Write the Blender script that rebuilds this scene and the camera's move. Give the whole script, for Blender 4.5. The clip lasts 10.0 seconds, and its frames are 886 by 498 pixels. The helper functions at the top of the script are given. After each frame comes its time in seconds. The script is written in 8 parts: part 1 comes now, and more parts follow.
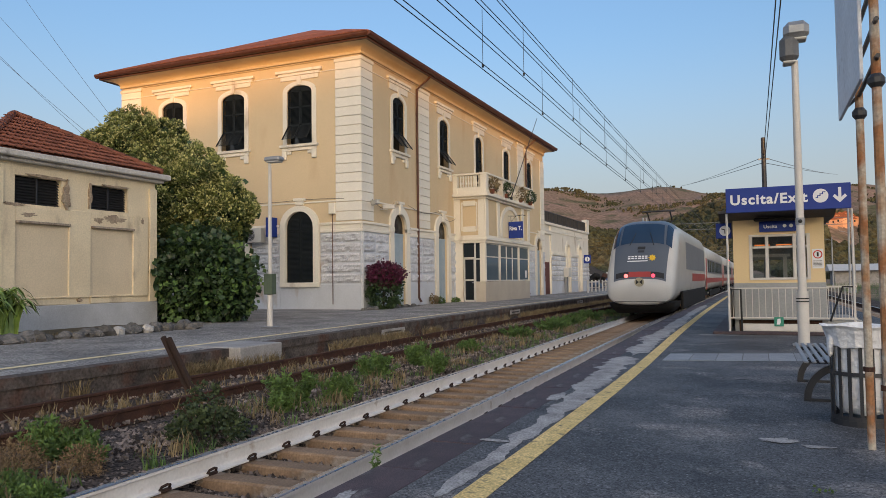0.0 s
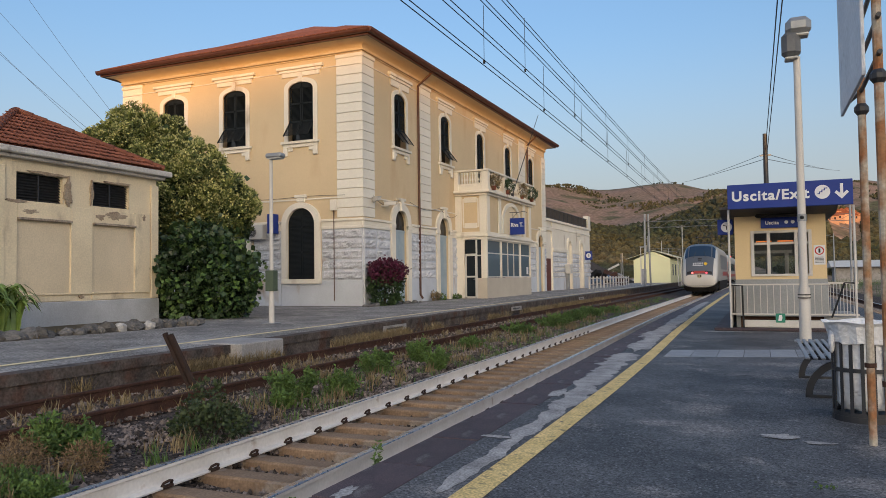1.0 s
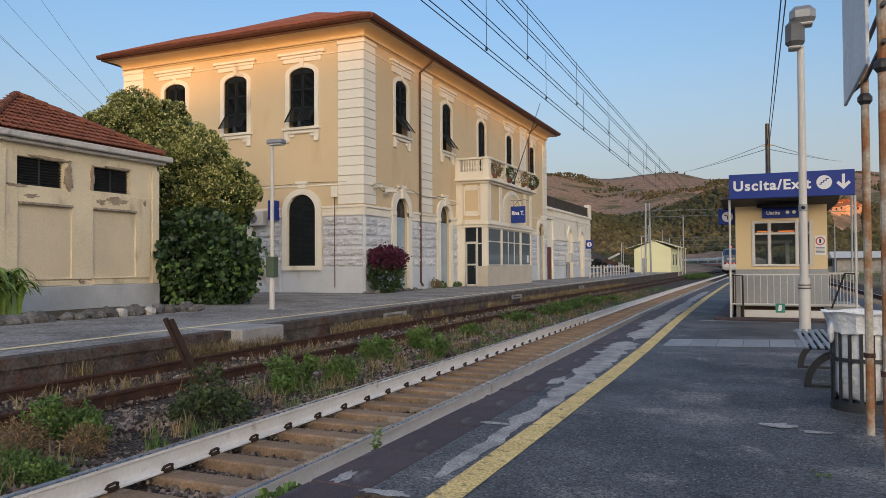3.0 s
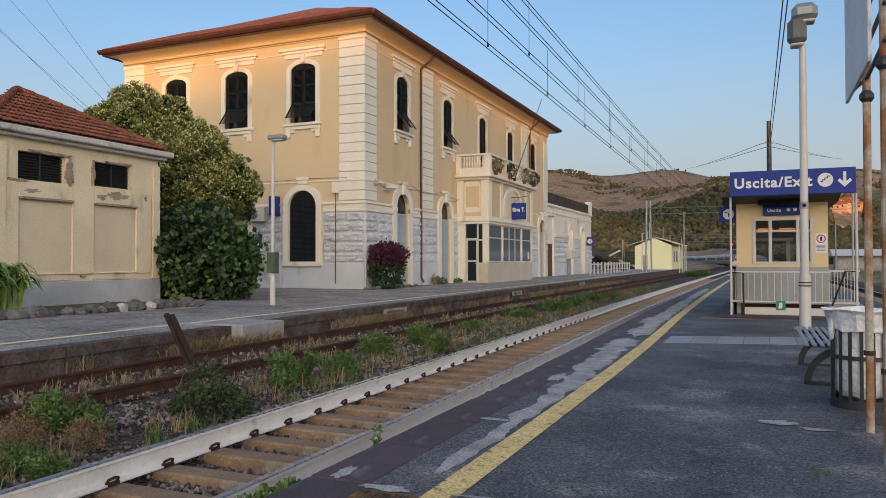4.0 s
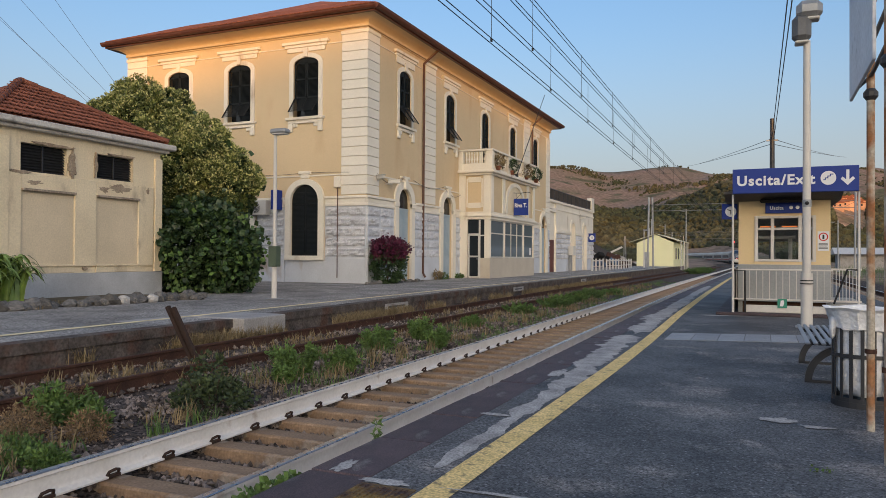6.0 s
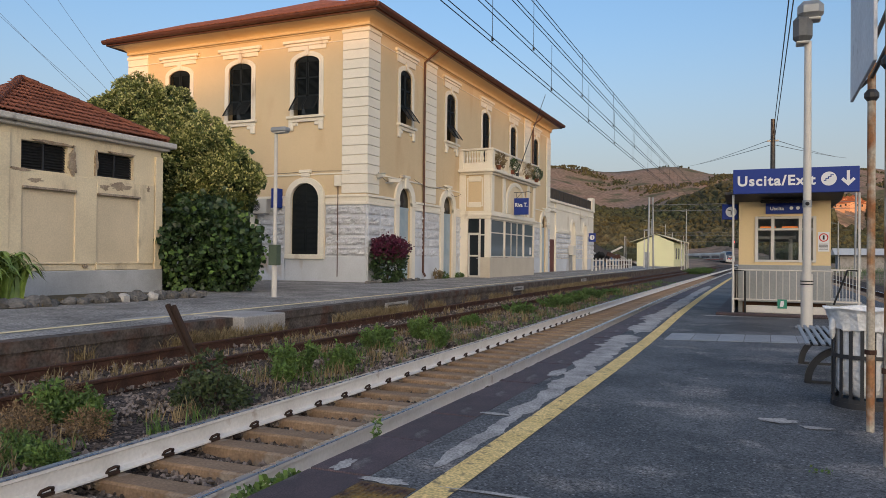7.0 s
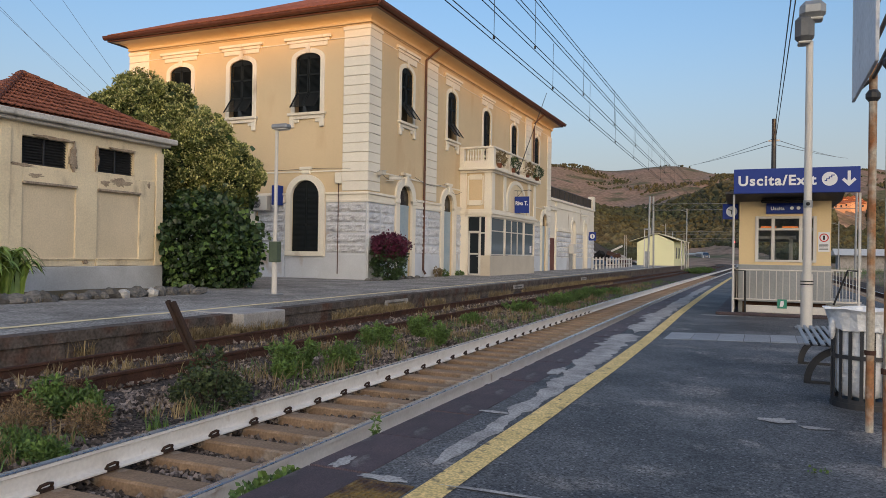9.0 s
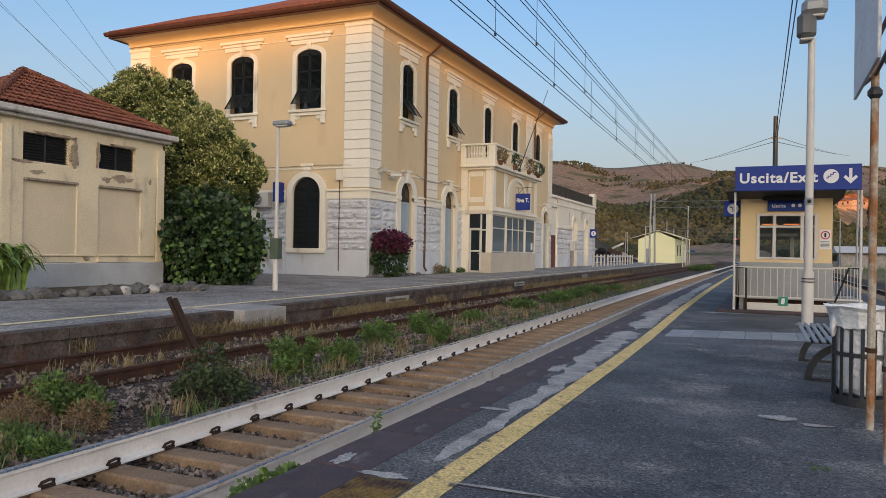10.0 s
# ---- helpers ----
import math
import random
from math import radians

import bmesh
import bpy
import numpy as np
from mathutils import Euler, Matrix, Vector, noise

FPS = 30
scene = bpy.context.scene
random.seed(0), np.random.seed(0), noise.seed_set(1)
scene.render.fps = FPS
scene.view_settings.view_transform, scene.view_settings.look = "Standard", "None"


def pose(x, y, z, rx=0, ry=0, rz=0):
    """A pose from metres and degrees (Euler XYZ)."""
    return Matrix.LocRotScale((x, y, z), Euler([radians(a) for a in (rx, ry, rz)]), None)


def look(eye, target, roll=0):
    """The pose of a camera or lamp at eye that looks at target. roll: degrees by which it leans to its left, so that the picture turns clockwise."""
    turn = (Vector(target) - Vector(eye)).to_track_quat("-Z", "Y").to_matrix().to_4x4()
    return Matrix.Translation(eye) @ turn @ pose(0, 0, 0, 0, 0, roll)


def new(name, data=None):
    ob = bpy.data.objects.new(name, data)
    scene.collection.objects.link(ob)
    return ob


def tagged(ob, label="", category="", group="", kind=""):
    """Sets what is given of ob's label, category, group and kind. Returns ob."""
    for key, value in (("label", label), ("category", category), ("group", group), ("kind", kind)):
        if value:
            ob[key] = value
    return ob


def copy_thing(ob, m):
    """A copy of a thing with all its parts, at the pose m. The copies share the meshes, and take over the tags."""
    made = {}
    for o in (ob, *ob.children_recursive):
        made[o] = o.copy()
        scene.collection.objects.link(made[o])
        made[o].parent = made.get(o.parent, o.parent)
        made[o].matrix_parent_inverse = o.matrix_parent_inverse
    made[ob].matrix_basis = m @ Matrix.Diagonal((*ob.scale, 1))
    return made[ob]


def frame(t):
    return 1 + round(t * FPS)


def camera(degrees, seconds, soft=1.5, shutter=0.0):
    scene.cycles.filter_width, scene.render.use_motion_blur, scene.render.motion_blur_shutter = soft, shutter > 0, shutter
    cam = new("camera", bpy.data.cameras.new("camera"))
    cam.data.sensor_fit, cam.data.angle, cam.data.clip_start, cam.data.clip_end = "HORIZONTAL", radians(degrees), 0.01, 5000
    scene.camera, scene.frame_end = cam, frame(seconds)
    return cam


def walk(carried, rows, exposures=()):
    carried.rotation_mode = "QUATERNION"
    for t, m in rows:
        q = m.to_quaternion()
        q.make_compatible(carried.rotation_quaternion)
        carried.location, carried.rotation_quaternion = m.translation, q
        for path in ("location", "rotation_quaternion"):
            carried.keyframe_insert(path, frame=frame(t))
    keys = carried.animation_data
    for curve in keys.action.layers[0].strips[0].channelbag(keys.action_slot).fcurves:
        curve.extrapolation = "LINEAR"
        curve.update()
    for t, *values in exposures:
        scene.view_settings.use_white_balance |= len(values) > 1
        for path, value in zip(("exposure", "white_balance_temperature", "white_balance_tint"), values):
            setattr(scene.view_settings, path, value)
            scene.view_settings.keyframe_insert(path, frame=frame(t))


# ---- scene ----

# ---------- camera and its walk ----------
cam = camera(61.79, 10.0, soft=0.8)
AIM = [  # seconds, turn to the left of the track, tilt, lean, eye height
    (0.0, 23.117, 2.483, -0.739, 1.333), (0.5, 23.188, 2.413, -0.739, 1.333), (1.0, 23.227, 2.219, -0.768, 1.331),
    (1.5, 23.229, 2.043, -0.718, 1.330), (2.0, 23.269, 1.886, -0.726, 1.328), (2.5, 23.293, 1.546, -0.517, 1.326),
    (4.0, 23.334, 0.998, -0.112, 1.322), (4.5, 23.403, 0.871, 0.026, 1.321), (5.0, 23.413, 0.749, 0.216, 1.32),
    (5.5, 23.439, 0.671, 0.285, 1.32), (7.0, 23.479, 0.561, 0.579, 1.32), (7.5, 23.468, 0.525, 0.708, 1.32),
    (8.0, 23.491, 0.506, 0.791, 1.32), (8.5, 23.514, 0.458, 0.867, 1.32), (9.0, 23.494, 0.399, 0.926, 1.32),
    (9.5, 23.556, 0.302, 1.013, 1.32), (10.0, 23.568, 0.166, 0.996, 1.32)]


def aim(turn, tilt, lean, z):
    a, b = radians(turn), radians(tilt)
    eye = Vector((0, 0, z))
    return look(eye, eye + Vector((-math.sin(a) * math.cos(b), math.cos(a) * math.cos(b), math.sin(b))), lean)


walk(cam, [(t, aim(*a)) for t, *a in AIM])

# ---------- sky, sun, exposure ----------
SUN_UP, SUN_SIDE = 1.6, 28.0        # degrees above the horizon, degrees round from straight behind
scene.view_settings.exposure = 0.0
world = bpy.data.worlds.new("dusk_sky")
scene.world = world
world.use_nodes = True
wn = world.node_tree.nodes
sky = wn.new("ShaderNodeTexSky")
sky.sky_type, sky.sun_disc = "NISHITA", False
sky.sun_elevation, sky.sun_rotation = radians(6.0), radians(180 - SUN_SIDE)
sky.air_density, sky.dust_density, sky.ozone_density = 1.0, 5.0, 2.0
wn["Background"].inputs["Strength"].default_value = 0.36
tint = wn.new("ShaderNodeMix")
tint.data_type, tint.blend_type = "RGBA", "MULTIPLY"
tint.inputs[0].default_value, tint.inputs[7].default_value = 1.0, (0.93, 0.98, 1.10, 1)
world.node_tree.links.new(sky.outputs[0], tint.inputs[6])
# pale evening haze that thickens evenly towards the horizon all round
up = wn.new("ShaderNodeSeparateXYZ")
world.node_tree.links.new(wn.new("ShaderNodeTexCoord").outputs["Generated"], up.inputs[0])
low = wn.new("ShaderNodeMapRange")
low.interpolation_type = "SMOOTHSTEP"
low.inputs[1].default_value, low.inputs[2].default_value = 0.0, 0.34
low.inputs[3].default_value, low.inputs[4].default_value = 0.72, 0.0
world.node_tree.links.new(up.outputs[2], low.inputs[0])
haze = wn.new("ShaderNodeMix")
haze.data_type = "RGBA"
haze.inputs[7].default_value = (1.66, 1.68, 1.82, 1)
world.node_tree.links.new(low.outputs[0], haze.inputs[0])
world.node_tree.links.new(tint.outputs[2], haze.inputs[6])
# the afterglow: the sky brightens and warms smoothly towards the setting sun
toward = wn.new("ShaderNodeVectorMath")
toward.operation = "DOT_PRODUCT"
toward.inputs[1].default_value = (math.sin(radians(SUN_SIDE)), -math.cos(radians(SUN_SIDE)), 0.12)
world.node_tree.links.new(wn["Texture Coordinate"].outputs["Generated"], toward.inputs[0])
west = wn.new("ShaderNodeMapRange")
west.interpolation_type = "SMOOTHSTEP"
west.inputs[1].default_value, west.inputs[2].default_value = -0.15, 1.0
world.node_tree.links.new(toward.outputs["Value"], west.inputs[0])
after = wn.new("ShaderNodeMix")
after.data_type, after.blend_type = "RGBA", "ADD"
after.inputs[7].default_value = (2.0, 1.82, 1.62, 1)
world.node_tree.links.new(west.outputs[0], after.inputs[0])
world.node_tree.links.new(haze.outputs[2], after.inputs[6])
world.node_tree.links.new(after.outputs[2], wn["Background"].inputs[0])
sun_data = bpy.data.lights.new("sun", "SUN")
sun_data.energy, sun_data.angle, sun_data.color = 2.9, radians(1.0), (1.0, 0.41, 0.02)
sun = new("sun", sun_data)
sa, se = radians(SUN_SIDE), radians(SUN_UP)
SUN_DIR = Vector((-math.sin(sa) * math.cos(se), math.cos(sa) * math.cos(se), -math.sin(se)))
sun.matrix_world = look((0, -60, 40), Vector((0, -60, 40)) + SUN_DIR)


# ---------- materials ----------
def mat(name, c1, c2=None, rough=0.8, metal=0.0, scale=1.5, fine=40.0, bump=0.25, rand=0.0, island=0.0, contrast=0.5,
        stain=None, stain_scale=0.5, stain_at=0.55, streak=1.0, coat=0.0, sharp=1.0, speck=None, speck_scale=45.0, speck_size=0.22, spec=None):
    """Base colour from c1 to c2 by a broad noise, a fine grain over it, stains of a third colour, bump from the grain."""
    m = bpy.data.materials.new(name)
    m.use_nodes = True
    nt = m.node_tree
    n, L = nt.nodes, nt.links
    b = n["Principled BSDF"]
    co = n.new("ShaderNodeTexCoord").outputs["Object"]
    if streak != 1.0:
        mp = n.new("ShaderNodeMapping")
        mp.inputs["Scale"].default_value = (1, 1, streak)
        L.new(co, mp.inputs[0])
        co_s = mp.outputs[0]
    else:
        co_s = co
    c2 = c2 or tuple(x * 0.8 for x in c1)

    def nz(s, detail, src):
        t = n.new("ShaderNodeTexNoise")
        t.inputs["Scale"].default_value, t.inputs["Detail"].default_value = s, detail
        L.new(src, t.inputs["Vector"])
        return t.outputs[0]

    def ramp(src, lo, hi):
        r = n.new("ShaderNodeMapRange")
        r.inputs[1].default_value, r.inputs[2].default_value = lo, hi
        L.new(src, r.inputs[0])
        return r.outputs[0]

    def mix(fac, a, bb, kind="MIX"):
        x = n.new("ShaderNodeMix")
        x.data_type, x.blend_type = "RGBA", kind
        for sock, v in ((x.inputs[0], fac), (x.inputs[6], a), (x.inputs[7], bb)):
            if isinstance(v, tuple):
                sock.default_value = (*v, 1)
            elif isinstance(v, float):
                sock.default_value = v
            else:
                L.new(v, sock)
        return x.outputs[2]

    col = mix(ramp(nz(scale, 6, co), 0.32, 0.68), c1, c2)
    if stain:
        col = mix(ramp(nz(stain_scale, 8, co_s), stain_at, stain_at + 0.12), col, stain)
    grain = nz(fine, 5, co)
    g = n.new("ShaderNodeMapRange")
    g.inputs[1].default_value, g.inputs[2].default_value = 0.5 - 0.2 / sharp, 0.5 + 0.2 / sharp
    g.inputs[3].default_value, g.inputs[4].default_value = 1 - 0.5 * contrast, 1 + 0.35 * contrast
    L.new(grain, g.inputs[0])
    col = mix(1.0, col, g.outputs[0], "MULTIPLY")
    if speck:
        vo = n.new("ShaderNodeTexVoronoi")
        vo.inputs["Scale"].default_value = speck_scale
        L.new(co, vo.inputs["Vector"])
        r0 = n.new("ShaderNodeMapRange")
        r0.inputs[1].default_value, r0.inputs[2].default_value = speck_size, speck_size * 0.6
        L.new(vo.outputs["Distance"], r0.inputs[0])
        sp = n.new("ShaderNodeSeparateColor")
        L.new(vo.outputs["Color"], sp.inputs[0])
        r1 = n.new("ShaderNodeMapRange")
        r1.inputs[1].default_value, r1.inputs[2].default_value = 0.35, 0.95
        L.new(sp.outputs[0], r1.inputs[0])
        mu = n.new("ShaderNodeMath")
        mu.operation = "MULTIPLY"
        L.new(r0.outputs[0], mu.inputs[0])
        L.new(r1.outputs[0], mu.inputs[1])
        col = mix(mu.outputs[0], col, speck)
    if rand or island:
        src = n.new("ShaderNodeObjectInfo").outputs["Random"] if rand else n.new("ShaderNodeNewGeometry").outputs["Random Per Island"]
        r = n.new("ShaderNodeMapRange")
        r.inputs[3].default_value, r.inputs[4].default_value = 1 - (rand or island), 1 + (rand or island)
        L.new(src, r.inputs[0])
        col = mix(1.0, col, r.outputs[0], "MULTIPLY")
    L.new(col, b.inputs["Base Color"])
    rr = n.new("ShaderNodeMapRange")
    rr.inputs[3].default_value, rr.inputs[4].default_value = max(0.02, rough - 0.12), min(1.0, rough + 0.12)
    L.new(grain, rr.inputs[0])
    L.new(rr.outputs[0], b.inputs["Roughness"])
    b.inputs["Metallic"].default_value = metal
    b.inputs["Specular IOR Level"].default_value = spec if spec is not None else 0.2 if rough > 0.75 else 0.5
    b.inputs["Coat Weight"].default_value = coat
    if bump:
        bp = n.new("ShaderNodeBump")
        bp.inputs["Strength"].default_value, bp.inputs["Distance"].default_value = bump, 0.6 / fine
        L.new(grain, bp.inputs["Height"])
        L.new(bp.outputs[0], b.inputs["Normal"])
    return m


def glow(name, c, power):
    m = bpy.data.materials.new(name)
    m.use_nodes = True
    b = m.node_tree.nodes["Principled BSDF"]
    b.inputs["Base Color"].default_value = (*c, 1)
    b.inputs["Emission Color"].default_value = (*c, 1)
    b.inputs["Emission Strength"].default_value = power
    return m


def glass(name, c, rough=0.05, alpha=1.0):
    m = bpy.data.materials.new(name)
    m.use_nodes = True
    b = m.node_tree.nodes["Principled BSDF"]
    b.inputs["Base Color"].default_value = (*c, 1)
    b.inputs["Roughness"].default_value = rough
    b.inputs["Transmission Weight"].default_value = alpha
    return m


STUCCO = mat("ochre_stucco", (0.68, 0.535, 0.345), (0.62, 0.485, 0.31), 0.9, scale=0.35, fine=25, bump=0.12, contrast=0.16,
             stain=(0.60, 0.44, 0.27), stain_scale=0.6, stain_at=0.58, streak=0.35)
TRIM = mat("cream_plaster", (0.81, 0.75, 0.645), (0.76, 0.70, 0.595), 0.85, scale=0.8, fine=30, bump=0.12, contrast=0.18,
           stain=(0.50, 0.41, 0.31), stain_scale=1.1, stain_at=0.62, streak=0.3)
PLINTH = mat("grey_plaster", (0.62, 0.645, 0.69), (0.53, 0.55, 0.585), 0.9, scale=0.7, fine=25, bump=0.15, contrast=0.2,
             stain=(0.40, 0.33, 0.27), stain_scale=1.0, stain_at=0.6, streak=0.4)
ROCKFACE = mat("grey_rock_faced_stone", (0.66, 0.665, 0.69), (0.50, 0.505, 0.53), 0.9, scale=2.2, fine=14, bump=0.7, contrast=0.45, rand=0.08)
QUOIN = mat("cream_quoin_plaster", (0.81, 0.76, 0.665), (0.77, 0.72, 0.625), 0.88, scale=0.9, fine=30, bump=0.12, contrast=0.16, rand=0.04)
SHUTTER = mat("dark_green_paint", (0.009, 0.012, 0.013), (0.014, 0.017, 0.018), 0.6, spec=0.22, fine=30, bump=0.1)
BLUEDOOR = mat("pale_blue_paint", (0.30, 0.38, 0.44), (0.36, 0.43, 0.48), 0.55, scale=2, fine=40, bump=0.1, contrast=0.2)
GUTTER = mat("brown_copper_paint", (0.075, 0.026, 0.016), (0.105, 0.04, 0.022), 0.5, metal=0.1, scale=3, fine=30, bump=0.1)
ROOFTILE = mat("terracotta", (0.29, 0.105, 0.062), (0.17, 0.065, 0.044), 0.85, scale=2.5, fine=30, bump=0.3, contrast=0.5, rand=0.22,
               stain=(0.10, 0.065, 0.05), stain_scale=2.2, stain_at=0.62)
HUTWALL = mat("weathered_beige_render", (0.81, 0.69, 0.49), (0.69, 0.58, 0.41), 0.92, scale=0.9, fine=22, bump=0.12, contrast=0.2,
              stain=(0.46, 0.37, 0.26), stain_scale=1.5, stain_at=0.585, streak=0.45)
CONCRETE = mat("concrete", (0.42, 0.40, 0.385), (0.30, 0.285, 0.275), 0.9, scale=1.6, fine=35, bump=0.3, contrast=0.4,
               stain=(0.16, 0.14, 0.125), stain_scale=1.4, stain_at=0.6)
HUTPLINTH = mat("grey_cement_dado", (0.50, 0.51, 0.525), (0.39, 0.395, 0.405), 0.9, scale=1.0, fine=30, bump=0.25, contrast=0.25,
                stain=(0.22, 0.19, 0.165), stain_scale=1.2, stain_at=0.6, streak=0.4)
def gritty(name, dark, mid, dust, pale, grit=115.0, dust_at=0.56, far=False, spots=()):
    """Worn asphalt: crushed stone of mixed tone in a dark binder, bald and dusty places, a few pale chips."""
    m = bpy.data.materials.new(name)
    m.use_nodes = True
    nt = m.node_tree
    n, L = nt.nodes, nt.links
    b = n["Principled BSDF"]
    co = n.new("ShaderNodeTexCoord").outputs["Object"]

    def nz(scale, detail, rough=0.6):
        t = n.new("ShaderNodeTexNoise")
        t.inputs["Scale"].default_value, t.inputs["Detail"].default_value, t.inputs["Roughness"].default_value = scale, detail, rough
        L.new(co, t.inputs["Vector"])
        return t.outputs[0]

    def span(src, lo, hi, a=0.0, z=1.0):
        r = n.new("ShaderNodeMapRange")
        for k, v in enumerate((lo, hi, a, z)):
            r.inputs[k + 1].default_value = v
        L.new(src, r.inputs[0])
        return r.outputs[0]

    def mix(fac, a, c, kind="MIX"):
        x = n.new("ShaderNodeMix")
        x.data_type, x.blend_type = "RGBA", kind
        for sock, v in ((x.inputs[0], fac), (x.inputs[6], a), (x.inputs[7], c)):
            if isinstance(v, tuple):
                sock.default_value = (*v, 1)
            elif isinstance(v, float):
                sock.default_value = v
            else:
                L.new(v, sock)
        return x.outputs[2]

    def cells(scale):
        v = n.new("ShaderNodeTexVoronoi")
        v.inputs["Scale"].default_value = scale
        L.new(co, v.inputs["Vector"])
        c = n.new("ShaderNodeSeparateColor")
        L.new(v.outputs["Color"], c.inputs[0])
        return v.outputs["Distance"], c.outputs

    def times(a, c):
        x = n.new("ShaderNodeMath")
        x.operation = "MULTIPLY"
        L.new(a, x.inputs[0])
        L.new(c, x.inputs[1])
        return x.outputs[0]

    col = mix(span(nz(0.55, 9, 0.68), 0.40, 0.60), dark, mid)
    bald = times(span(nz(0.85, 10, 0.72), dust_at, dust_at + 0.10), span(nz(24, 4), 0.36, 0.58))
    col = mix(bald, col, dust)
    if spots:       # bald dusty places with frayed outlines
        wob = n.new("ShaderNodeTexNoise")
        wob.inputs["Scale"].default_value, wob.inputs["Detail"].default_value = 3.2, 7
        L.new(co, wob.inputs["Vector"])
        off = n.new("ShaderNodeVectorMath")
        off.operation = "MULTIPLY_ADD"
        off.inputs[1].default_value, off.inputs[2].default_value = (0.55, 0.55, 0), (-0.275, -0.275, 0)
        L.new(wob.outputs["Color"], off.inputs[0])
        at = n.new("ShaderNodeVectorMath")
        L.new(co, at.inputs[0])
        L.new(off.outputs[0], at.inputs[1])
        fray = span(nz(18, 5, 0.7), 0.34, 0.62)
        for x, y, rx, ry, k in spots:
            mp = n.new("ShaderNodeVectorMath")
            mp.operation = "MULTIPLY_ADD"
            mp.inputs[1].default_value, mp.inputs[2].default_value = (1 / rx, 1 / ry, 0), (-x / rx, -y / ry, 0)
            L.new(at.outputs[0], mp.inputs[0])
            ln = n.new("ShaderNodeVectorMath")
            ln.operation = "LENGTH"
            L.new(mp.outputs[0], ln.inputs[0])
            col = mix(times(span(ln.outputs["Value"], 1.15, 0.35, 0.0, k), fray), col, dust)
    tar = times(span(nz(1.5, 8, 0.7), 0.60, 0.68), span(nz(9, 4), 0.3, 0.5))
    col = mix(tar, col, tuple(q * 0.5 for q in dark))
    d1, c1 = cells(grit)
    col = mix(1.0, col, span(c1[0], 0.0, 1.0, 0.30, 1.75), "MULTIPLY")
    d2, c2 = cells(grit * 0.42)
    chip_ = times(span(d2, 0.36, 0.10), span(c2[1], 0.68, 0.95))
    col = mix(chip_, col, pale)
    col = mix(1.0, col, span(nz(grit * 0.3, 3), 0.3, 0.7, 0.72, 1.25), "MULTIPLY")
    L.new(col, b.inputs["Base Color"])
    L.new(span(c1[1], 0.0, 1.0, 0.55, 0.88), b.inputs["Roughness"])
    b.inputs["Specular IOR Level"].default_value = 0.45
    bp = n.new("ShaderNodeBump")
    bp.inputs["Strength"].default_value, bp.inputs["Distance"].default_value = (0.30 if not far else 0.2), 0.004
    L.new(d1, bp.inputs["Height"])
    L.new(bp.outputs[0], b.inputs["Normal"])
    return m


ASPHALT = gritty("worn_asphalt", (0.043, 0.045, 0.050), (0.108, 0.109, 0.115), (0.27, 0.245, 0.228), (0.34, 0.34, 0.35), grit=85.0, dust_at=0.57,
                 spots=((-0.42, 6.80, 0.36, 0.40, 0.85), (-0.88, 6.95, 0.24, 0.16, 1.0), (-0.55, 7.7, 0.26, 0.36, 0.7), (0.82, 6.4, 0.24, 0.30, 0.8), (0.60, 5.40, 0.28, 0.20, 0.7), (-0.08, 5.72, 0.12, 0.11, 0.9),
                        (-0.62, 4.75, 0.16, 0.13, 0.6), (0.1, 5.15, 0.18, 0.12, 0.6), (0.2, 10.6, 0.9, 0.35, 0.75), (0.1, 9.4, 0.7, 0.18, 0.55), (0.5, 11.9, 0.9, 0.30, 1.0), (-1.1, 11.6, 0.4, 0.2, 0.7), (-1.0, 4.25, 0.35, 0.14, 0.6)))
ASPHALT_FAR = gritty("grey_asphalt", (0.15, 0.14, 0.132), (0.30, 0.28, 0.262), (0.40, 0.37, 0.34), (0.5, 0.48, 0.46), grit=40.0, dust_at=0.54, far=True)
EDGEWALL = mat("platform_edge_stone", (0.155, 0.128, 0.112), (0.066, 0.055, 0.05), 0.92, scale=2.6, fine=22, bump=0.7, contrast=0.8,
               stain=(0.11, 0.062, 0.048), stain_scale=1.7, stain_at=0.55)
MAROON = mat("maroon_edge_paving", (0.092, 0.060, 0.066), (0.050, 0.037, 0.042), 0.72, spec=0.5, scale=2.6, fine=70, bump=0.3, contrast=0.9, sharp=1.8, rand=0.15,
             stain=(0.20, 0.185, 0.18), stain_scale=1.6, stain_at=0.60)
YELLOW = mat("worn_yellow_paint", (0.80, 0.60, 0.27), (0.68, 0.50, 0.21), 0.85, scale=3, fine=55, bump=0.1, contrast=0.6, sharp=1.6,
             stain=(0.15, 0.13, 0.10), stain_scale=11.0, stain_at=0.585)
PALEYELLOW = mat("faded_yellow_paint", (0.86, 0.72, 0.44), (0.78, 0.64, 0.38), 0.85, scale=3, fine=40, bump=0.2, contrast=0.4,
                 stain=(0.16, 0.14, 0.12), stain_scale=3.0, stain_at=0.62)
CEMENT = mat("pale_cement_patch", (0.46, 0.445, 0.435), (0.27, 0.26, 0.258), 0.85, scale=3.5, fine=60, bump=0.2, contrast=0.7, sharp=1.4)
PAVER = mat("blue_grey_paver", (0.30, 0.315, 0.34), (0.23, 0.245, 0.265), 0.7, scale=3, fine=50, bump=0.3, contrast=0.6, rand=0.12)
RAILWHITE = mat("white_painted_rail", (0.78, 0.75, 0.72), (0.68, 0.64, 0.60), 0.7, scale=2.5, fine=30, bump=0.1, contrast=0.15,
                stain=(0.42, 0.33, 0.26), stain_scale=3.5, stain_at=0.66)
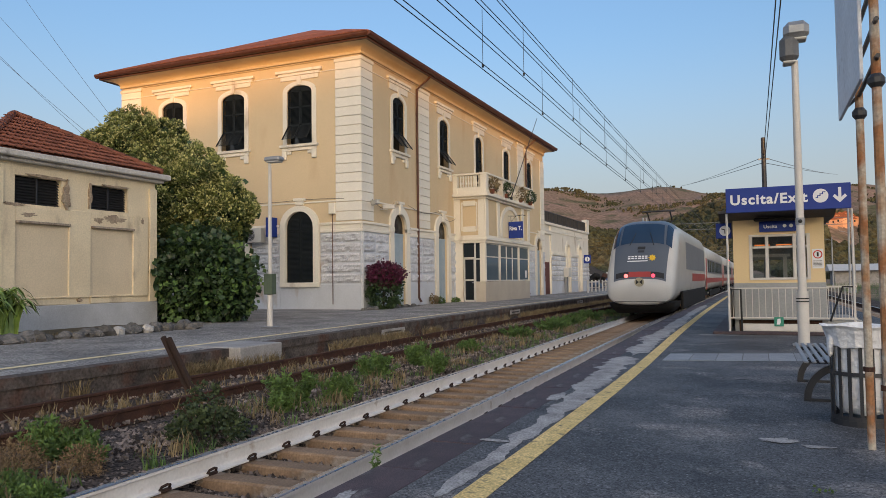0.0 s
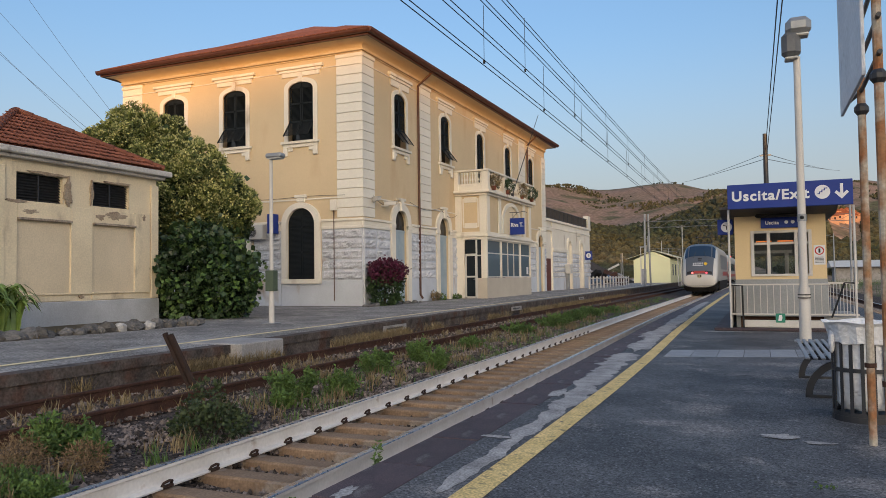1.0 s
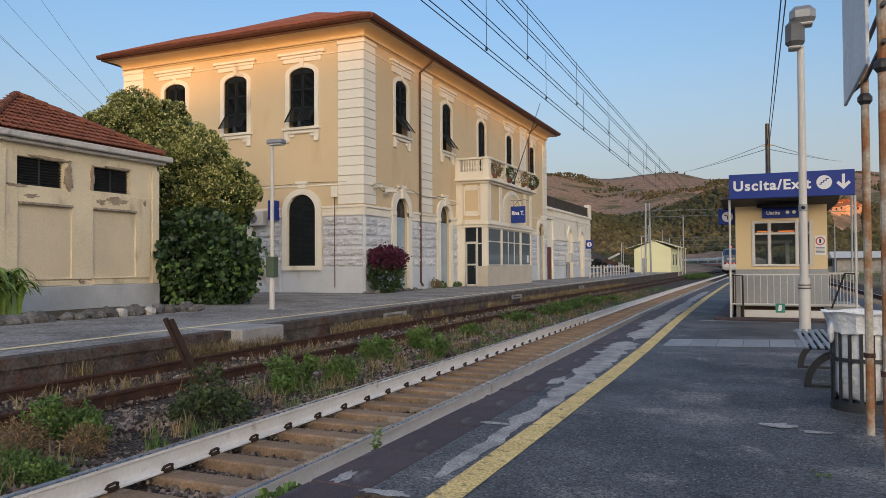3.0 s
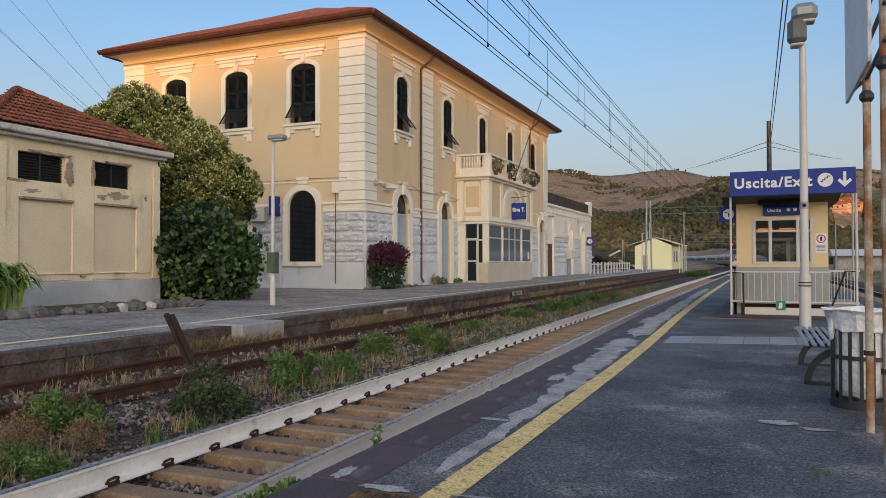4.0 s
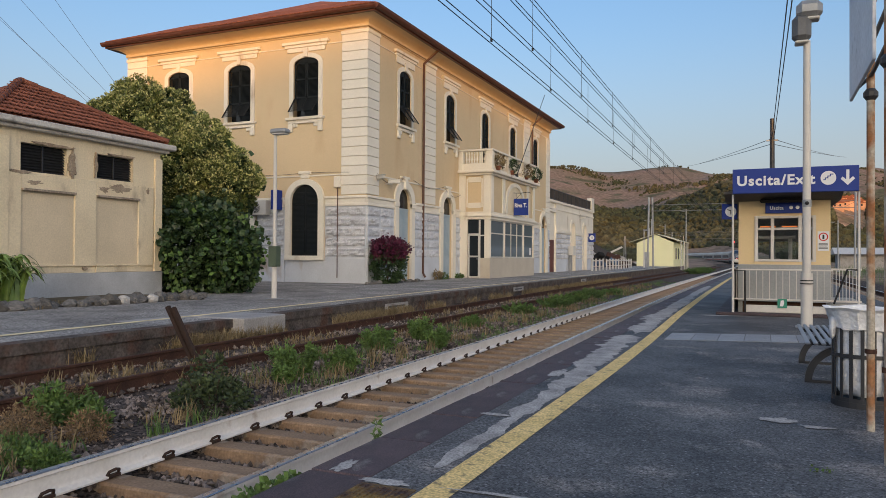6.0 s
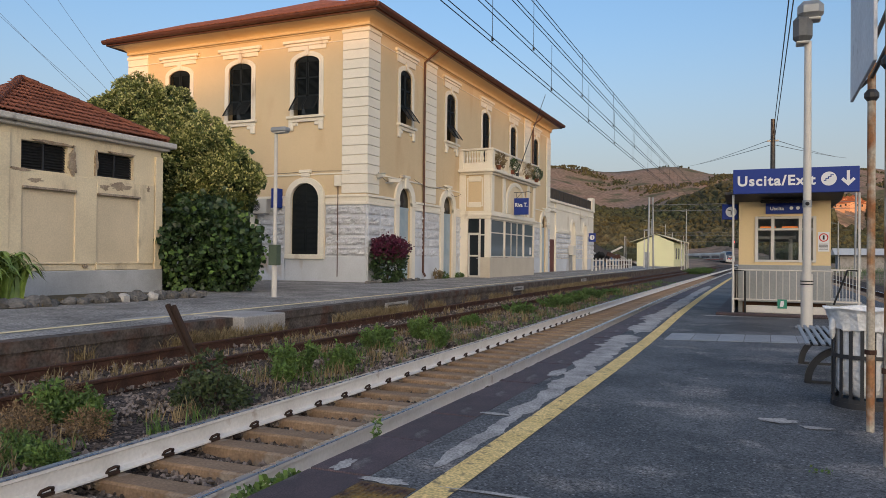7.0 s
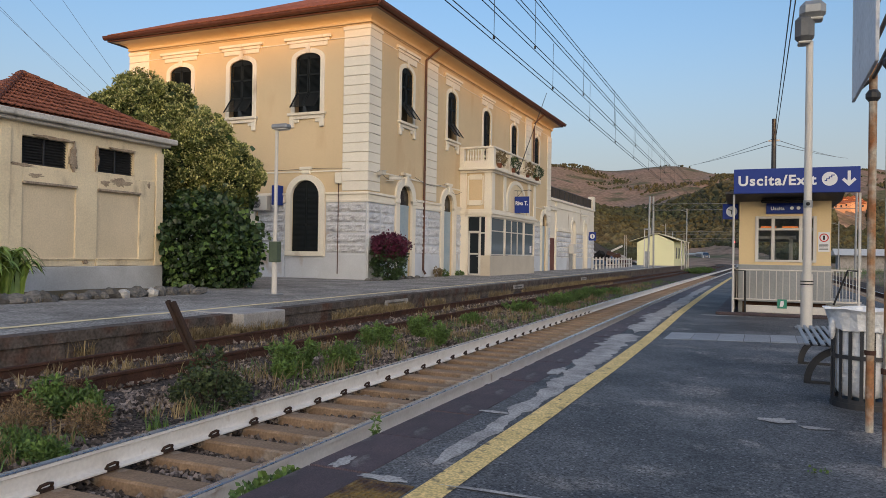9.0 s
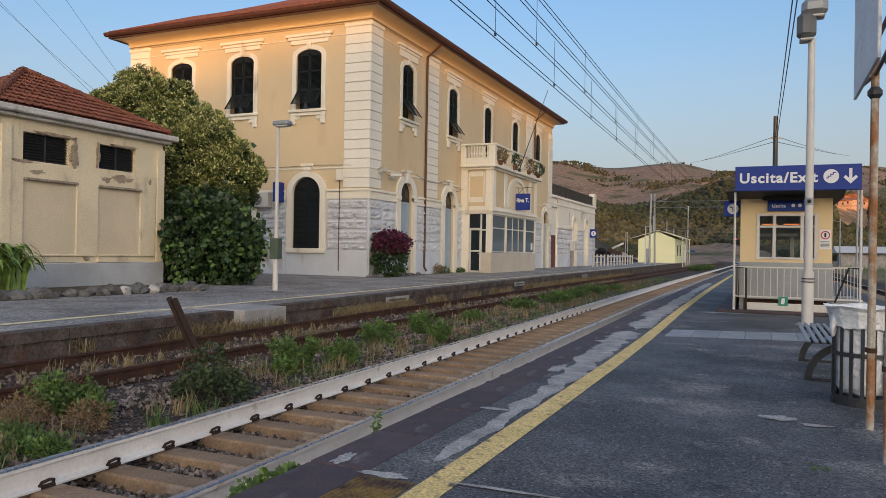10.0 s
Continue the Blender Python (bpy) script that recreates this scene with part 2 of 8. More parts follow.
RAILTOP = mat("polished_rail_head", (0.45, 0.44, 0.44), (0.36, 0.35, 0.35), 0.28, metal=0.9, scale=3, fine=12, bump=0.0, contrast=0.12)
RUST = mat("rusty_steel", (0.092, 0.045, 0.031), (0.055, 0.030, 0.023), 0.85, scale=4, fine=40, bump=0.4, contrast=0.5)
DARKRUST = mat("dark_rusty_steel", (0.055, 0.032, 0.024), (0.035, 0.024, 0.02), 0.85, scale=5, fine=40, bump=0.4, contrast=0.4)
RUSTPOLE = mat("rusty_painted_pole", (0.34, 0.20, 0.105), (0.30, 0.11, 0.045), 0.8, scale=5, fine=40, bump=0.4, contrast=0.5,
               stain=(0.46, 0.41, 0.34), stain_scale=3, stain_at=0.45)
SLEEPER = mat("stained_concrete_sleeper", (0.32, 0.22, 0.145), (0.21, 0.142, 0.095), 0.92, scale=3.5, fine=40, bump=0.5, contrast=0.5, rand=0.12,
              stain=(0.36, 0.31, 0.26), stain_scale=3, stain_at=0.55)
# brown bed, coloured darker to stand for shade in gaps between stones
BALLAST = mat("brown_ballast", (0.10, 0.078, 0.067), (0.045, 0.036, 0.031), 0.95, scale=1.8, fine=26, bump=1.0, contrast=1.5, sharp=2.2)
STONES = mat("ballast_stone", (0.23, 0.19, 0.17), (0.10, 0.08, 0.07), 0.92, scale=5, fine=50, bump=0.4, contrast=0.5, island=0.8)
WHITEMETAL = mat("white_painted_metal", (0.62, 0.59, 0.55), (0.55, 0.52, 0.48), 0.55, scale=2, fine=40, bump=0.05, contrast=0.12)
GREYMETAL = mat("galvanised_steel", (0.36, 0.37, 0.385), (0.29, 0.30, 0.31), 0.5, metal=0.5, scale=2, fine=40, bump=0.08, contrast=0.2)
LAMPGREY = mat("dull_grey_casting", (0.15, 0.155, 0.165), (0.11, 0.115, 0.12), 0.6, metal=0.2, scale=3, fine=30, bump=0.08, contrast=0.25)
DARKMETAL = mat("dark_painted_metal", (0.035, 0.037, 0.042), (0.05, 0.05, 0.055), 0.5, metal=0.3, scale=3, fine=40, bump=0.08, contrast=0.2)
BLACK = mat("black_rubber", (0.012, 0.012, 0.013), (0.02, 0.02, 0.02), 0.7, fine=40, bump=0.1)
SIGNBLUE = mat("blue_enamel_sign", (0.004, 0.032, 0.25), (0.004, 0.028, 0.22), 0.62, scale=1, fine=30, bump=0.0, contrast=0.06)
SIGNWHITE = mat("white_sign_lettering", (0.74, 0.75, 0.77), (0.70, 0.71, 0.73), 0.5, fine=30, bump=0.0, contrast=0.05)
SIGNRED = mat("red_sign_paint", (0.55, 0.03, 0.03), (0.48, 0.03, 0.03), 0.5, fine=30, bump=0.0, contrast=0.05)
SIGNGREEN = mat("green_sign_paint", (0.03, 0.26, 0.17), (0.03, 0.22, 0.15), 0.5, fine=30, bump=0.0, contrast=0.05)
KIOSKWALL = mat("cream_panel", (0.72, 0.56, 0.32), (0.68, 0.52, 0.29), 0.7, scale=0.6, fine=30, bump=0.05, contrast=0.08)
KIOSKGREY = mat("grey_panel", (0.36, 0.37, 0.37), (0.29, 0.30, 0.30), 0.8, scale=1, fine=30, bump=0.1, contrast=0.2)
WINDARK = glass("dark_window_glass", (0.015, 0.02, 0.025), 0.08, 0.0)
WINBLUE = glass("bluish_window_glass", (0.10, 0.14, 0.17), 0.08, 0.0)
CLEAR = glass("clear_glass", (0.85, 0.9, 0.9), 0.02, 1.0)
TRAINWHITE = mat("pale_grey_train_paint", (0.56, 0.545, 0.51), (0.49, 0.475, 0.45), 0.35, scale=0.8, fine=20, bump=0.02, contrast=0.1,
                 stain=(0.36, 0.34, 0.32), stain_scale=1.0, stain_at=0.62, coat=0.3)
TRAINGREY = mat("slate_grey_train_paint", (0.082, 0.095, 0.118), (0.092, 0.105, 0.128), 0.35, scale=0.8, fine=20, bump=0.0, contrast=0.06)
TRAINSIDE = mat("mid_grey_train_paint", (0.17, 0.185, 0.21), (0.14, 0.155, 0.18), 0.4, scale=0.9, fine=14, bump=0.03, contrast=0.3)
TRAINRED = mat("red_train_paint", (0.36, 0.035, 0.025), (0.30, 0.03, 0.02), 0.4, fine=20, bump=0.0, contrast=0.1)
TRAINDARK = mat("underframe_grime", (0.014, 0.0135, 0.0135), (0.022, 0.02, 0.018), 0.8, fine=30, bump=0.2)
TRAINGLASS = glass("train_glass", (0.022, 0.045, 0.085), 0.06, 0.0)
TAILLIGHT = glow("tail_light", (1.0, 0.07, 0.12), 1.6)
TAILWHITE = glow("tail_light_bright", (1.0, 0.16, 0.15), 2.4)
SIGNALRED = glow("signal_red", (1.0, 0.03, 0.03), 4.0)
LEAF = mat("olive_green_leaf", (0.21, 0.235, 0.06), (0.075, 0.10, 0.028), 0.6, scale=1.2, fine=8, bump=0.0, contrast=0.3, island=0.45)
# shrub leaf colour; inside the tree crown its dark stands for shade
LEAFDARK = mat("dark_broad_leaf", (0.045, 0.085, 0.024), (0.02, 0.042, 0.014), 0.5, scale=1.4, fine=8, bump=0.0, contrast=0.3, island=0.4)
WEED = mat("fresh_green_weed", (0.115, 0.195, 0.042), (0.05, 0.095, 0.023), 0.65, scale=3, fine=12, bump=0.0, contrast=0.3, island=0.4)
DRYGRASS = mat("dry_grass", (0.29, 0.225, 0.125), (0.17, 0.125, 0.07), 0.8, scale=3, fine=12, bump=0.0, contrast=0.3, island=0.4)
MAGENTA = mat("magenta_bract", (0.105, 0.010, 0.040), (0.05, 0.006, 0.02), 0.6, scale=3, fine=12, bump=0.0, contrast=0.3, island=0.4)
BARK = mat("bark", (0.07, 0.05, 0.035), (0.045, 0.034, 0.025), 0.9, scale=4, fine=30, bump=0.6)
HILL = mat("brown_scrub_hillside", (0.28, 0.19, 0.143), (0.195, 0.152, 0.11), 0.95, scale=0.012, fine=0.22, bump=0.5, contrast=0.8, sharp=1.4,
           stain=(0.085, 0.09, 0.045), stain_scale=0.02, stain_at=0.53, speck=(0.40, 0.29, 0.21), speck_scale=0.07, speck_size=0.14)
WOODS = mat("dark_woodland", (0.082, 0.076, 0.044), (0.036, 0.048, 0.027), 0.95, scale=0.012, fine=0.5, bump=0.5, contrast=0.9, sharp=1.5, island=0.3)
EARTH = mat("dry_ground", (0.13, 0.10, 0.075), (0.085, 0.075, 0.045), 0.95, scale=0.15, fine=6, bump=0.5, contrast=0.6)
HOUSEYELLOW = mat("pale_yellow_wall", (0.82, 0.80, 0.50), (0.76, 0.74, 0.46), 0.85, scale=0.3, fine=10, bump=0.05, contrast=0.1)
AIRCON = mat("white_plastic", (0.60, 0.58, 0.54), (0.55, 0.53, 0.49), 0.5, fine=20, bump=0.0, contrast=0.08)
BAGPLASTIC = mat("white_plastic_bag", (0.80, 0.81, 0.83), (0.70, 0.71, 0.74), 0.35, scale=6, fine=18, bump=0.8, contrast=0.2)
CABLE = mat("black_cable", (0.02, 0.02, 0.022), (0.03, 0.03, 0.03), 0.6, bump=0.0)
ROCK = mat("grey_field_stone", (0.19, 0.175, 0.165), (0.09, 0.088, 0.08), 0.9, scale=4, fine=30, bump=0.5, contrast=0.5, rand=0.3)


# ---------- mesh helpers ----------
class Geo:
    """Plain lists of vertices and faces, made into one mesh."""

    def __init__(self):
        self.v, self.f = [], []

    def add(self, vs, fs):
        o = len(self.v)
        self.v += [tuple(p) for p in vs]
        self.f += [tuple(o + i for i in f) for f in fs]
        return self

    def box(self, x0, x1, y0, y1, z0, z1, c=0.0):
        if c <= 0:
            return self.add([(x, y, z) for x in (x0, x1) for y in (y0, y1) for z in (z0, z1)],
                            [(0, 1, 3, 2), (4, 6, 7, 5), (0, 4, 5, 1), (2, 3, 7, 6), (0, 2, 6, 4), (1, 5, 7, 3)])
        lo, hi = (x0, y0, z0), (x1, y1, z1)
        vs, idx = [], {}
        for k in range(8):
            s = [(k >> a) & 1 for a in range(3)]
            for a in range(3):
                p = [(hi[b] - (0 if b == a else c)) if s[b] else (lo[b] + (0 if b == a else c)) for b in range(3)]
                idx[(k, a)] = len(vs)
                vs.append(p)
        fs = []
        for a in range(3):
            b, d = (a + 1) % 3, (a + 2) % 3
            for s in (0, 1):
                q = [(s << a) | (i << b) | (j << d) for i, j in ((0, 0), (1, 0), (1, 1), (0, 1))]
                f = [idx[(k, a)] for k in q]
                fs.append(f if s else f[::-1])
        for a in range(3):
            b, d = (a + 1) % 3, (a + 2) % 3
            for i in (0, 1):
                for j in (0, 1):
                    k0 = (i << b) | (j << d)
                    k1 = k0 | (1 << a)
                    f = [idx[(k0, b)], idx[(k1, b)], idx[(k1, d)], idx[(k0, d)]]
                    fs.append(f if (i + j) % 2 else f[::-1])
        for k in range(8):
            f = [idx[(k, 0)], idx[(k, 1)], idx[(k, 2)]]
            fs.append(f if bin(k).count("1") % 2 else f[::-1])
        return self.add(vs, fs)

    def tube(self, points, r, n=8, caps=True, r1=None):
        pts = [Vector(p) for p in points]
        rings = []
        for i, p in enumerate(pts):
            d = (pts[min(i + 1, len(pts) - 1)] - pts[max(i - 1, 0)]).normalized()
            u = d.orthogonal().normalized() if i == 0 else (u - d * u.dot(d)).normalized()
            w = d.cross(u)
            rr = r if r1 is None else r + (r1 - r) * i / (len(pts) - 1)
            rings.append([p + (u * math.cos(2 * math.pi * k / n) + w * math.sin(2 * math.pi * k / n)) * rr for k in range(n)])
        vs = [q for ring in rings for q in ring]
        fs = [(i * n + k, i * n + (k + 1) % n, (i + 1) * n + (k + 1) % n, (i + 1) * n + k) for i in range(len(pts) - 1) for k in range(n)]
        if caps:
            fs += [tuple(range(n))[::-1], tuple((len(pts) - 1) * n + k for k in range(n))]
        return self.add(vs, fs)

    def sweep(self, profile, path):
        """A closed profile of (side, up) carried along a level path of (x, y, z)."""
        n, pts = len(profile), [Vector(p) for p in path]
        vs = []
        for i, p in enumerate(pts):
            d = (pts[min(i + 1, len(pts) - 1)] - pts[max(i - 1, 0)]).normalized()
            s = Vector((d.y, -d.x, 0))
            vs += [p + s * a + Vector((0, 0, b)) for a, b in profile]
        fs = [(i * n + k, (i + 1) * n + k, (i + 1) * n + (k + 1) % n, i * n + (k + 1) % n) for i in range(len(pts) - 1) for k in range(n)]
        fs += [tuple(range(n)), tuple((len(pts) - 1) * n + k for k in range(n))[::-1]]
        return self.add(vs, fs)

    def prism(self, poly, at, depth, axis):
        """A flat outline (a, b) given thickness from at to at + depth; axis x: (y, z), axis y: (x, z), axis z: (x, y)."""
        def p3(a, b, d):
            return (d, a, b) if axis == "x" else (a, d, b) if axis == "y" else (a, b, d)
        n = len(poly)
        vs = [p3(a, b, at) for a, b in poly] + [p3(a, b, at + depth) for a, b in poly]
        fs = [tuple(range(n)), tuple(range(2 * n - 1, n - 1, -1))] + [(k, k + n, (k + 1) % n + n, (k + 1) % n) for k in range(n)]
        return self.add(vs, fs)

    def ring(self, outer, inner, at, depth, axis):
        """A frame between two outlines of equal count."""
        def p3(a, b, d):
            return (d, a, b) if axis == "x" else (a, d, b) if axis == "y" else (a, b, d)
        n = len(outer)
        vs = [p3(*q, d) for d in (at, at + depth) for o in (outer, inner) for q in o]
        fs = []
        for k in range(n - 1):
            j = k + 1
            fs += [(k, j, n + j, n + k), (2 * n + k, 3 * n + k, 3 * n + j, 2 * n + j), (k, 2 * n + k, 2 * n + j, j), (n + k, n + j, 3 * n + j, 3 * n + k)]
        fs += [(0, n, 3 * n, 2 * n), (n - 1, 3 * n - 1, 4 * n - 1, 2 * n - 1)]
        return self.add(vs, fs)

    def ball(self, c, r, n=8, squash=(1, 1, 1)):
        vs, fs = [], []
        for i in range(n // 2 + 1):
            th = math.pi * i / (n // 2)
            for k in range(n):
                ph = 2 * math.pi * k / n
                vs.append((c[0] + r * squash[0] * math.sin(th) * math.cos(ph), c[1] + r * squash[1] * math.sin(th) * math.sin(ph), c[2] + r * squash[2] * math.cos(th)))
        for i in range(n // 2):
            for k in range(n):
                fs.append((i * n + k, (i + 1) * n + k, (i + 1) * n + (k + 1) % n, i * n + (k + 1) % n))
        return self.add(vs, fs)

    def weld(self):
        """Joins corners that meet."""
        idx, vs, to = {}, [], []
        for p in self.v:
            key = tuple(round(c, 4) for c in p)
            if key not in idx:
                idx[key] = len(vs)
                vs.append(p)
            to.append(idx[key])
        self.v, self.f = vs, [tuple(to[i] for i in f) for f in self.f]
        self.f = [f for f in self.f if len(set(f)) == len(f)]
        return self

    def mesh(self, name, material, smooth=False):
        me = bpy.data.meshes.new(name)
        me.from_pydata(self.v, [], self.f)
        bm = bmesh.new()
        bm.from_mesh(me)
        bmesh.ops.recalc_face_normals(bm, faces=bm.faces)
        bm.to_mesh(me)
        bm.free()
        me.materials.append(material)
        if smooth:
            me.polygons.foreach_set("use_smooth", [True] * len(me.polygons))
            me.set_sharp_from_angle(angle=radians(35))
        return me


def part(name, geo, material, parent=None, label="", smooth=False):
    ob = new(name, geo.mesh(name, material, smooth) if isinstance(geo, Geo) else geo)
    if parent:
        ob.parent = parent
    return tagged(ob, label)


def thing(name, label, category, group="", kind="", at=None):
    ob = new(name)
    ob.empty_display_size = 0.2
    if at:
        ob.matrix_world = at if isinstance(at, Matrix) else Matrix.Translation(at)
    return tagged(ob, label, category, group, kind)


def structure(name, geo, material, label="", smooth=False):
    return tagged(part(name, geo, material, None, "", smooth), label, "", "", "structure")


def arch(c, z0, z1, half, rise, n=10):
    """An opening's outline: straight sides from z0, a curved head up to z1."""
    pts = [(c + half, z0)]
    for i in range(n + 1):
        a = math.pi * i / n
        pts.append((c + half * math.cos(a), z1 - rise + rise * math.sin(a)))
    return pts + [(c - half, z0)]


def rect(a0, a1, b0, b1):
    return [(a0, b0), (a1, b0), (a1, b1), (a0, b1)]


def text(name, words, size, m, material, parent, depth=0.004, width=None, align="LEFT", spacing=1.0):
    """Lettering as a solid mesh."""
    cu = bpy.data.curves.new(name, "FONT")
    cu.body, cu.size, cu.extrude, cu.align_x, cu.offset = words, size, depth, align, size * 0.03
    cu.space_character = spacing
    ob = bpy.data.objects.new(name, cu)
    scene.collection.objects.link(ob)
    bpy.context.view_layer.update()
    me = bpy.data.meshes.new_from_object(ob.evaluated_get(bpy.context.evaluated_depsgraph_get()))
    bpy.data.objects.remove(ob)
    xs = [v.co.x for v in me.vertices]
    if width:
        k = width / (max(xs) - min(xs))
        for v in me.vertices:
            v.co.x = (v.co.x - min(xs)) * k
    me.materials.clear()
    me.materials.append(material)
    me.transform(m)
    o = new(name, me)
    o.parent = parent
    return o


def interp(y, table):
    return float(np.interp(y, [a for a, _ in table], [b for _, b in table]))


BEND = [(-60, 0.0), (6, 0.0), (12, -0.06), (21, -0.2), (31, -0.34), (54, -0.46), (85, -0.5), (180, -0.5)]
CURVE_Y, CURVE_R = 178.0, 667.0
RAIL_Z = -0.31


def along(s, x):
    """The place s metres down the line on a lane at x, with the line's slow bend and its curve, and the heading in radians."""
    if s <= CURVE_Y:
        h = -(interp(s + 2, BEND) - interp(s - 2, BEND)) / 4
        return Vector((x + interp(s, BEND), s, 0)), h
    a = (s - CURVE_Y) / CURVE_R
    r = CURVE_R + x
    return Vector((-0.5 - CURVE_R + r * math.cos(a), CURVE_Y + r * math.sin(a), 0)), a


def lane(x, s0, s1, step=4.0):
    n = max(1, int((s1 - s0) / step))
    return [along(s0 + (s1 - s0) * i / n, x)[0] for i in range(n + 1)]


# ---------- ground, hills ----------
FAR_Z = 0.06
BED_Z = -0.56


def hill_height(x, y):
    d = math.hypot(x, y)
    b = math.degrees(math.atan2(x, y))
    if abs(b) < 110:
        up = [(-110, 60), (-60, 95), (-30, 150), (-22, 165), (-15.2, 166), (-12.6, 154), (-10.9, 148), (-8.9, 157), (-6.5, 165), (-2, 155), (3.3, 157), (6, 163), (9, 150), (30, 120), (60, 80), (110, 40)]
        far = interp(b, up) * min(1.0, max(0.0, (d - 430) / 970)) ** 1.25
        near = 42 * math.exp(-((b - 0) / 7.0) ** 2) * math.exp(-((d - 620) / 170) ** 2) + 30 * math.exp(-((b + 14) / 5.5) ** 2) * math.exp(-((d - 560) / 150) ** 2)
        z = max(far, 0) + near
    else:
        z = 0.0
    if d > 300:
        k = min(1, (d - 300) / 400)
        z += k * (22 * noise.noise((x / 210, y / 210, 0)) + 9 * noise.noise((x / 70, y / 70, 3))) * (0.25 if z < 5 else 1)
    return z


g = Geo()
RADII = [0, 60, 110, 170, 240, 310, 380, 440, 500, 560, 620, 680, 740, 800, 870, 940, 1010, 1090, 1170, 1250, 1330, 1400, 1500, 1650, 2200, 4000]
TURNS = [a * 0.75 for a in range(-60, 61)] + [45 + 7.5 * i for i in range(1, 36)]
for r in RADII:
    for a in TURNS:
        x, y = r * math.sin(radians(a)), r * math.cos(radians(a))
        z = BED_Z - 0.12 if r < 300 else BED_Z - 0.12 + max(-2.0, hill_height(x, y))
        g.v.append((x, y, z))
NT = len(TURNS)
g.f = [(i * NT + k, i * NT + (k + 1) % NT, (i + 1) * NT + (k + 1) % NT, (i + 1) * NT + k) for i in range(len(RADII) - 1) for k in range(NT)]
structure("ground", g, HILL, "brown scrub hills rising beyond flat dry ground", smooth=True)

# unseen ridge added behind the camera: keeps low sun off all but the highest walls
g = Geo()
RX = [-260 + 3 * i for i in range(200)]
prof = []
for x in RX:
    top = interp(x, [(-260, 8), (-80, 6.5), (-10, 6.5), (43, 9.3), (49.4, 10.5), (53.4, 11.2), (56.9, 11.75), (74, 12.1), (110, 14), (260, 18)]) + 4.45
    top += 0.3 * noise.noise((x / 9, 0, 0))
    prof.append(top)
for k, (dy, f) in enumerate([(0, 0.0), (-20, 0.75), (-34, 1.0), (-60, 0.9), (-140, 0.0)]):
    g.v += [(x, -75 + dy, -0.7 + (t + 0.7) * f) for x, t in zip(RX, prof)]
n = len(RX)
g.f = [(i * n + k, i * n + k + 1, (i + 1) * n + k + 1, (i + 1) * n + k) for i in range(4) for k in range(n - 1)]
structure("hillside", g, HILL, "unseen ridge added to keep low sun off the station", smooth=True)

# far platform with its asphalt, edge wall and faded yellow line
FE = -9.93                      # edge of the far platform
def far_base(s):
    return interp(s, [(-40, 0), (9, 0), (26, -0.45), (60, -1.2), (110, -2.2), (200, -3.0)]) + FE


def far_edge(s):
    return far_base(s) + interp(s, [(-40, 0.30), (12, 0.30), (30, 0.0)])


ys = [-40, -20, -5, 3, 8, 12, 17, 22, 28, 36, 46, 60, 80, 105, 125]
g = Geo()
for y in ys:
    g.v += [(far_edge(y) - 0.32, y, FAR_Z), (-17.1, y, FAR_Z), (-60, y, FAR_Z), (-60, y, FAR_Z - 0.7), (far_edge(y) - 0.32, y, FAR_Z - 0.7)]
for i in range(len(ys) - 1):
    g.f += [(i * 5 + k, i * 5 + (k + 1) % 5, i * 5 + 5 + (k + 1) % 5, i * 5 + 5 + k) for k in range(5)]
g.f += [(0, 1, 2, 3, 4), tuple((len(ys) - 1) * 5 + k for k in range(5))]
far_platform = structure("platform_1", g, ASPHALT_FAR, "grey patched asphalt platform in front of the station")
for a, b in zip(ys[:-1], ys[1:]):
    n = max(1, round((b - a) / 2.0))
    for i in range(n):
        y0, y1 = a + (b - a) * i / n, a + (b - a) * (i + 1) / n - 0.012
        e0, e1 = far_edge(y0), far_edge(y1)
        dz = random.uniform(-0.006, 0.006)
        g = Geo().add([(e0 + q, y0, z + dz) for q, z in ((-0.32, FAR_Z + 0.004), (0.02, FAR_Z + 0.004), (0.02, FAR_Z - 0.16), (-0.02, FAR_Z - 0.16), (-0.02, FAR_Z - 0.75), (-0.32, FAR_Z - 0.75))]
              + [(e1 + q, y1, z + dz) for q, z in ((-0.32, FAR_Z + 0.004), (0.02, FAR_Z + 0.004), (0.02, FAR_Z - 0.16), (-0.02, FAR_Z - 0.16), (-0.02, FAR_Z - 0.75), (-0.32, FAR_Z - 0.75))],
              [(0, 1, 7, 6), (1, 2, 8, 7), (2, 3, 9, 8), (3, 4, 10, 9), (4, 5, 11, 10), (0, 5, 4, 3, 2, 1), (6, 7, 8, 9, 10, 11)])
        part("edge_stone", g, EDGEWALL, far_platform, "dark weathered platform edge stone")
g = Geo()
for a, b in zip(ys[:-1], ys[1:]):
    g.add([(far_base(a) - 0.96, a, FAR_Z + 0.009), (far_base(a) - 0.77, a, FAR_Z + 0.009), (far_base(b) - 0.77, b, FAR_Z + 0.009), (far_base(b) - 0.96, b, FAR_Z + 0.009)], [(0, 1, 2, 3)])
part("safety_line", g, PALEYELLOW, far_platform, "faded yellow painted line")

# near platform: asphalt, maroon edge pieces, cement strip, yellow line
NE = -2.58
def near_edge(s):
    return NE + interp(s, [(-40, 0), (8, 0), (14, -0.12), (21, -0.28), (31, -0.36), (60, -0.42), (150, -0.5)])


def line_x(s):
    return interp(s, [(-40, -1.66), (4, -1.65), (8, -1.63), (12.7, -1.68), (18.5, -1.83), (30, -1.98), (51, -2.08), (150, -2.15)])


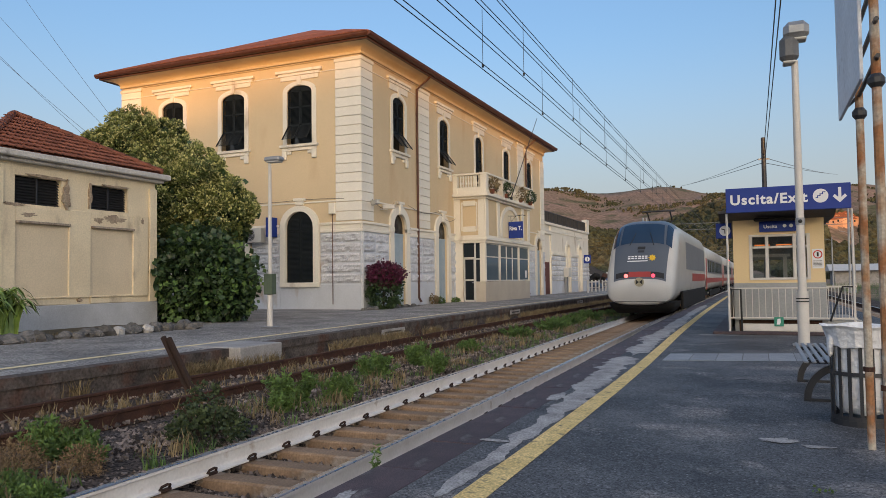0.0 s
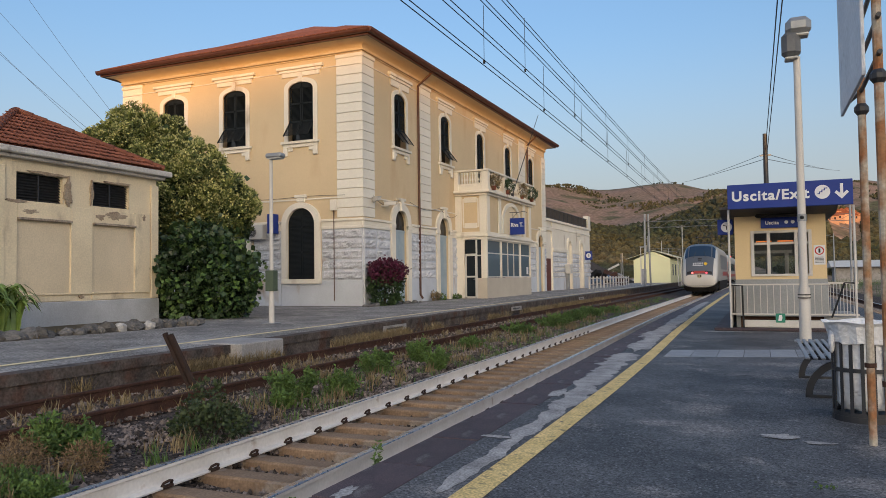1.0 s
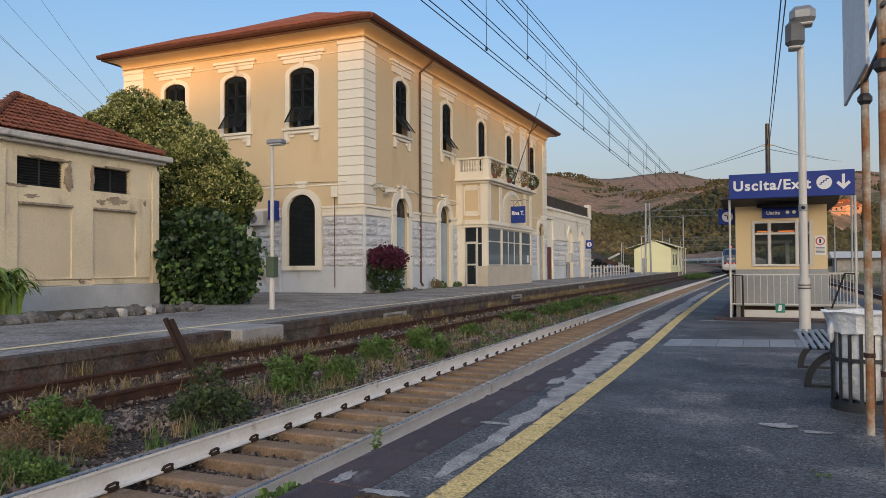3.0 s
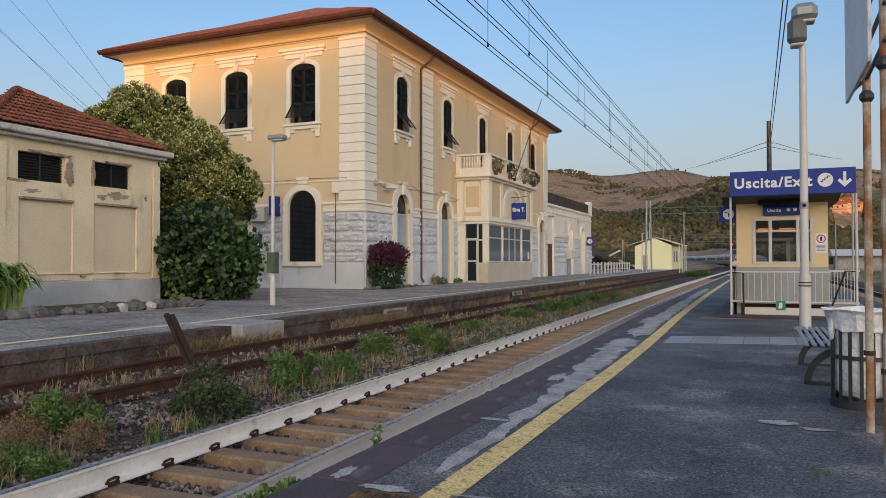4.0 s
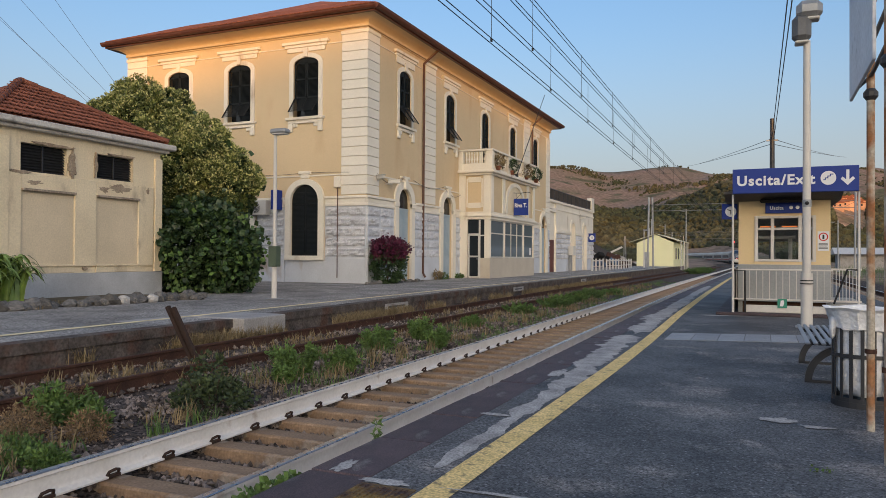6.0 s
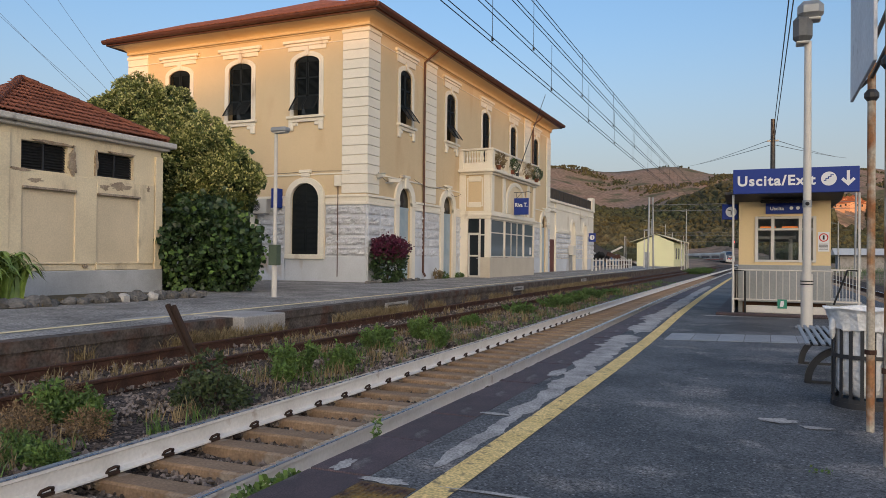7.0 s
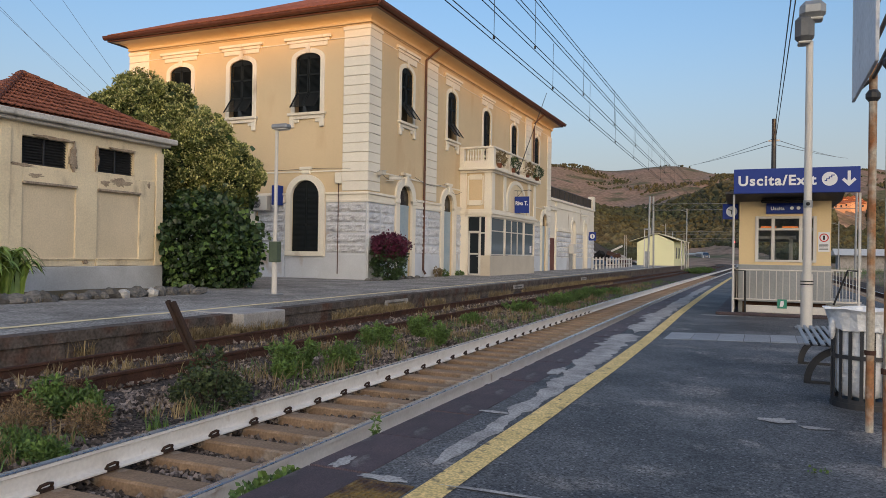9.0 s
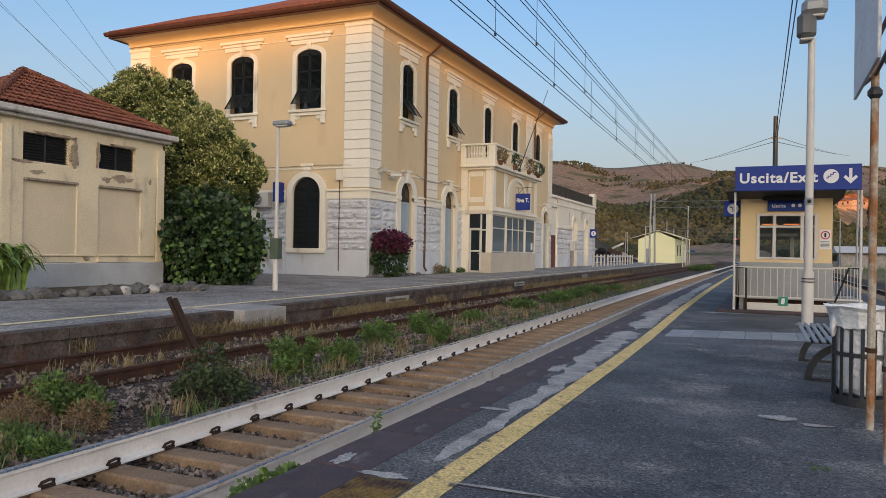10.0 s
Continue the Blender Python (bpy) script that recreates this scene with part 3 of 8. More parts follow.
RIGHT = 3.4
ys = [-40, -12, -4, 0, 3, 6, 9, 12, 15, 18, 21, 25, 31, 40, 52, 70, 95, 125]
g = Geo()
for y in ys:
    g.v += [(near_edge(y) + 0.42, y, 0), (RIGHT, y, 0), (RIGHT, y, -0.7), (near_edge(y) + 0.42, y, -0.7)]
for i in range(len(ys) - 1):
    g.f += [(i * 4 + k, i * 4 + (k + 1) % 4, i * 4 + 4 + (k + 1) % 4, i * 4 + 4 + k) for k in range(4)]
g.f += [(0, 1, 2, 3), tuple((len(ys) - 1) * 4 + k for k in range(4))]
near_platform = structure("platform_2", g, ASPHALT, "worn dark asphalt island platform")
g = Geo()
for a, b in zip(ys[:-1], ys[1:]):
    g.add([(line_x(a) - 0.128, a, 0.005), (line_x(a) + 0.066, a, 0.005), (line_x(b) + 0.066, b, 0.005), (line_x(b) - 0.128, b, 0.005)], [(0, 1, 2, 3)])
part("safety_line", g, YELLOW, near_platform, "worn yellow painted safety line")


def blot(cx, cy, rx, ry, seed, n=44, z=0.004):
    pts = []
    for k in range(n):
        a = 2 * math.pi * k / n
        q = 1 + 0.5 * noise.noise((math.cos(a) * 1.7 + seed, math.sin(a) * 1.7, seed)) + 0.32 * noise.noise((math.cos(a) * 6 + seed, math.sin(a) * 6, seed)) + 0.2 * noise.noise((math.cos(a) * 15 + seed, math.sin(a) * 15, seed))
        pts.append((cx + rx * q * math.cos(a), cy + ry * q * math.sin(a), z))
    return pts


g = Geo()      # broken cement band left of the yellow line, in runs with ragged edges
for i, (y0, y1, off, w) in enumerate(((-1.5, 2.6, 0.24, 0.06), (4.22, 6.0, 0.235, 0.066), (5.85, 7.4, 0.25, 0.09), (7.2, 9.0, 0.29, 0.14), (8.7, 11.2, 0.37, 0.17), (10.9, 12.95, 0.43, 0.21),
                                     (13.9, 16.5, 0.36, 0.17), (16.0, 20.5, 0.38, 0.2), (20.0, 27.0, 0.40, 0.18), (26, 38, 0.42, 0.15))):
    m = int((y1 - y0) / 0.035)
    left, right = [], []
    for k in range(m + 1):
        y = y0 + (y1 - y0) * k / m
        f = min(1.0, 6.0 * min(k, m - k) / m) ** 0.5
        c = line_x(y) - off + 0.03 * noise.noise((y * 0.9, i, 0))
        left.append((c - w * f * (1 + 0.55 * noise.noise((y * 2.2, i, 1)) + 0.40 * noise.noise((y * 6, i, 2)) + 0.25 * noise.noise((y * 19, i, 7))), y, 0.0042 + 0.0002 * (i % 2)))
        right.append((c + w * f * (1 + 0.55 * noise.noise((y * 2.2, i, 3)) + 0.40 * noise.noise((y * 6, i, 4)) + 0.25 * noise.noise((y * 19, i, 8))), y, 0.0042 + 0.0002 * (i % 2)))
    g.add(left + right, [(k, m + 1 + k, m + 2 + k, k + 1) for k in range(m)])
for i, (x, y, rx, ry) in enumerate([(0.10, 6.66, 0.17, 0.10), (0.38, 6.50, 0.12, 0.05), (-0.63, 8.63, 0.07, 0.035), (-2.07, 5.88, 0.13, 0.045), (-2.05, 3.85, 0.15, 0.05), (-1.2, 3.90, 0.45, 0.022), (-2.42, 4.05, 0.05, 0.12),
                                    (-2.1, 14.2, 0.22, 0.9), (-2.2, 17.5, 0.25, 1.4), (-2.25, 22.0, 0.2, 2.0), (-1.0, 18.3, 0.42, 0.12), (-2.16, 8.3, 0.10, 0.25)]):
    g.add(blot(x, y, rx, ry, 50 + i * 1.7, z=0.0068), [tuple(range(44))])
tagged(part("cement_patch", g, CEMENT, near_platform, "pale broken cement patches"), kind="stuff")
g = Geo()      # worn tactile plate at the edge
for i in range(9):
    for j in range(9):
        g.box(-2.13 + 0.036 * i, -2.14 + 0.036 * i + 0.022, 3.32 + 0.05 * j, 3.32 + 0.05 * j + 0.03, 0.004, 0.012)
tactile = part("tactile_plate", Geo().box(-2.15, -1.80, 3.3, 3.79, -0.01, 0.006), mat("brown_yellow_plate", (0.07, 0.045, 0.045), (0.30, 0.20, 0.06), 0.85, scale=5, fine=40, contrast=0.6), near_platform, "worn yellow-brown tactile plate")
tagged(part("stud_grid", g, bpy.data.materials["brown_yellow_plate"], tactile), kind="stuff")
for i in range(12):      # a cross strip of newer pavers
    x0 = -1.5 + 0.4 * i
    ya, yb = 12.5 + 0.24 * 0.4 * i, 12.5 + 0.24 * 0.4 * (i + 1)
    part("paver", Geo().prism([(x0 + 0.006, ya), (x0 + 0.394, yb), (x0 + 0.394, yb + 1.15 + 0.02 * i), (x0 + 0.006, ya + 1.15 + 0.02 * i)], -0.03, 0.036, "z"), PAVER, near_platform)
g = Geo()
g.box(-0.5, 0.5, -0.5, 0.5, -0.17, 0.004, 0.008)
slab = g.mesh("slab", MAROON)
y = -6.0
while y < 70:
    ln = random.choice((0.9, 1.2, 1.5)) if y < 40 else 4.0
    s = part("slab", slab, MAROON, near_platform)
    e = near_edge(y + ln / 2)
    s.matrix_local = Matrix.LocRotScale((e + 0.21, y + ln / 2, random.uniform(-0.006, 0.002)), Euler((0, 0, -(near_edge(y + ln) - near_edge(y)) / ln + random.uniform(-0.004, 0.004))), (0.42, ln - 0.01, 1))
    y += ln
g = Geo()
for a, b in zip(ys[:-1], ys[1:]):
    ea, eb = near_edge(a) + 0.05, near_edge(b) + 0.05
    g.add([(ea, a, -0.168), (ea + 0.31, a, -0.168), (ea + 0.31, a, -0.75), (ea, a, -0.75), (eb, b, -0.168), (eb + 0.31, b, -0.168), (eb + 0.31, b, -0.75), (eb, b, -0.75)],
          [(0, 1, 5, 4), (1, 2, 6, 5), (2, 3, 7, 6), (3, 0, 4, 7)])
part("platform_edge", g, EDGEWALL, near_platform, "dark stone wall under the platform edge")

# ---------- track bed and tracks ----------
g = Geo()
SX = [-10.2, -9.9, -9.2, -8.3, -7.4, -6.7, -6.1, -5.5, -4.95, -4.25, -3.6, -3.0, -2.2]
SS = [-12, -6, -2] + [0.5 * i for i in range(0, 90)] + [46 + 4 * i for i in range(0, 70)]
for s in SS:
    for x in SX:
        p, h = along(s, x)
        crown = {-10.2: 0.2, -9.9: 0.18, -9.2: 0.12, -8.3: 0.14, -7.4: 0.13, -6.7: 0.10, -6.1: 0.09, -5.5: 0.06, -4.95: -0.06, -4.25: -0.10, -3.6: -0.06, -3.0: -0.03}.get(x, 0.0)
        g.v.append((p.x, p.y, BED_Z + crown + 0.05 * noise.noise((p.x * 1.3, p.y * 1.3, 0)) + 0.03 * noise.noise((p.x * 4, p.y * 4, 0))))
n = len(SX)
g.f = [(i * n + k, i * n + k + 1, (i + 1) * n + k + 1, (i + 1) * n + k) for i in range(len(SS) - 1) for k in range(n - 1)]
structure("track_bed", g, BALLAST, "brown gravel ballast between the platforms", smooth=True)
g = Geo()
for s in [-40 + 10 * i for i in range(44)]:
    for x in (3.45, 8.5):
        p, h = along(s, x)
        g.v.append((p.x, p.y, BED_Z))
g.f = [(2 * i, 2 * i + 1, 2 * i + 3, 2 * i + 2) for i in range(43)]
structure("track_bed", g, BALLAST, "brown gravel ballast beside the island platform")

# loose stones, thickest close to the near track
STONE_V = [(1, 0, 0), (-1, 0, 0), (0, 1, 0), (0, -1, 0), (0, 0, 1), (0, 0, -1)]
STONE_F = [(0, 2, 4), (2, 1, 4), (1, 3, 4), (3, 0, 4), (2, 0, 5), (1, 2, 5), (3, 1, 5), (0, 3, 5)]
rng = np.random.default_rng(5)
sv, sf = [], []
count = 52000
us = rng.random(count)
for i in range(count):
    s = 2.0 + 30 * us[i] ** 1.9
    x = rng.uniform(-9.3, -2.7)
    if -9.1 < x < -7.5 and rng.random() < 0.72:
        continue
    r = rng.uniform(0.012, 0.037) * (1 + 0.3 * us[i])
    p, h = along(s, x)
    z = BED_Z + (0.14 if x < -7.4 else 0.095 if x < -6.1 else 0.06 if x < -5.2 else -0.075 if -4.95 < x < -3.55 else -0.02) + 0.05 * noise.noise((p.x * 1.3, p.y * 1.3, 0)) + r * 0.45
    e = Euler(rng.uniform(0, 6.28, 3)).to_matrix()
    k = r * rng.uniform(0.6, 1.25, 3)
    o = len(sv)
    sv += [tuple(Vector((p.x, p.y, z)) + e @ Vector((a * k[0], b * k[1], c * k[2]))) for a, b, c in STONE_V]
    sf += [(a + o, b + o, c + o) for a, b, c in STONE_F]
me = bpy.data.meshes.new("ballast_stones")
me.from_pydata(sv, [], sf)
me.materials.append(STONES)
tagged(new("ballast_stones", me), "loose grey-brown ballast stones between the rails", "gravel", "", "stuff")

HEAD = [(-0.0365, -0.012), (-0.0365, -0.007), (-0.028, 0.0), (0.028, 0.0), (0.0365, -0.007), (0.0365, -0.012)]
WEB = [(-0.075, -0.205), (-0.075, -0.19), (-0.02, -0.172), (-0.012, -0.15), (-0.012, -0.05), (-0.036, -0.038), (-0.036, -0.012), (0.036, -0.012), (0.036, -0.038), (0.012, -0.05), (0.012, -0.15), (0.02, -0.172), (0.075, -0.19), (0.075, -0.205)]
g = Geo()
g.box(-1.2, 1.2, -0.13, 0.13, -0.12, 0.10, 0.02)
sleeper_mesh = g.mesh("sleeper", SLEEPER)
g = Geo()
for sx in (-1, 1):
    g.tube([(sx * 0.05, -0.06, 0), (sx * 0.07, -0.05, 0.04), (sx * 0.09, 0, 0.055), (sx * 0.07, 0.05, 0.04), (sx * 0.05, 0.06, 0)], 0.013, 6)
    g.box(sx * 0.05 - 0.03, sx * 0.05 + 0.03, -0.06, 0.06, -0.012, 0.012)
clip_mesh = g.mesh("rail_clip", DARKRUST)


def track(x, z, s0, s1, web_mat, head_mat, label, sleepers):
    t = thing("track", label, "railway track", kind="structure")
    for side in (-0.753, 0.753):
        path = [p + Vector((0, 0, z)) for p in lane(x + side, s0, s1, 3.0)]
        r = part("rail", Geo().sweep(WEB, path), web_mat, t)
        part("rail_head", Geo().sweep(HEAD, path), head_mat, r, "polished steel rail head" if head_mat is RAILTOP else "")
    for s in sleepers:
        p, h = along(s, x)
        o = part("sleeper", sleeper_mesh, SLEEPER, t)
        o.matrix_local = pose(p.x, p.y, z - (0.31 if web_mat is not RUST or x > 0 else 0.345) + random.uniform(-0.006, 0.006), random.uniform(-0.4, 0.4), 0, math.degrees(h) + random.uniform(-0.8, 0.8))
        if s < 24 and web_mat is RAILWHITE:
            for side in (-0.753, 0.753):
                q, h = along(s, x + side)
                c = part("rail_clip", clip_mesh, DARKRUST, t)
                c.matrix_local = pose(q.x, q.y, z - 0.192, 0, 0, math.degrees(h))
    return t


track(-4.25, RAIL_Z, -20, 330, RAILWHITE, RAILTOP, "white-painted rails on brown concrete sleepers", [1.46 + 0.62 * i for i in range(132)])
track(-8.30, -0.25, -20, 170, RUST, RUST, "rusty disused rails sunk in ballast and weeds", [1.3 + 0.66 * i for i in range(60)])
track(5.15, RAIL_Z, -20, 330, RUST, RAILTOP, "rusty rails beyond the island platform", [20 + 0.8 * i for i in range(60)])


# ---------- station building ----------
XF, YF, XL, YE = -17.1, 30.35, -32.05, 62.4
BZ = FAR_Z
WALL_TOP = 12.64
station = thing("station_building", "two-storey ochre stucco station with cream trim and hipped tile roof", "building")


def hole_wall(axis, at, thick, a0, a1, z0, z1, holes):
    """A wall panel with arched or straight openings cut right through, built column by column."""
    g = Geo()
    holes = sorted(holes, key=lambda h: h[0])
    cols, c = [], a0
    for (hc, hz0, hz1, half, rise) in holes:
        cols.append((c, hc - half, None))
        cols.append((hc - half, hc + half, (hc, hz0, hz1, half, rise)))
        c = hc + half
    cols.append((c, a1, None))
    for b0, b1, h in cols:
        if b1 - b0 < 1e-4:
            continue
        if h is None:
            g.prism(rect(b0, b1, z0, z1), at, thick, axis)
        else:
            hc, hz0, hz1, half, rise = h
            if hz0 > z0 + 1e-3:
                g.prism(rect(b0, b1, z0, hz0), at, thick, axis)
            o = arch(hc, hz0, hz1, half, rise, 12)[1:-1]
            for p, q in zip(o[:-1], o[1:]):
                g.prism([(p[0], p[1]), (p[0], z1), (q[0], z1), (q[0], q[1])], at, thick, axis)
    return g.weld()


UP_L = [-28.5, -24.52, -20.5]                     # upper windows of the end wall
UP_R = [34.33, 40.35, 46.33, 52.2, 58.1]          # upper windows of the track side
GD_R = [34.25, 39.9, 56.2, 60.5]                  # ground-floor doors of the track side
up_l = [(c, 8.1, 11.02, 0.72, 0.34) for c in UP_L]
up_r = [(c, 8.06, 10.9, 0.68, 0.34) for c in UP_R if c not in (46.33,)] + [(46.33, 7.0, 10.9, 0.68, 0.34)]
gr_l = [(-20.48, 1.35, 4.81, 0.80, 0.80), (-24.5, 1.35, 4.81, 0.80, 0.80)]
gr_r = [(c, BZ, 4.85, 0.72, 0.72) for c in GD_R]
part("wall", hole_wall("y", YF, 0.5, XL, XF - 0.5, 5.25, WALL_TOP, up_l), STUCCO, station)
part("wall", hole_wall("y", YF, 0.5, XL, XF - 0.5, BZ - 0.3, 5.25, gr_l), STUCCO, station)
part("wall", hole_wall("x", XF - 0.5, 0.5, YF, YE, 5.25, WALL_TOP, up_r), STUCCO, station)
part("wall", hole_wall("x", XF - 0.5, 0.5, YF, YE, BZ - 0.3, 5.25, gr_r), STUCCO, station)
part("wall", Geo().box(XL, XF - 0.5, YE - 0.5, YE, BZ, WALL_TOP), STUCCO, station)
part("wall", Geo().box(XL, XL + 0.5, YF + 0.5, YE - 0.5, BZ, WALL_TOP), STUCCO, station)
part("inner_floor", Geo().box(XL + 0.5, XF - 0.5, YF + 0.5, YE - 0.5, 5.0, 5.3), PLINTH, station, "dark floor between the storeys")


def band(z0, z1, d, c=0.02):
    g = Geo()
    g.box(XL - d, XF + d, YF - d, YF, z0, z1, min(c, d / 3))
    g.box(XF, XF + d, YF, YE + d, z0, z1, min(c, d / 3))
    return g


part("cornice", band(11.53, 11.58, 0.035), TRIM, station)
part("cornice", band(12.06, 12.12, 0.07), STUCCO, station)
part("cornice", band(12.14, 12.26, 0.13), STUCCO, station)


def cove(d0, z0, d1, z1, n=6):
    """A hollow curved moulding that carries the eaves out from the wall head."""
    g = Geo()
    pts = [(d0 + (d1 - d0) * (1 - math.cos(math.pi / 2 * k / n)), z0 + (z1 - z0) * math.sin(math.pi / 2 * k / n)) for k in range(n + 1)]
    m = len(pts)
    for d, z in pts:
        g.v += [(XL - d, YF - d, z), (XF + d, YF - d, z), (XF + d, YE + d, z)]
    for k in range(m - 1):
        g.f += [(3 * k, 3 * k + 1, 3 * k + 4, 3 * k + 3), (3 * k + 1, 3 * k + 2, 3 * k + 5, 3 * k + 4)]
    return g


part("cove", cove(0.10, 12.26, 0.72, 12.535), STUCCO, station, "ochre coved moulding under the eaves", True)
part("string_course", band(5.18, 5.26, 0.05), TRIM, station)
OV = 0.86
part("soffit", Geo().box(XL - OV, XF + OV, YF - OV, YE + OV, 12.54, 12.74), GUTTER, station, "brown boards under the eaves")
g = Geo()
ridge_z, run = 16.7, (XF - XL) / 2 + OV
xm = (XF + XL) / 2
cor = [(XL - OV, YF - OV), (XF + OV, YF - OV), (XF + OV, YE + OV), (XL - OV, YE + OV)]
vs = [(x, y, 12.84) for x, y in cor] + [(x, y, 12.745) for x, y in cor] + [(xm, YF - OV + run, ridge_z), (xm, YE + OV - run, ridge_z)]
g.add(vs, [(0, 1, 8), (1, 2, 9, 8), (2, 3, 9), (3, 0, 8, 9), (4, 5, 1, 0), (5, 6, 2, 1), (6, 7, 3, 2), (7, 4, 0, 3), (7, 6, 5, 4)])
roof = part("roof", g, ROOFTILE, station, "weathered terracotta hipped roof")
g = Geo()                       # rows of tile ends along the two seen eaves, and ribs up the slope
slope = (ridge_z - 12.84) / run
for i in range(int((XF - XL + 2 * OV) / 0.24)):
    x = XL - OV + 0.12 + 0.24 * i
    up = min(x - (XL - OV), XF + OV - x, 3.0)
    g.tube([(x, YF - OV - 0.05, 12.855), (x, YF - OV + up, 12.855 + up * slope)], 0.075, 6)
part("roof_tiles", g, ROOFTILE, roof, "curved roof tiles at the eaves")
g = Geo()
for i in range(int((YE - YF + 2 * OV) / 0.24)):
    y = YF - OV + 0.12 + 0.24 * i
    up = min(y - (YF - OV), YE + OV - y, 3.0)
    g.tube([(XF + OV + 0.05, y, 12.855), (XF + OV - up, y, 12.855 + up * slope)], 0.075, 6)
part("roof_tiles", g, ROOFTILE, roof, "curved roof tiles at the eaves")
g = Geo()
gp = [(math.cos(a) * 0.165, math.sin(a) * 0.165) for a in np.linspace(math.pi, 2 * math.pi, 9)] + [(0.18, 0.03), (-0.18, 0.03)]
for path in ([(XL - OV - 0.1, YF - OV - 0.09, 12.77), (XF + OV + 0.1, YF - OV - 0.09, 12.77)], [(XF + OV + 0.09, YF - OV - 0.15, 12.77), (XF + OV + 0.09, YE + OV + 0.1, 12.77)]):
    g.sweep(gp, path)
part("gutter", g, GUTTER, station, "brown half-round gutter")


def downpipe(y, x=XF + 0.10):
    return Geo().tube([(XF + OV + 0.05, y + 0.35, 12.70), (XF + 0.6, y + 0.2, 12.35), (x, y, 11.85), (x, y, 6.0), (x, y, 0.45), (x + 0.14, y, 0.22)], 0.065, 8)


part("downpipe", downpipe(36.45), GUTTER, station, "brown downpipe", True)
part("downpipe", downpipe(57.0), GUTTER, station, "brown downpipe", True)

# quoins: cream plaster blocks at the corner and in strips along the side
qmesh = {}


def quoin(dx, dy, dz):
    key = (round(dx, 2), round(dy, 2), round(dz, 2))
    if key not in qmesh:
        qmesh[key] = Geo().box(-dx / 2, dx / 2, -dy / 2, dy / 2, -dz / 2, dz / 2, 0.014).mesh("quoin", QUOIN)
    return qmesh[key]


def quoins(x0, x1, y0, y1, z0, z1, n):
    h = (z1 - z0) / n
    for i in range(n):
        o = part("quoin", quoin(x1 - x0, y1 - y0, h - 0.022), QUOIN, station)
        o.matrix_local = pose((x0 + x1) / 2, (y0 + y1) / 2, z0 + h * (i + 0.5))


quoins(XF - 1.35, XF + 0.07, YF - 0.07, YF + 1.1, 4.25, 11.5, 16)
quoins(XF - 0.05, XF + 0.06, 36.75, 38.15, 4.25, 11.5, 16)
quoins(XF - 0.05, XF + 0.06, 54.9, 56.45, 4.25, 11.5, 16)
quoins(XF - 1.2, XF + 0.06, YE - 1.1, YE + 0.06, 4.25, 11.5, 16)
quoins(XL - 0.06, XL + 1.35, YF - 0.07, YF + 1.1, 4.25, 11.5, 16)
for x0, x1, y0, y1 in ((XF - 1.40, XF + 0.12, YF - 0.12, YF + 1.15), (XF - 0.05, XF + 0.11, 36.70, 38.2), (XF - 0.05, XF + 0.11, 54.85, 56.5), (XL - 0.11, XL + 1.40, YF - 0.12, YF + 1.15)):
    part("capital", Geo().box(x0, x1, y0, y1, 11.86, 12.05, 0.03).box(x0 + 0.05, x1 - 0.05, y0 + 0.05, y1 - 0.05, 11.51, 11.86, 0.012), QUOIN, station, "plain cream capital block")

# grey plinth and rock-faced stone courses between the openings
def spans(a0, a1, holes, margin):
    out, c = [], a0
    for h in sorted(holes):
        out.append((c, h - margin))
        c = h + margin
    out.append((c, a1))
    return [(a, b) for a, b in out if b - a > 0.15]


def stone_course(axis, a0, a1, z0, z1, at):
    """A rough-faced block that stands out of the wall, its face broken by chisel marks."""
    n, m = max(3, int((a1 - a0) / 0.11)), 5
    g = Geo()
    for j in range(m + 1):
        for i in range(n + 1):
            a, z = a0 + (a1 - a0) * i / n, z0 + (z1 - z0) * j / m
            edge = min(i, n - i, j, m - j)
            d = 0.02 if edge == 0 else 0.085 + 0.085 * noise.noise((a * 5 + at, z * 7, at)) + 0.02 * noise.noise((a * 17, z * 19, 3))
            g.v.append((at + d, a, z) if axis == "x" else (a, at - d, z))
    g.f = [(j * (n + 1) + i, j * (n + 1) + i + 1, (j + 1) * (n + 1) + i + 1, (j + 1) * (n + 1) + i) for j in range(m) for i in range(n)]
    return g


def rustic(axis, at, a0, a1, extra_cap=True):
    if a1 - a0 < 0.12:
        return
    d = 0.06
    g = Geo()
    (g.box(at, at + d, a0, a1, BZ - 0.3, 1.25, 0.012) if axis == "x" else g.box(a0, a1, at - d, at, BZ - 0.3, 1.25, 0.012))
    part("plinth", g, PLINTH, station, "pale grey plaster plinth")
    g = Geo()
    (g.box(at, at + 0.03, a0, a1, 1.25, 3.72) if axis == "x" else g.box(a0, a1, at - 0.03, at, 1.25, 3.72))
    part("backing", g, PLINTH, station)
    h = (3.70 - 1.28) / 5
    n = max(1, round((a1 - a0) / 1.7))
    for r in range(5):
        for i in range(n):
            b0, b1 = a0 + (a1 - a0) * i / n, a0 + (a1 - a0) * (i + 1) / n
            part("stone", stone_course(axis, b0 + 0.015, b1 - 0.015, 1.28 + h * r + 0.02, 1.28 + h * (r + 1) - 0.02, at), ROCKFACE, station)
    g = Geo()
    for z0, z1, dd in ((3.72, 3.86, 0.10), (3.86, 4.08, 0.06), (4.08, 4.2, 0.13)):
        (g.box(at, at + dd, a0, a1, z0, z1, 0.015) if axis == "x" else g.box(a0, a1, at - dd, at, z0, z1, 0.015))
    part("impost_band", g, TRIM, station, "cream moulded band above the stonework")


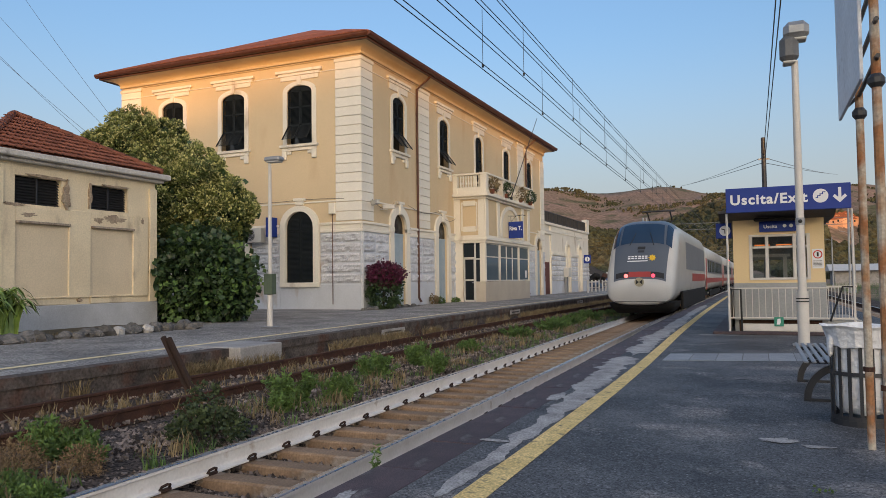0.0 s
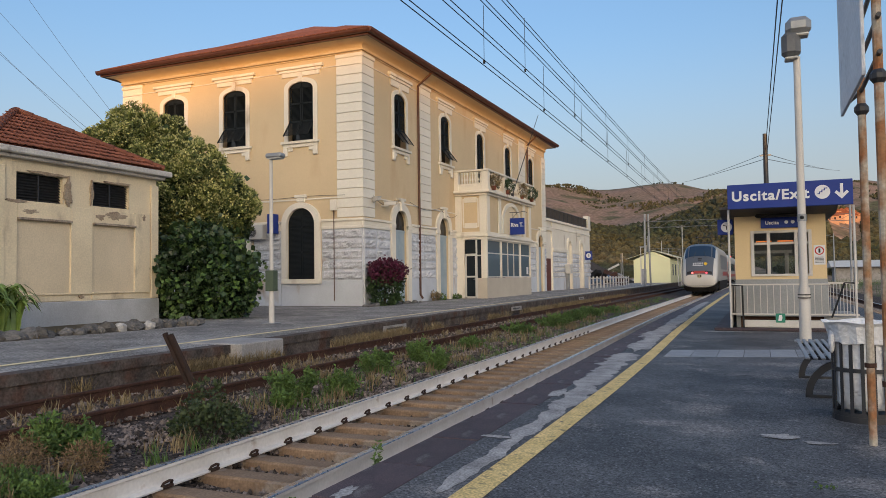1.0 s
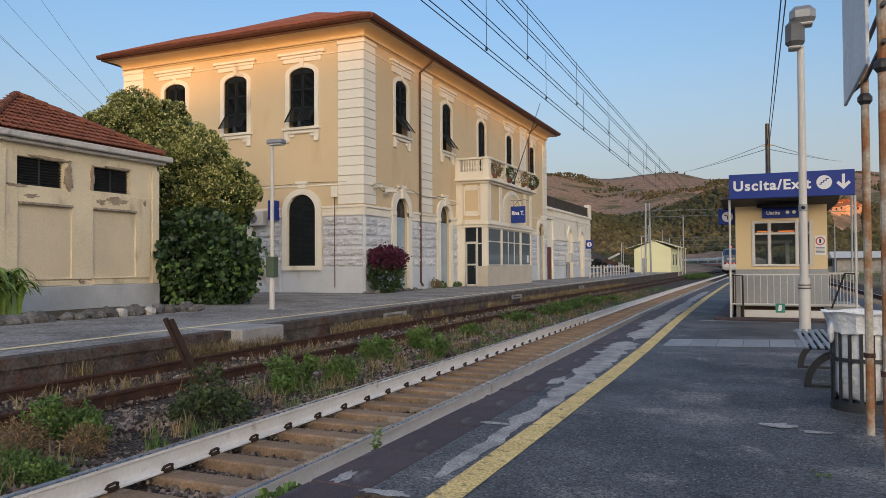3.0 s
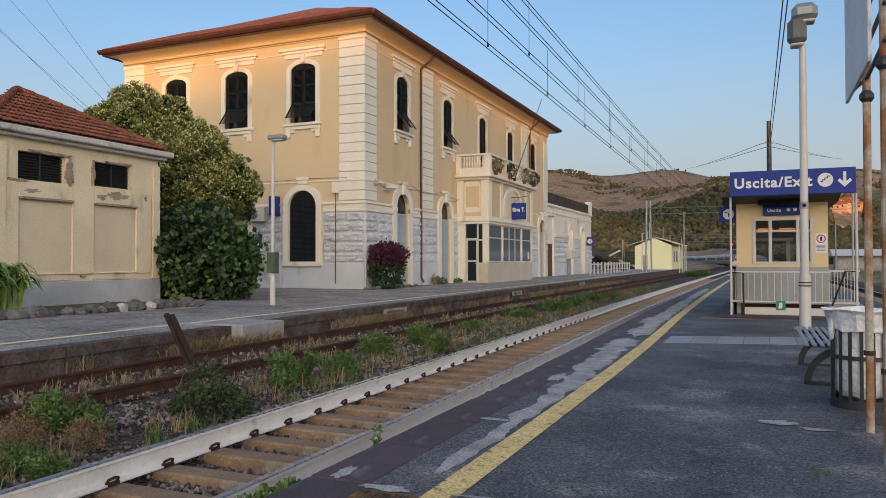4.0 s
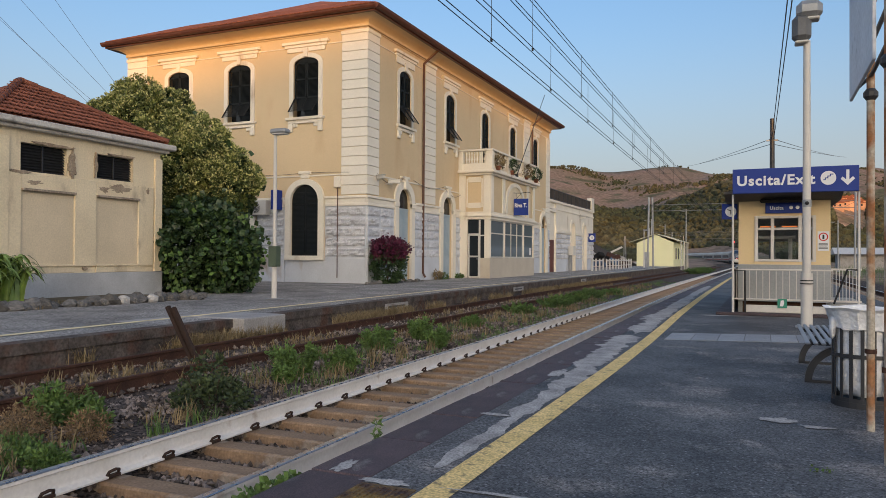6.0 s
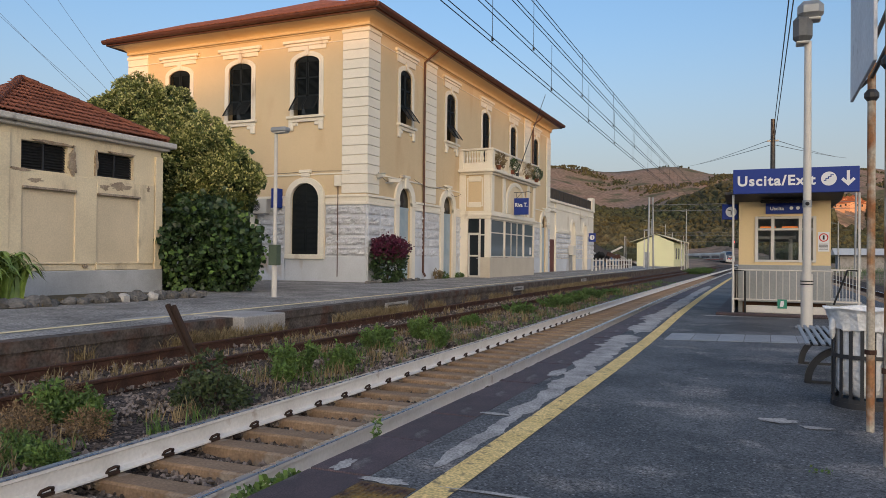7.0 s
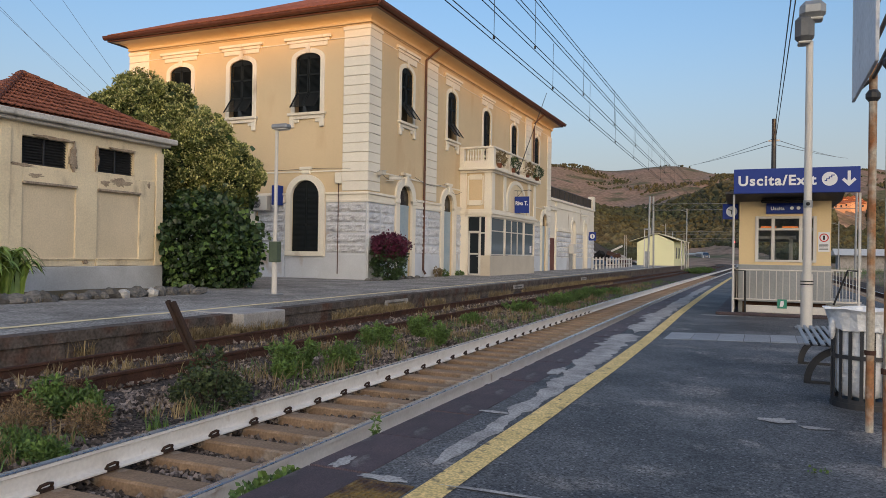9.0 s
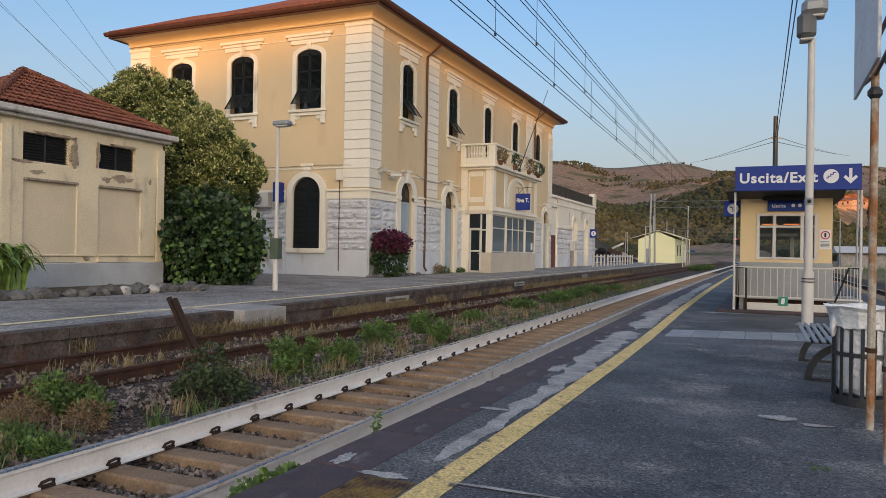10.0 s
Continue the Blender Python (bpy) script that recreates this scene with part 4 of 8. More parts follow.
for a, b in spans(XL, XF + 0.12, [-20.5, -24.5], 1.16):
    rustic("y", YF, a, b)
for a, b in spans(YF - 0.12, YE, [34.25, 39.9, 56.2, 60.5], 1.16):
    if a < 42 and b > 42:
        rustic("x", XF, a, 42.0)
        rustic("x", XF, 52.7, b)
    else:
        rustic("x", XF, a, b)


# ---------- windows, shutters, doors ----------
def surround(axis, at, c, z0, z1, half, rise, w, d, sign):
    o = arch(c, z0, z1 + w * 0.9, half + w, rise + w * 0.6, 14)
    i = arch(c, z0, z1, half, rise, 14)
    return Geo().ring(o, i, at, sign * d, axis)


def upper_window(axis, at, c, z0, z1, half, open_flaps):
    """Arched window with a cream surround, flat hood, corbelled sill and dark louvred shutters."""
    s = 1 if axis == "x" else -1
    w = part("window", surround(axis, at, c, z0, z1, half, 0.34, 0.24, 0.05, s), TRIM, station, "arched window with cream surround and dark shutters")
    g = Geo()
    def bx(a0, a1, d0, d1, b0, b1, ch=0.012):
        d0, d1 = at + s * d0, at + s * d1
        return g.box(min(d0, d1), max(d0, d1), a0, a1, b0, b1, ch) if axis == "x" else g.box(a0, a1, min(d0, d1), max(d0, d1), b0, b1, ch)
    bx(c - half - 0.62, c + half + 0.62, 0, 0.17, 11.66, 11.80)
    bx(c - half - 0.50, c + half + 0.50, 0, 0.10, 11.52, 11.66)
    bx(c - half - 0.38, c + half + 0.38, 0, 0.055, z1 + 0.28, 11.52)
    bx(c - 0.12, c + 0.12, 0, 0.10, z1 + 0.02, z1 + 0.45)
    part("hood", g, TRIM, w, "cream plaster hood")
    g = Geo()
    bx(c - half - 0.36, c + half + 0.36, 0, 0.20, z0 - 0.13, z0)
    bx(c - half - 0.28, c + half + 0.28, 0, 0.10, z0 - 0.30, z0 - 0.13)
    for e in (-1, 1):
        bx(c + e * (half + 0.14) - 0.13, c + e * (half + 0.14) + 0.13, 0, 0.13, z0 - 0.72, z0 - 0.30, 0.03)
        bx(c + e * (half - 0.12) - 0.14, c + e * (half - 0.12) + 0.14, 0, 0.07, z0 - 0.48, z0 - 0.30, 0.03)
    part("window_sill", g, TRIM, w, "cream corbelled sill")
    part("glass", Geo().prism(arch(c, z0, z1, half, 0.34, 12), at - s * 0.32, s * 0.02, axis), WINDARK, w)
    for e in (-1, 1):
        lo = c - half + 0.01 if e < 0 else c + 0.012
        hi = c - 0.012 if e < 0 else c + half - 0.01
        zt = z1 - 0.20
        zs = z0 + 0.95 if open_flaps else z0 + 0.02
        g = Geo()
        def leaf(a0, a1, b0, b1):
            d = at - s * 0.06
            if axis == "x":
                g.box(d - 0.02, d + 0.02, a0, a1, b0, b1, 0.004)
            else:
                g.box(a0, a1, d - 0.02, d + 0.02, b0, b1, 0.004)
        leaf(lo, lo + 0.07, zs, zt)
        leaf(hi - 0.07, hi, zs, zt)
        for b in (zs, (zs + zt) / 2, zt - 0.08):
            leaf(lo, hi, b, b + 0.08)
        q = arch(c, zt - 0.02, z1, half - 0.01, 0.34, 12)
        side = [p for p in q if (p[0] - c) * e > 0.01] + [(c + e * 0.012, z1 - 0.01), (c + e * 0.012, zt - 0.02)]
        if e < 0:
            side = [(c - 0.012, zt - 0.02), (c - 0.012, z1 - 0.01)] + [p for p in q if (p[0] - c) * e > 0.01]
        g.prism(side, at - s * 0.08, s * 0.04, axis)
        zz = zs + 0.09
        while zz < zt - 0.08:
            d = at - s * 0.06
            pts = [(lo + 0.05, d + s * 0.018, zz), (hi - 0.05, d + s * 0.018, zz), (hi - 0.05, d - s * 0.018, zz + 0.045), (lo + 0.05, d - s * 0.018, zz + 0.045)]
            vv = [((q2[1], q2[0], q2[2]) if axis == "x" else q2) for q2 in pts]
            g.add(vv, [(0, 1, 2, 3)])
            zz += 0.055
        sh = part("shutter", g, SHUTTER, w, "dark green louvred shutter")
        if open_flaps:
            # the lower flap is pushed out on its top hinge
            f = Geo()
            out = 0.55
            hl = 0.93
            dz = math.sqrt(hl * hl - out * out)
            d0 = at - s * 0.06
            for a0, a1 in ((lo, lo + 0.06), (hi - 0.06, hi)):
                q0 = [(a0, d0, zs), (a1, d0, zs), (a1, d0 + s * out, zs - dz), (a0, d0 + s * out, zs - dz)]
                q1 = [(a, d + s * 0.03, b + 0.02) for a, d, b in q0]
                vv = [((p[1], p[0], p[2]) if axis == "x" else p) for p in q0 + q1]
                f.add(vv, [(0, 1, 2, 3), (4, 5, 6, 7), (0, 1, 5, 4), (2, 3, 7, 6), (1, 2, 6, 5), (3, 0, 4, 7)])
            for k in range(13):
                t0, t1 = k / 13, (k + 0.75) / 13
                q0 = [(lo + 0.04, d0 + s * (out * t0 + 0.01), zs - dz * t0), (hi - 0.04, d0 + s * (out * t0 + 0.01), zs - dz * t0), (hi - 0.04, d0 + s * (out * t1 + 0.025), zs - dz * t1), (lo + 0.04, d0 + s * (out * t1 + 0.025), zs - dz * t1)]
                f.add([((p[1], p[0], p[2]) if axis == "x" else p) for p in q0], [(0, 1, 2, 3)])
            part("flap", f, SHUTTER, w, "shutter flap propped open")


for c in UP_L:
    upper_window("y", YF, c, 8.1, 11.02, 0.72, True)
for i, c in enumerate(UP_R):
    upper_window("x", XF, c, 8.06 if i != 2 else 7.0, 10.9, 0.68, i in (0, 1, 2))


def ground_window(c):
    w = part("window", surround("y", YF, c, 1.2, 4.81, 0.80, 0.80, 0.30, 0.16, -1), TRIM, station, "tall arched window with closed dark shutters")
    g = Geo()
    g.box(c - 1.12, c + 1.12, YF - 0.17, YF, 1.12, 1.35, 0.015)
    part("window_sill", g, TRIM, w)
    part("apron", Geo().box(c - 1.16, c + 1.16, YF - 0.055, YF, BZ - 0.3, 1.12, 0.01), PLINTH, w, "pale grey plaster apron")
    g = Geo()
    g.box(c - 0.34, c + 0.34, YF - 0.16, YF, 5.3, 5.45, 0.02).box(c - 0.24, c + 0.24, YF - 0.13, YF, 5.1, 5.3, 0.03)
    part("keystone", g, TRIM, w)
    for e in (-1, 1):
        g = Geo()
        lo, hi = (c - 0.79, c - 0.008) if e < 0 else (c + 0.008, c + 0.79)
        q = arch(c, 1.35, 4.8, 0.79, 0.79, 16)
        pts = [p for p in q if (p[0] - c) * e > 0.008]
        pts = pts + [(c + e * 0.008, 4.8)] + [(c + e * 0.008, 1.35)] if e > 0 else [(c - 0.008, 1.35), (c - 0.008, 4.8)] + pts
        g.prism(pts, YF + 0.02, 0.04, "y")
        for b in (1.4, 2.6, 3.85):
            g.box(lo + 0.03, hi - 0.03, YF - 0.01, YF + 0.02, b, b + 0.1, 0.004)
        zz = 1.52
        while zz < 4.4:
            g.add([(lo + 0.06, YF - 0.008, zz), (hi - 0.06, YF - 0.008, zz), (hi - 0.06, YF + 0.022, zz + 0.05), (lo + 0.06, YF + 0.022, zz + 0.05)], [(0, 1, 2, 3)])
            zz += 0.06
        part("shutter", g, SHUTTER, w, "dark green louvred shutter")


for c in (-20.48, -24.5):
    ground_window(c)


def station_door(c):
    d = part("door", surround("x", XF, c, BZ, 4.85, 0.72, 0.72, 0.40, 0.12, 1), TRIM, station, "arched doorway with pale blue double door")
    g = Geo()
    g.box(XF, XF + 0.2, c - 0.16, c + 0.16, 4.78, 5.32, 0.03)
    g.box(XF, XF + 0.16, c - 0.45, c + 0.45, 5.32, 5.46, 0.02)
    part("keystone", g, TRIM, d)
    for a0 in (c - 1.2, c + 0.72):
        part("impost", Geo().box(XF, XF + 0.16, a0, a0 + 0.48, 3.86, 4.1, 0.02), TRIM, d)
    g = Geo()
    for a0, a1 in ((c - 0.72, c - 0.01), (c + 0.01, c + 0.72)):
        g.box(XF - 0.16, XF - 0.11, a0, a1, BZ, 3.7, 0.006)
        g.box(XF - 0.12, XF - 0.095, a0 + 0.1, a1 - 0.1, BZ + 0.15, 1.2, 0.006)
        g.box(XF - 0.12, XF - 0.095, a0 + 0.1, a0 + 0.17, 1.35, 3.55, 0.006).box(XF - 0.12, XF - 0.095, a1 - 0.17, a1 - 0.1, 1.35, 3.55, 0.006)
    g.box(XF - 0.16, XF - 0.08, c - 0.72, c + 0.72, 3.7, 3.82, 0.006)
    part("door_leaf", g, BLUEDOOR, d, "pale blue panelled door leaf")
    part("glass", Geo().prism(arch(c, 3.8, 4.85, 0.72, 0.72, 12), XF - 0.15, 0.02, "x"), WINDARK, d, "dark fanlight")


for c in GD_R:
    station_door(c)


# ---------- glazed bay with balcony ----------
BX, BY0, BY1 = -15.1, 41.85, 51.1
bay = part("bay", Geo().box(BX - 0.14, BX, BY0, BY1, BZ - 0.2, 1.28, 0.01).box(-15.74, BX - 0.14, BY0 + 0.004, BY0 + 0.12, BZ - 0.2, 1.28, 0.01), mat("pale_grey_panel", (0.56, 0.50, 0.41), (0.50, 0.44, 0.36), 0.8, scale=1, fine=25, bump=0.08, contrast=0.15), station, "projecting glazed bay with a balcony on top")
for y in (BY0 + 0.11, 44.62, 48.65, BY1 - 0.06):
    part("mullion", Geo().box(BX - 0.12, BX, y - 0.10, y + 0.10, 1.28, 3.62, 0.012), TRIM, bay)
part("mullion", Geo().box(BX - 0.36, BX - 0.004, BY0 - 0.02, BY0 + 0.1, 1.28, 3.62, 0.012), TRIM, bay)
part("mullion", Geo().box(XF, XF + 0.55, BY0 - 0.02, BY0 + 0.12, BZ, 3.62, 0.012), TRIM, bay)
part("mullion", Geo().box(BX - 0.72, BX - 0.62, BY0 - 0.015, BY0 + 0.1, BZ, 3.62, 0.01), AIRCON, bay)
part("glass", Geo().box(BX - 0.10, BX - 0.08, 42.05, 44.5, 1.30, 3.6), WINBLUE, bay)
part("glass", Geo().box(BX - 0.10, BX - 0.08, 44.75, 48.5, 1.30, 3.6), WINBLUE, bay)
part("glass", Geo().box(BX - 0.10, BX - 0.08, 48.8, 51.0, 1.30, 3.6), WINBLUE, bay)
for y0, y1, nn in ((42.05, 44.5, 1), (44.75, 48.5, 3), (48.8, 51.0, 1)):
    g = Geo().box(BX - 0.08, BX - 0.03, y0, y1, 1.30, 1.37, 0.008).box(BX - 0.08, BX - 0.03, y0, y1, 3.55, 3.62, 0.008).box(BX - 0.08, BX - 0.03, y0, y1, 2.75, 2.82, 0.008)
    for k in range(nn + 1):
        q = y0 + (y1 - y0) * k / nn
        g.box(BX - 0.08, BX - 0.03, q - 0.035, q + 0.035, 1.30, 3.62, 0.008)
    part("window_frame", g, AIRCON, bay, "white metal window frame")
for k in range(7):
    y = 44.85 + k * 0.52
    part("blind", Geo().box(BX - 0.16, BX - 0.14, y, y + 0.40, 1.4, 3.5), mat("grey_blue_blind", (0.13, 0.16, 0.18), bump=0) if k == 0 else bpy.data.materials["grey_blue_blind"], bay, "grey vertical blind")
part("notice", Geo().box(BX - 0.075, BX - 0.07, 50.2, 50.6, 1.5, 2.0), SIGNWHITE, bay, "white paper notice")
d = part("door", Geo().box(-16.48, -15.80, BY0 + 0.03, BY0 + 0.07, BZ + 0.05, 2.62), WINDARK, bay, "dark glass door in white frame")
g = Geo()
for a0, a1, b0, b1 in ((-16.52, -16.42, BZ, 2.7), (-15.86, -15.76, BZ, 2.7), (-16.52, -15.76, 2.62, 2.76), (-16.52, -15.76, BZ, BZ + 0.12), (-16.5, -15.78, 1.32, 1.42)):
    g.box(a0, a1, BY0 - 0.02, BY0 + 0.06, b0, b1, 0.008)
part("door_frame", g, AIRCON, d, "white metal door frame")
part("door_handle", Geo().box(-15.95, -15.83, BY0 - 0.07, BY0 - 0.03, 1.2, 1.24, 0.005), GREYMETAL, d)
part("glass", Geo().box(-16.48, -15.80, BY0 + 0.03, BY0 + 0.05, 2.78, 3.6), WINDARK, bay)
part("glass", Geo().box(-15.74, -15.24, BY0 + 0.03, BY0 + 0.05, 1.3, 3.6), WINDARK, bay)
part("window_frame", Geo().box(-15.76, -15.2, BY0, BY0 + 0.06, 2.6, 2.68, 0.006), AIRCON, bay)
# dark sheet added behind the glass, standing in for the unlit room
part("backing", Geo().box(XF + 0.05, XF + 0.1, BY0 + 0.2, BY1 - 0.1, 0.2, 3.6), SHUTTER, bay)
for z0, z1, d2 in ((3.62, 3.78, 0.06), (3.78, 3.92, 0.14), (3.92, 4.08, 0.05)):
    part("fascia", Geo().box(XF, BX + d2, BY0 - d2, BY1 + d2, z0, z1, 0.012), TRIM, bay)
part("upper_wall", Geo().box(XF, BX, BY0, BY1, 4.08, 6.28), STUCCO, bay, "ochre upper wall of the bay")
for y in (BY0, 44.0, 49.2, BY1 - 0.5):
    part("pilaster", Geo().box(BX, BX + 0.07, y, y + 0.5, 4.08, 6.28, 0.012), TRIM, bay)
for x in (XF, BX - 0.42):
    part("pilaster", Geo().box(x, x + 0.42, BY0 - 0.07, BY0, 4.08, 6.28, 0.012), TRIM, bay)
part("panel", Geo().ring(rect(-16.62, -15.58, 4.35, 6.1) + [(-16.62, 4.35)], rect(-16.54, -15.66, 4.43, 6.02) + [(-16.54, 4.43)], BY0, -0.03, "y"), TRIM, bay)
for z in (4.3, 5.86):
    part("panel", Geo().box(-16.5, -15.7, BY0 - 0.05, BY0, z, z + 0.32, 0.012), TRIM, bay, "cream plaster tablet")
part("arch_moulding", Geo().ring(arch(46.6, 4.1, 6.2, 2.0, 1.4, 16), arch(46.6, 4.1, 5.95, 1.75, 1.2, 16), BX, 0.10, "x"), TRIM, bay)
part("niche", Geo().prism(arch(46.6, 4.12, 5.95, 1.74, 1.2, 16), BX, 0.02, "x"), HUTWALL, bay)
for z0, z1, d2 in ((6.28, 6.42, 0.16), (6.42, 6.58, 0.34)):
    part("balcony_slab", Geo().box(XF, BX + d2, BY0 - d2, BY1 + d2, z0, z1, 0.02), TRIM, bay, "cream moulded balcony slab")
bz0, bz1 = 6.58, 7.72
for y, w in ((BY0 - 0.2, 0.42), (44.7, 0.6), (48.0, 0.6), (BY1 - 0.22, 0.42)):
    part("balcony_pier", Geo().box(BX - 0.22, BX + 0.2, y, y + w, bz0, bz1, 0.02), TRIM, bay)
part("balcony_pier", Geo().box(XF, XF + 0.3, BY0 - 0.2, BY0 + 0.1, bz0, bz1, 0.02), TRIM, bay)
part("coping", Geo().box(XF, BX + 0.24, BY0 - 0.24, BY0 + 0.1, bz1, bz1 + 0.12, 0.02), TRIM, bay)
part("coping", Geo().box(BX - 0.1, BX + 0.24, BY0 + 0.1, BY1 + 0.24, bz1, bz1 + 0.12, 0.02), TRIM, bay)
part("kerb", Geo().box(XF, BX + 0.12, BY0 - 0.14, BY0, bz0, bz0 + 0.42, 0.015), TRIM, bay)
part("kerb", Geo().box(BX - 0.02, BX + 0.12, BY0, BY1, bz0, bz0 + 0.16, 0.015), TRIM, bay)
bal = Geo()
for z, r in ((0, 0.055), (0.06, 0.055), (0.08, 0.035), (0.22, 0.07), (0.34, 0.04), (0.5, 0.028), (0.6, 0.05), (0.68, 0.055)):
    bal.v += [(r * math.cos(a), r * math.sin(a), z) for a in np.linspace(0, 2 * math.pi, 9)[:-1]]
bal.f = [(i * 8 + k, i * 8 + (k + 1) % 8, (i + 1) * 8 + (k + 1) % 8, (i + 1) * 8 + k) for i in range(7) for k in range(8)]
bal_mesh = bal.mesh("baluster", TRIM, True)
spots = [(x, BY0 - 0.07, bz0 + 0.44) for x in np.arange(-16.6, -15.4, 0.17)] + [(BX + 0.05, y, bz0 + 0.4) for y in list(np.arange(42.3, 44.6, 0.21)) + list(np.arange(45.45, 47.9, 0.21)) + list(np.arange(48.75, 50.8, 0.21))]
for p in spots:
    o = part("baluster", bal_mesh, TRIM, bay)
    o.matrix_local = Matrix.Translation(p)

# ---------- low wing with roof terrace ----------
wing = thing("station_wing", "low cream station wing with roof terrace rail", "building")
EY1 = 80.4
gw = [(71.0, BZ, 4.75, 0.62, 0.62), (76.1, BZ, 4.75, 0.62, 0.62)]
part("wall", hole_wall("x", XF - 0.45, 0.45, YE + 2.3, EY1, BZ - 0.2, 6.2, gw), TRIM, wing)
part("wall", Geo().box(XL + 6, XF - 0.45, EY1 - 0.4, EY1, BZ - 0.2, 6.2), TRIM, wing)
part("wall", Geo().box(XF - 0.5, XF - 0.12, YE, YE + 2.3, BZ - 0.2, 6.2), TRIM, wing)
part("roof", Geo().box(XL + 6, XF - 0.45, YE + 0.3, EY1 - 0.4, 6.0, 6.2), PLINTH, wing)
part("parapet", Geo().box(XF - 0.5, XF + 0.12, YE, EY1 + 0.1, 6.2, 6.42, 0.02), TRIM, wing)
part("cornice", Geo().box(XF - 0.4, XF + 0.06, YE, EY1 + 0.05, 5.6, 5.75, 0.015), TRIM, wing)
part("corner_post", Geo().box(XF - 0.45, XF + 0.1, EY1 - 1.0, EY1 + 0.1, 6.42, 7.75, 0.02), TRIM, wing)
g = Geo()
g.box(XF - 0.1, XF - 0.05, YE, EY1 - 1, 7.35, 7.42, 0.01).box(XF - 0.1, XF - 0.05, YE, EY1 - 1, 6.5, 6.55, 0.01)
part("terrace_rail", g, DARKMETAL, wing, "dark metal terrace railing")
for k in range(11):
    y = YE + 0.3 + k * 1.62
    part("rail_post", Geo().box(XF - 0.1, XF - 0.05, y, y + 0.05, 6.42, 7.4), DARKMETAL, wing)
part("rail_mesh", Geo().box(XF - 0.085, XF - 0.08, YE + 0.2, EY1 - 1.0, 6.52, 7.36), mat("brown_mesh_screen", (0.06, 0.05, 0.04), (0.09, 0.07, 0.055), 0.8, fine=20), wing, "brown screen on the railing")
for gname, a0, a1 in (("r", YE + 2.3, 69.9), ("r", 72.1, 75.0), ("r", 77.2, EY1)):
    h = 2.3 / 5
    part("plinth", Geo().box(XF, XF + 0.06, a0, a1, BZ - 0.2, 1.2, 0.012), PLINTH, wing)
    for r in range(5):
        n = max(1, round((a1 - a0) / 1.8))
        for i in range(n):
            b0, b1 = a0 + (a1 - a0) * i / n, a0 + (a1 - a0) * (i + 1) / n
            part("stone", stone_course("x", b0 + 0.02, b1 - 0.02, 1.22 + h * r + 0.02, 1.22 + h * (r + 1) - 0.02, XF), ROCKFACE, wing)
    part("impost_band", Geo().box(XF, XF + 0.12, a0, a1, 3.55, 3.85, 0.02), TRIM, wing)
for c in (71.0, 76.1):
    dd = part("doorway", surround("x", XF, c, BZ, 4.75, 0.62, 0.62, 0.35, 0.10, 1), TRIM, wing, "arched cream doorway")
    part("door_leaf", Geo().prism(arch(c, BZ, 4.7, 0.62, 0.62, 12), XF - 0.34, 0.05, "x"), TRIM, dd)
dd = part("door", Geo().box(XF - 0.12, XF - 0.06, YE + 0.3, YE + 1.85, BZ, 2.9, 0.01), mat("red_brown_door", (0.12, 0.03, 0.018), (0.16, 0.045, 0.025), 0.6, scale=2, fine=30), wing, "red-brown metal door")
part("canopy", Geo().box(XF - 0.4, XF + 0.08, YE + 0.1, YE + 2.28, 5.35, 5.58, 0.03), TRIM, wing)

# ---------- things on and by the walls ----------
tag_y = thing("station_sign", "blue hanging station name sign on wrought-iron bracket", "sign", at=(BX, 46.3, 4.8))
def loc(ob, *xyz):
    return Matrix.Translation(-Vector(ob.matrix_world.translation)) @ pose(*xyz)
part("panel", Geo().box(0.05, 1.02, -0.05, 0.05, -0.72, 0.36, 0.01), SIGNBLUE, tag_y)
text("letter", "Riva T.", 0.36, pose(0.12, -0.06, -0.2, 90, 0, 0), SIGNWHITE, tag_y, 0.004, 0.84)
g = Geo().tube([(0, 0, 0.75), (0.5, 0, 0.72), (1.0, 0, 0.78), (1.2, 0, 0.70)], 0.02, 6).tube([(0.2, 0, 0.72), (0.2, 0, 0.42)], 0.012, 5).tube([(0.8, 0, 0.74), (0.8, 0, 0.42)], 0.012, 5)
g.tube([(0, 0, 0.2), (0.3, 0, 0.45), (0.55, 0, 0.72)], 0.015, 5)
part("bracket", g, DARKMETAL, tag_y, "wrought-iron bracket")

ac = thing("air_conditioner", "white outdoor air-conditioning unit on wall bracket", "air conditioner", at=(-23.0, YF - 0.02, 3.35))
part("casing", Geo().box(-0.5, 0.5, -0.42, -0.06, 0, 0.72, 0.025), AIRCON, ac, "white metal casing")
part("fan_grille", Geo().tube([(-0.12, -0.44, 0.36), (-0.12, -0.425, 0.36)], 0.27, 24), DARKMETAL, ac, "dark round fan grille")
g = Geo()
for r in (0.08, 0.15, 0.22, 0.27):
    g.tube([(-0.12 + r * math.cos(a), -0.45, 0.36 + r * math.sin(a)) for a in np.linspace(0, 2 * math.pi, 21)], 0.008, 4, False)
part("grille_ring", g, AIRCON, ac)
for bx_ in (-0.4, 0.36):
    part("bracket", Geo().box(bx_, bx_ + 0.04, -0.42, 0.02, -0.05, 0.0), GREYMETAL, ac)

box = thing("junction_box", "cream electrical junction box on the wall", "electrical box", at=(-18.6, YF - 0.07, 4.6))
part("cover", Geo().box(-0.17, 0.17, -0.14, 0, 0, 0.52, 0.015), TRIM, box)
part("conduit", Geo().tube([(0, -0.05, 0), (0, -0.05, -4.3)], 0.022, 6), GUTTER, box, "brown cable conduit")


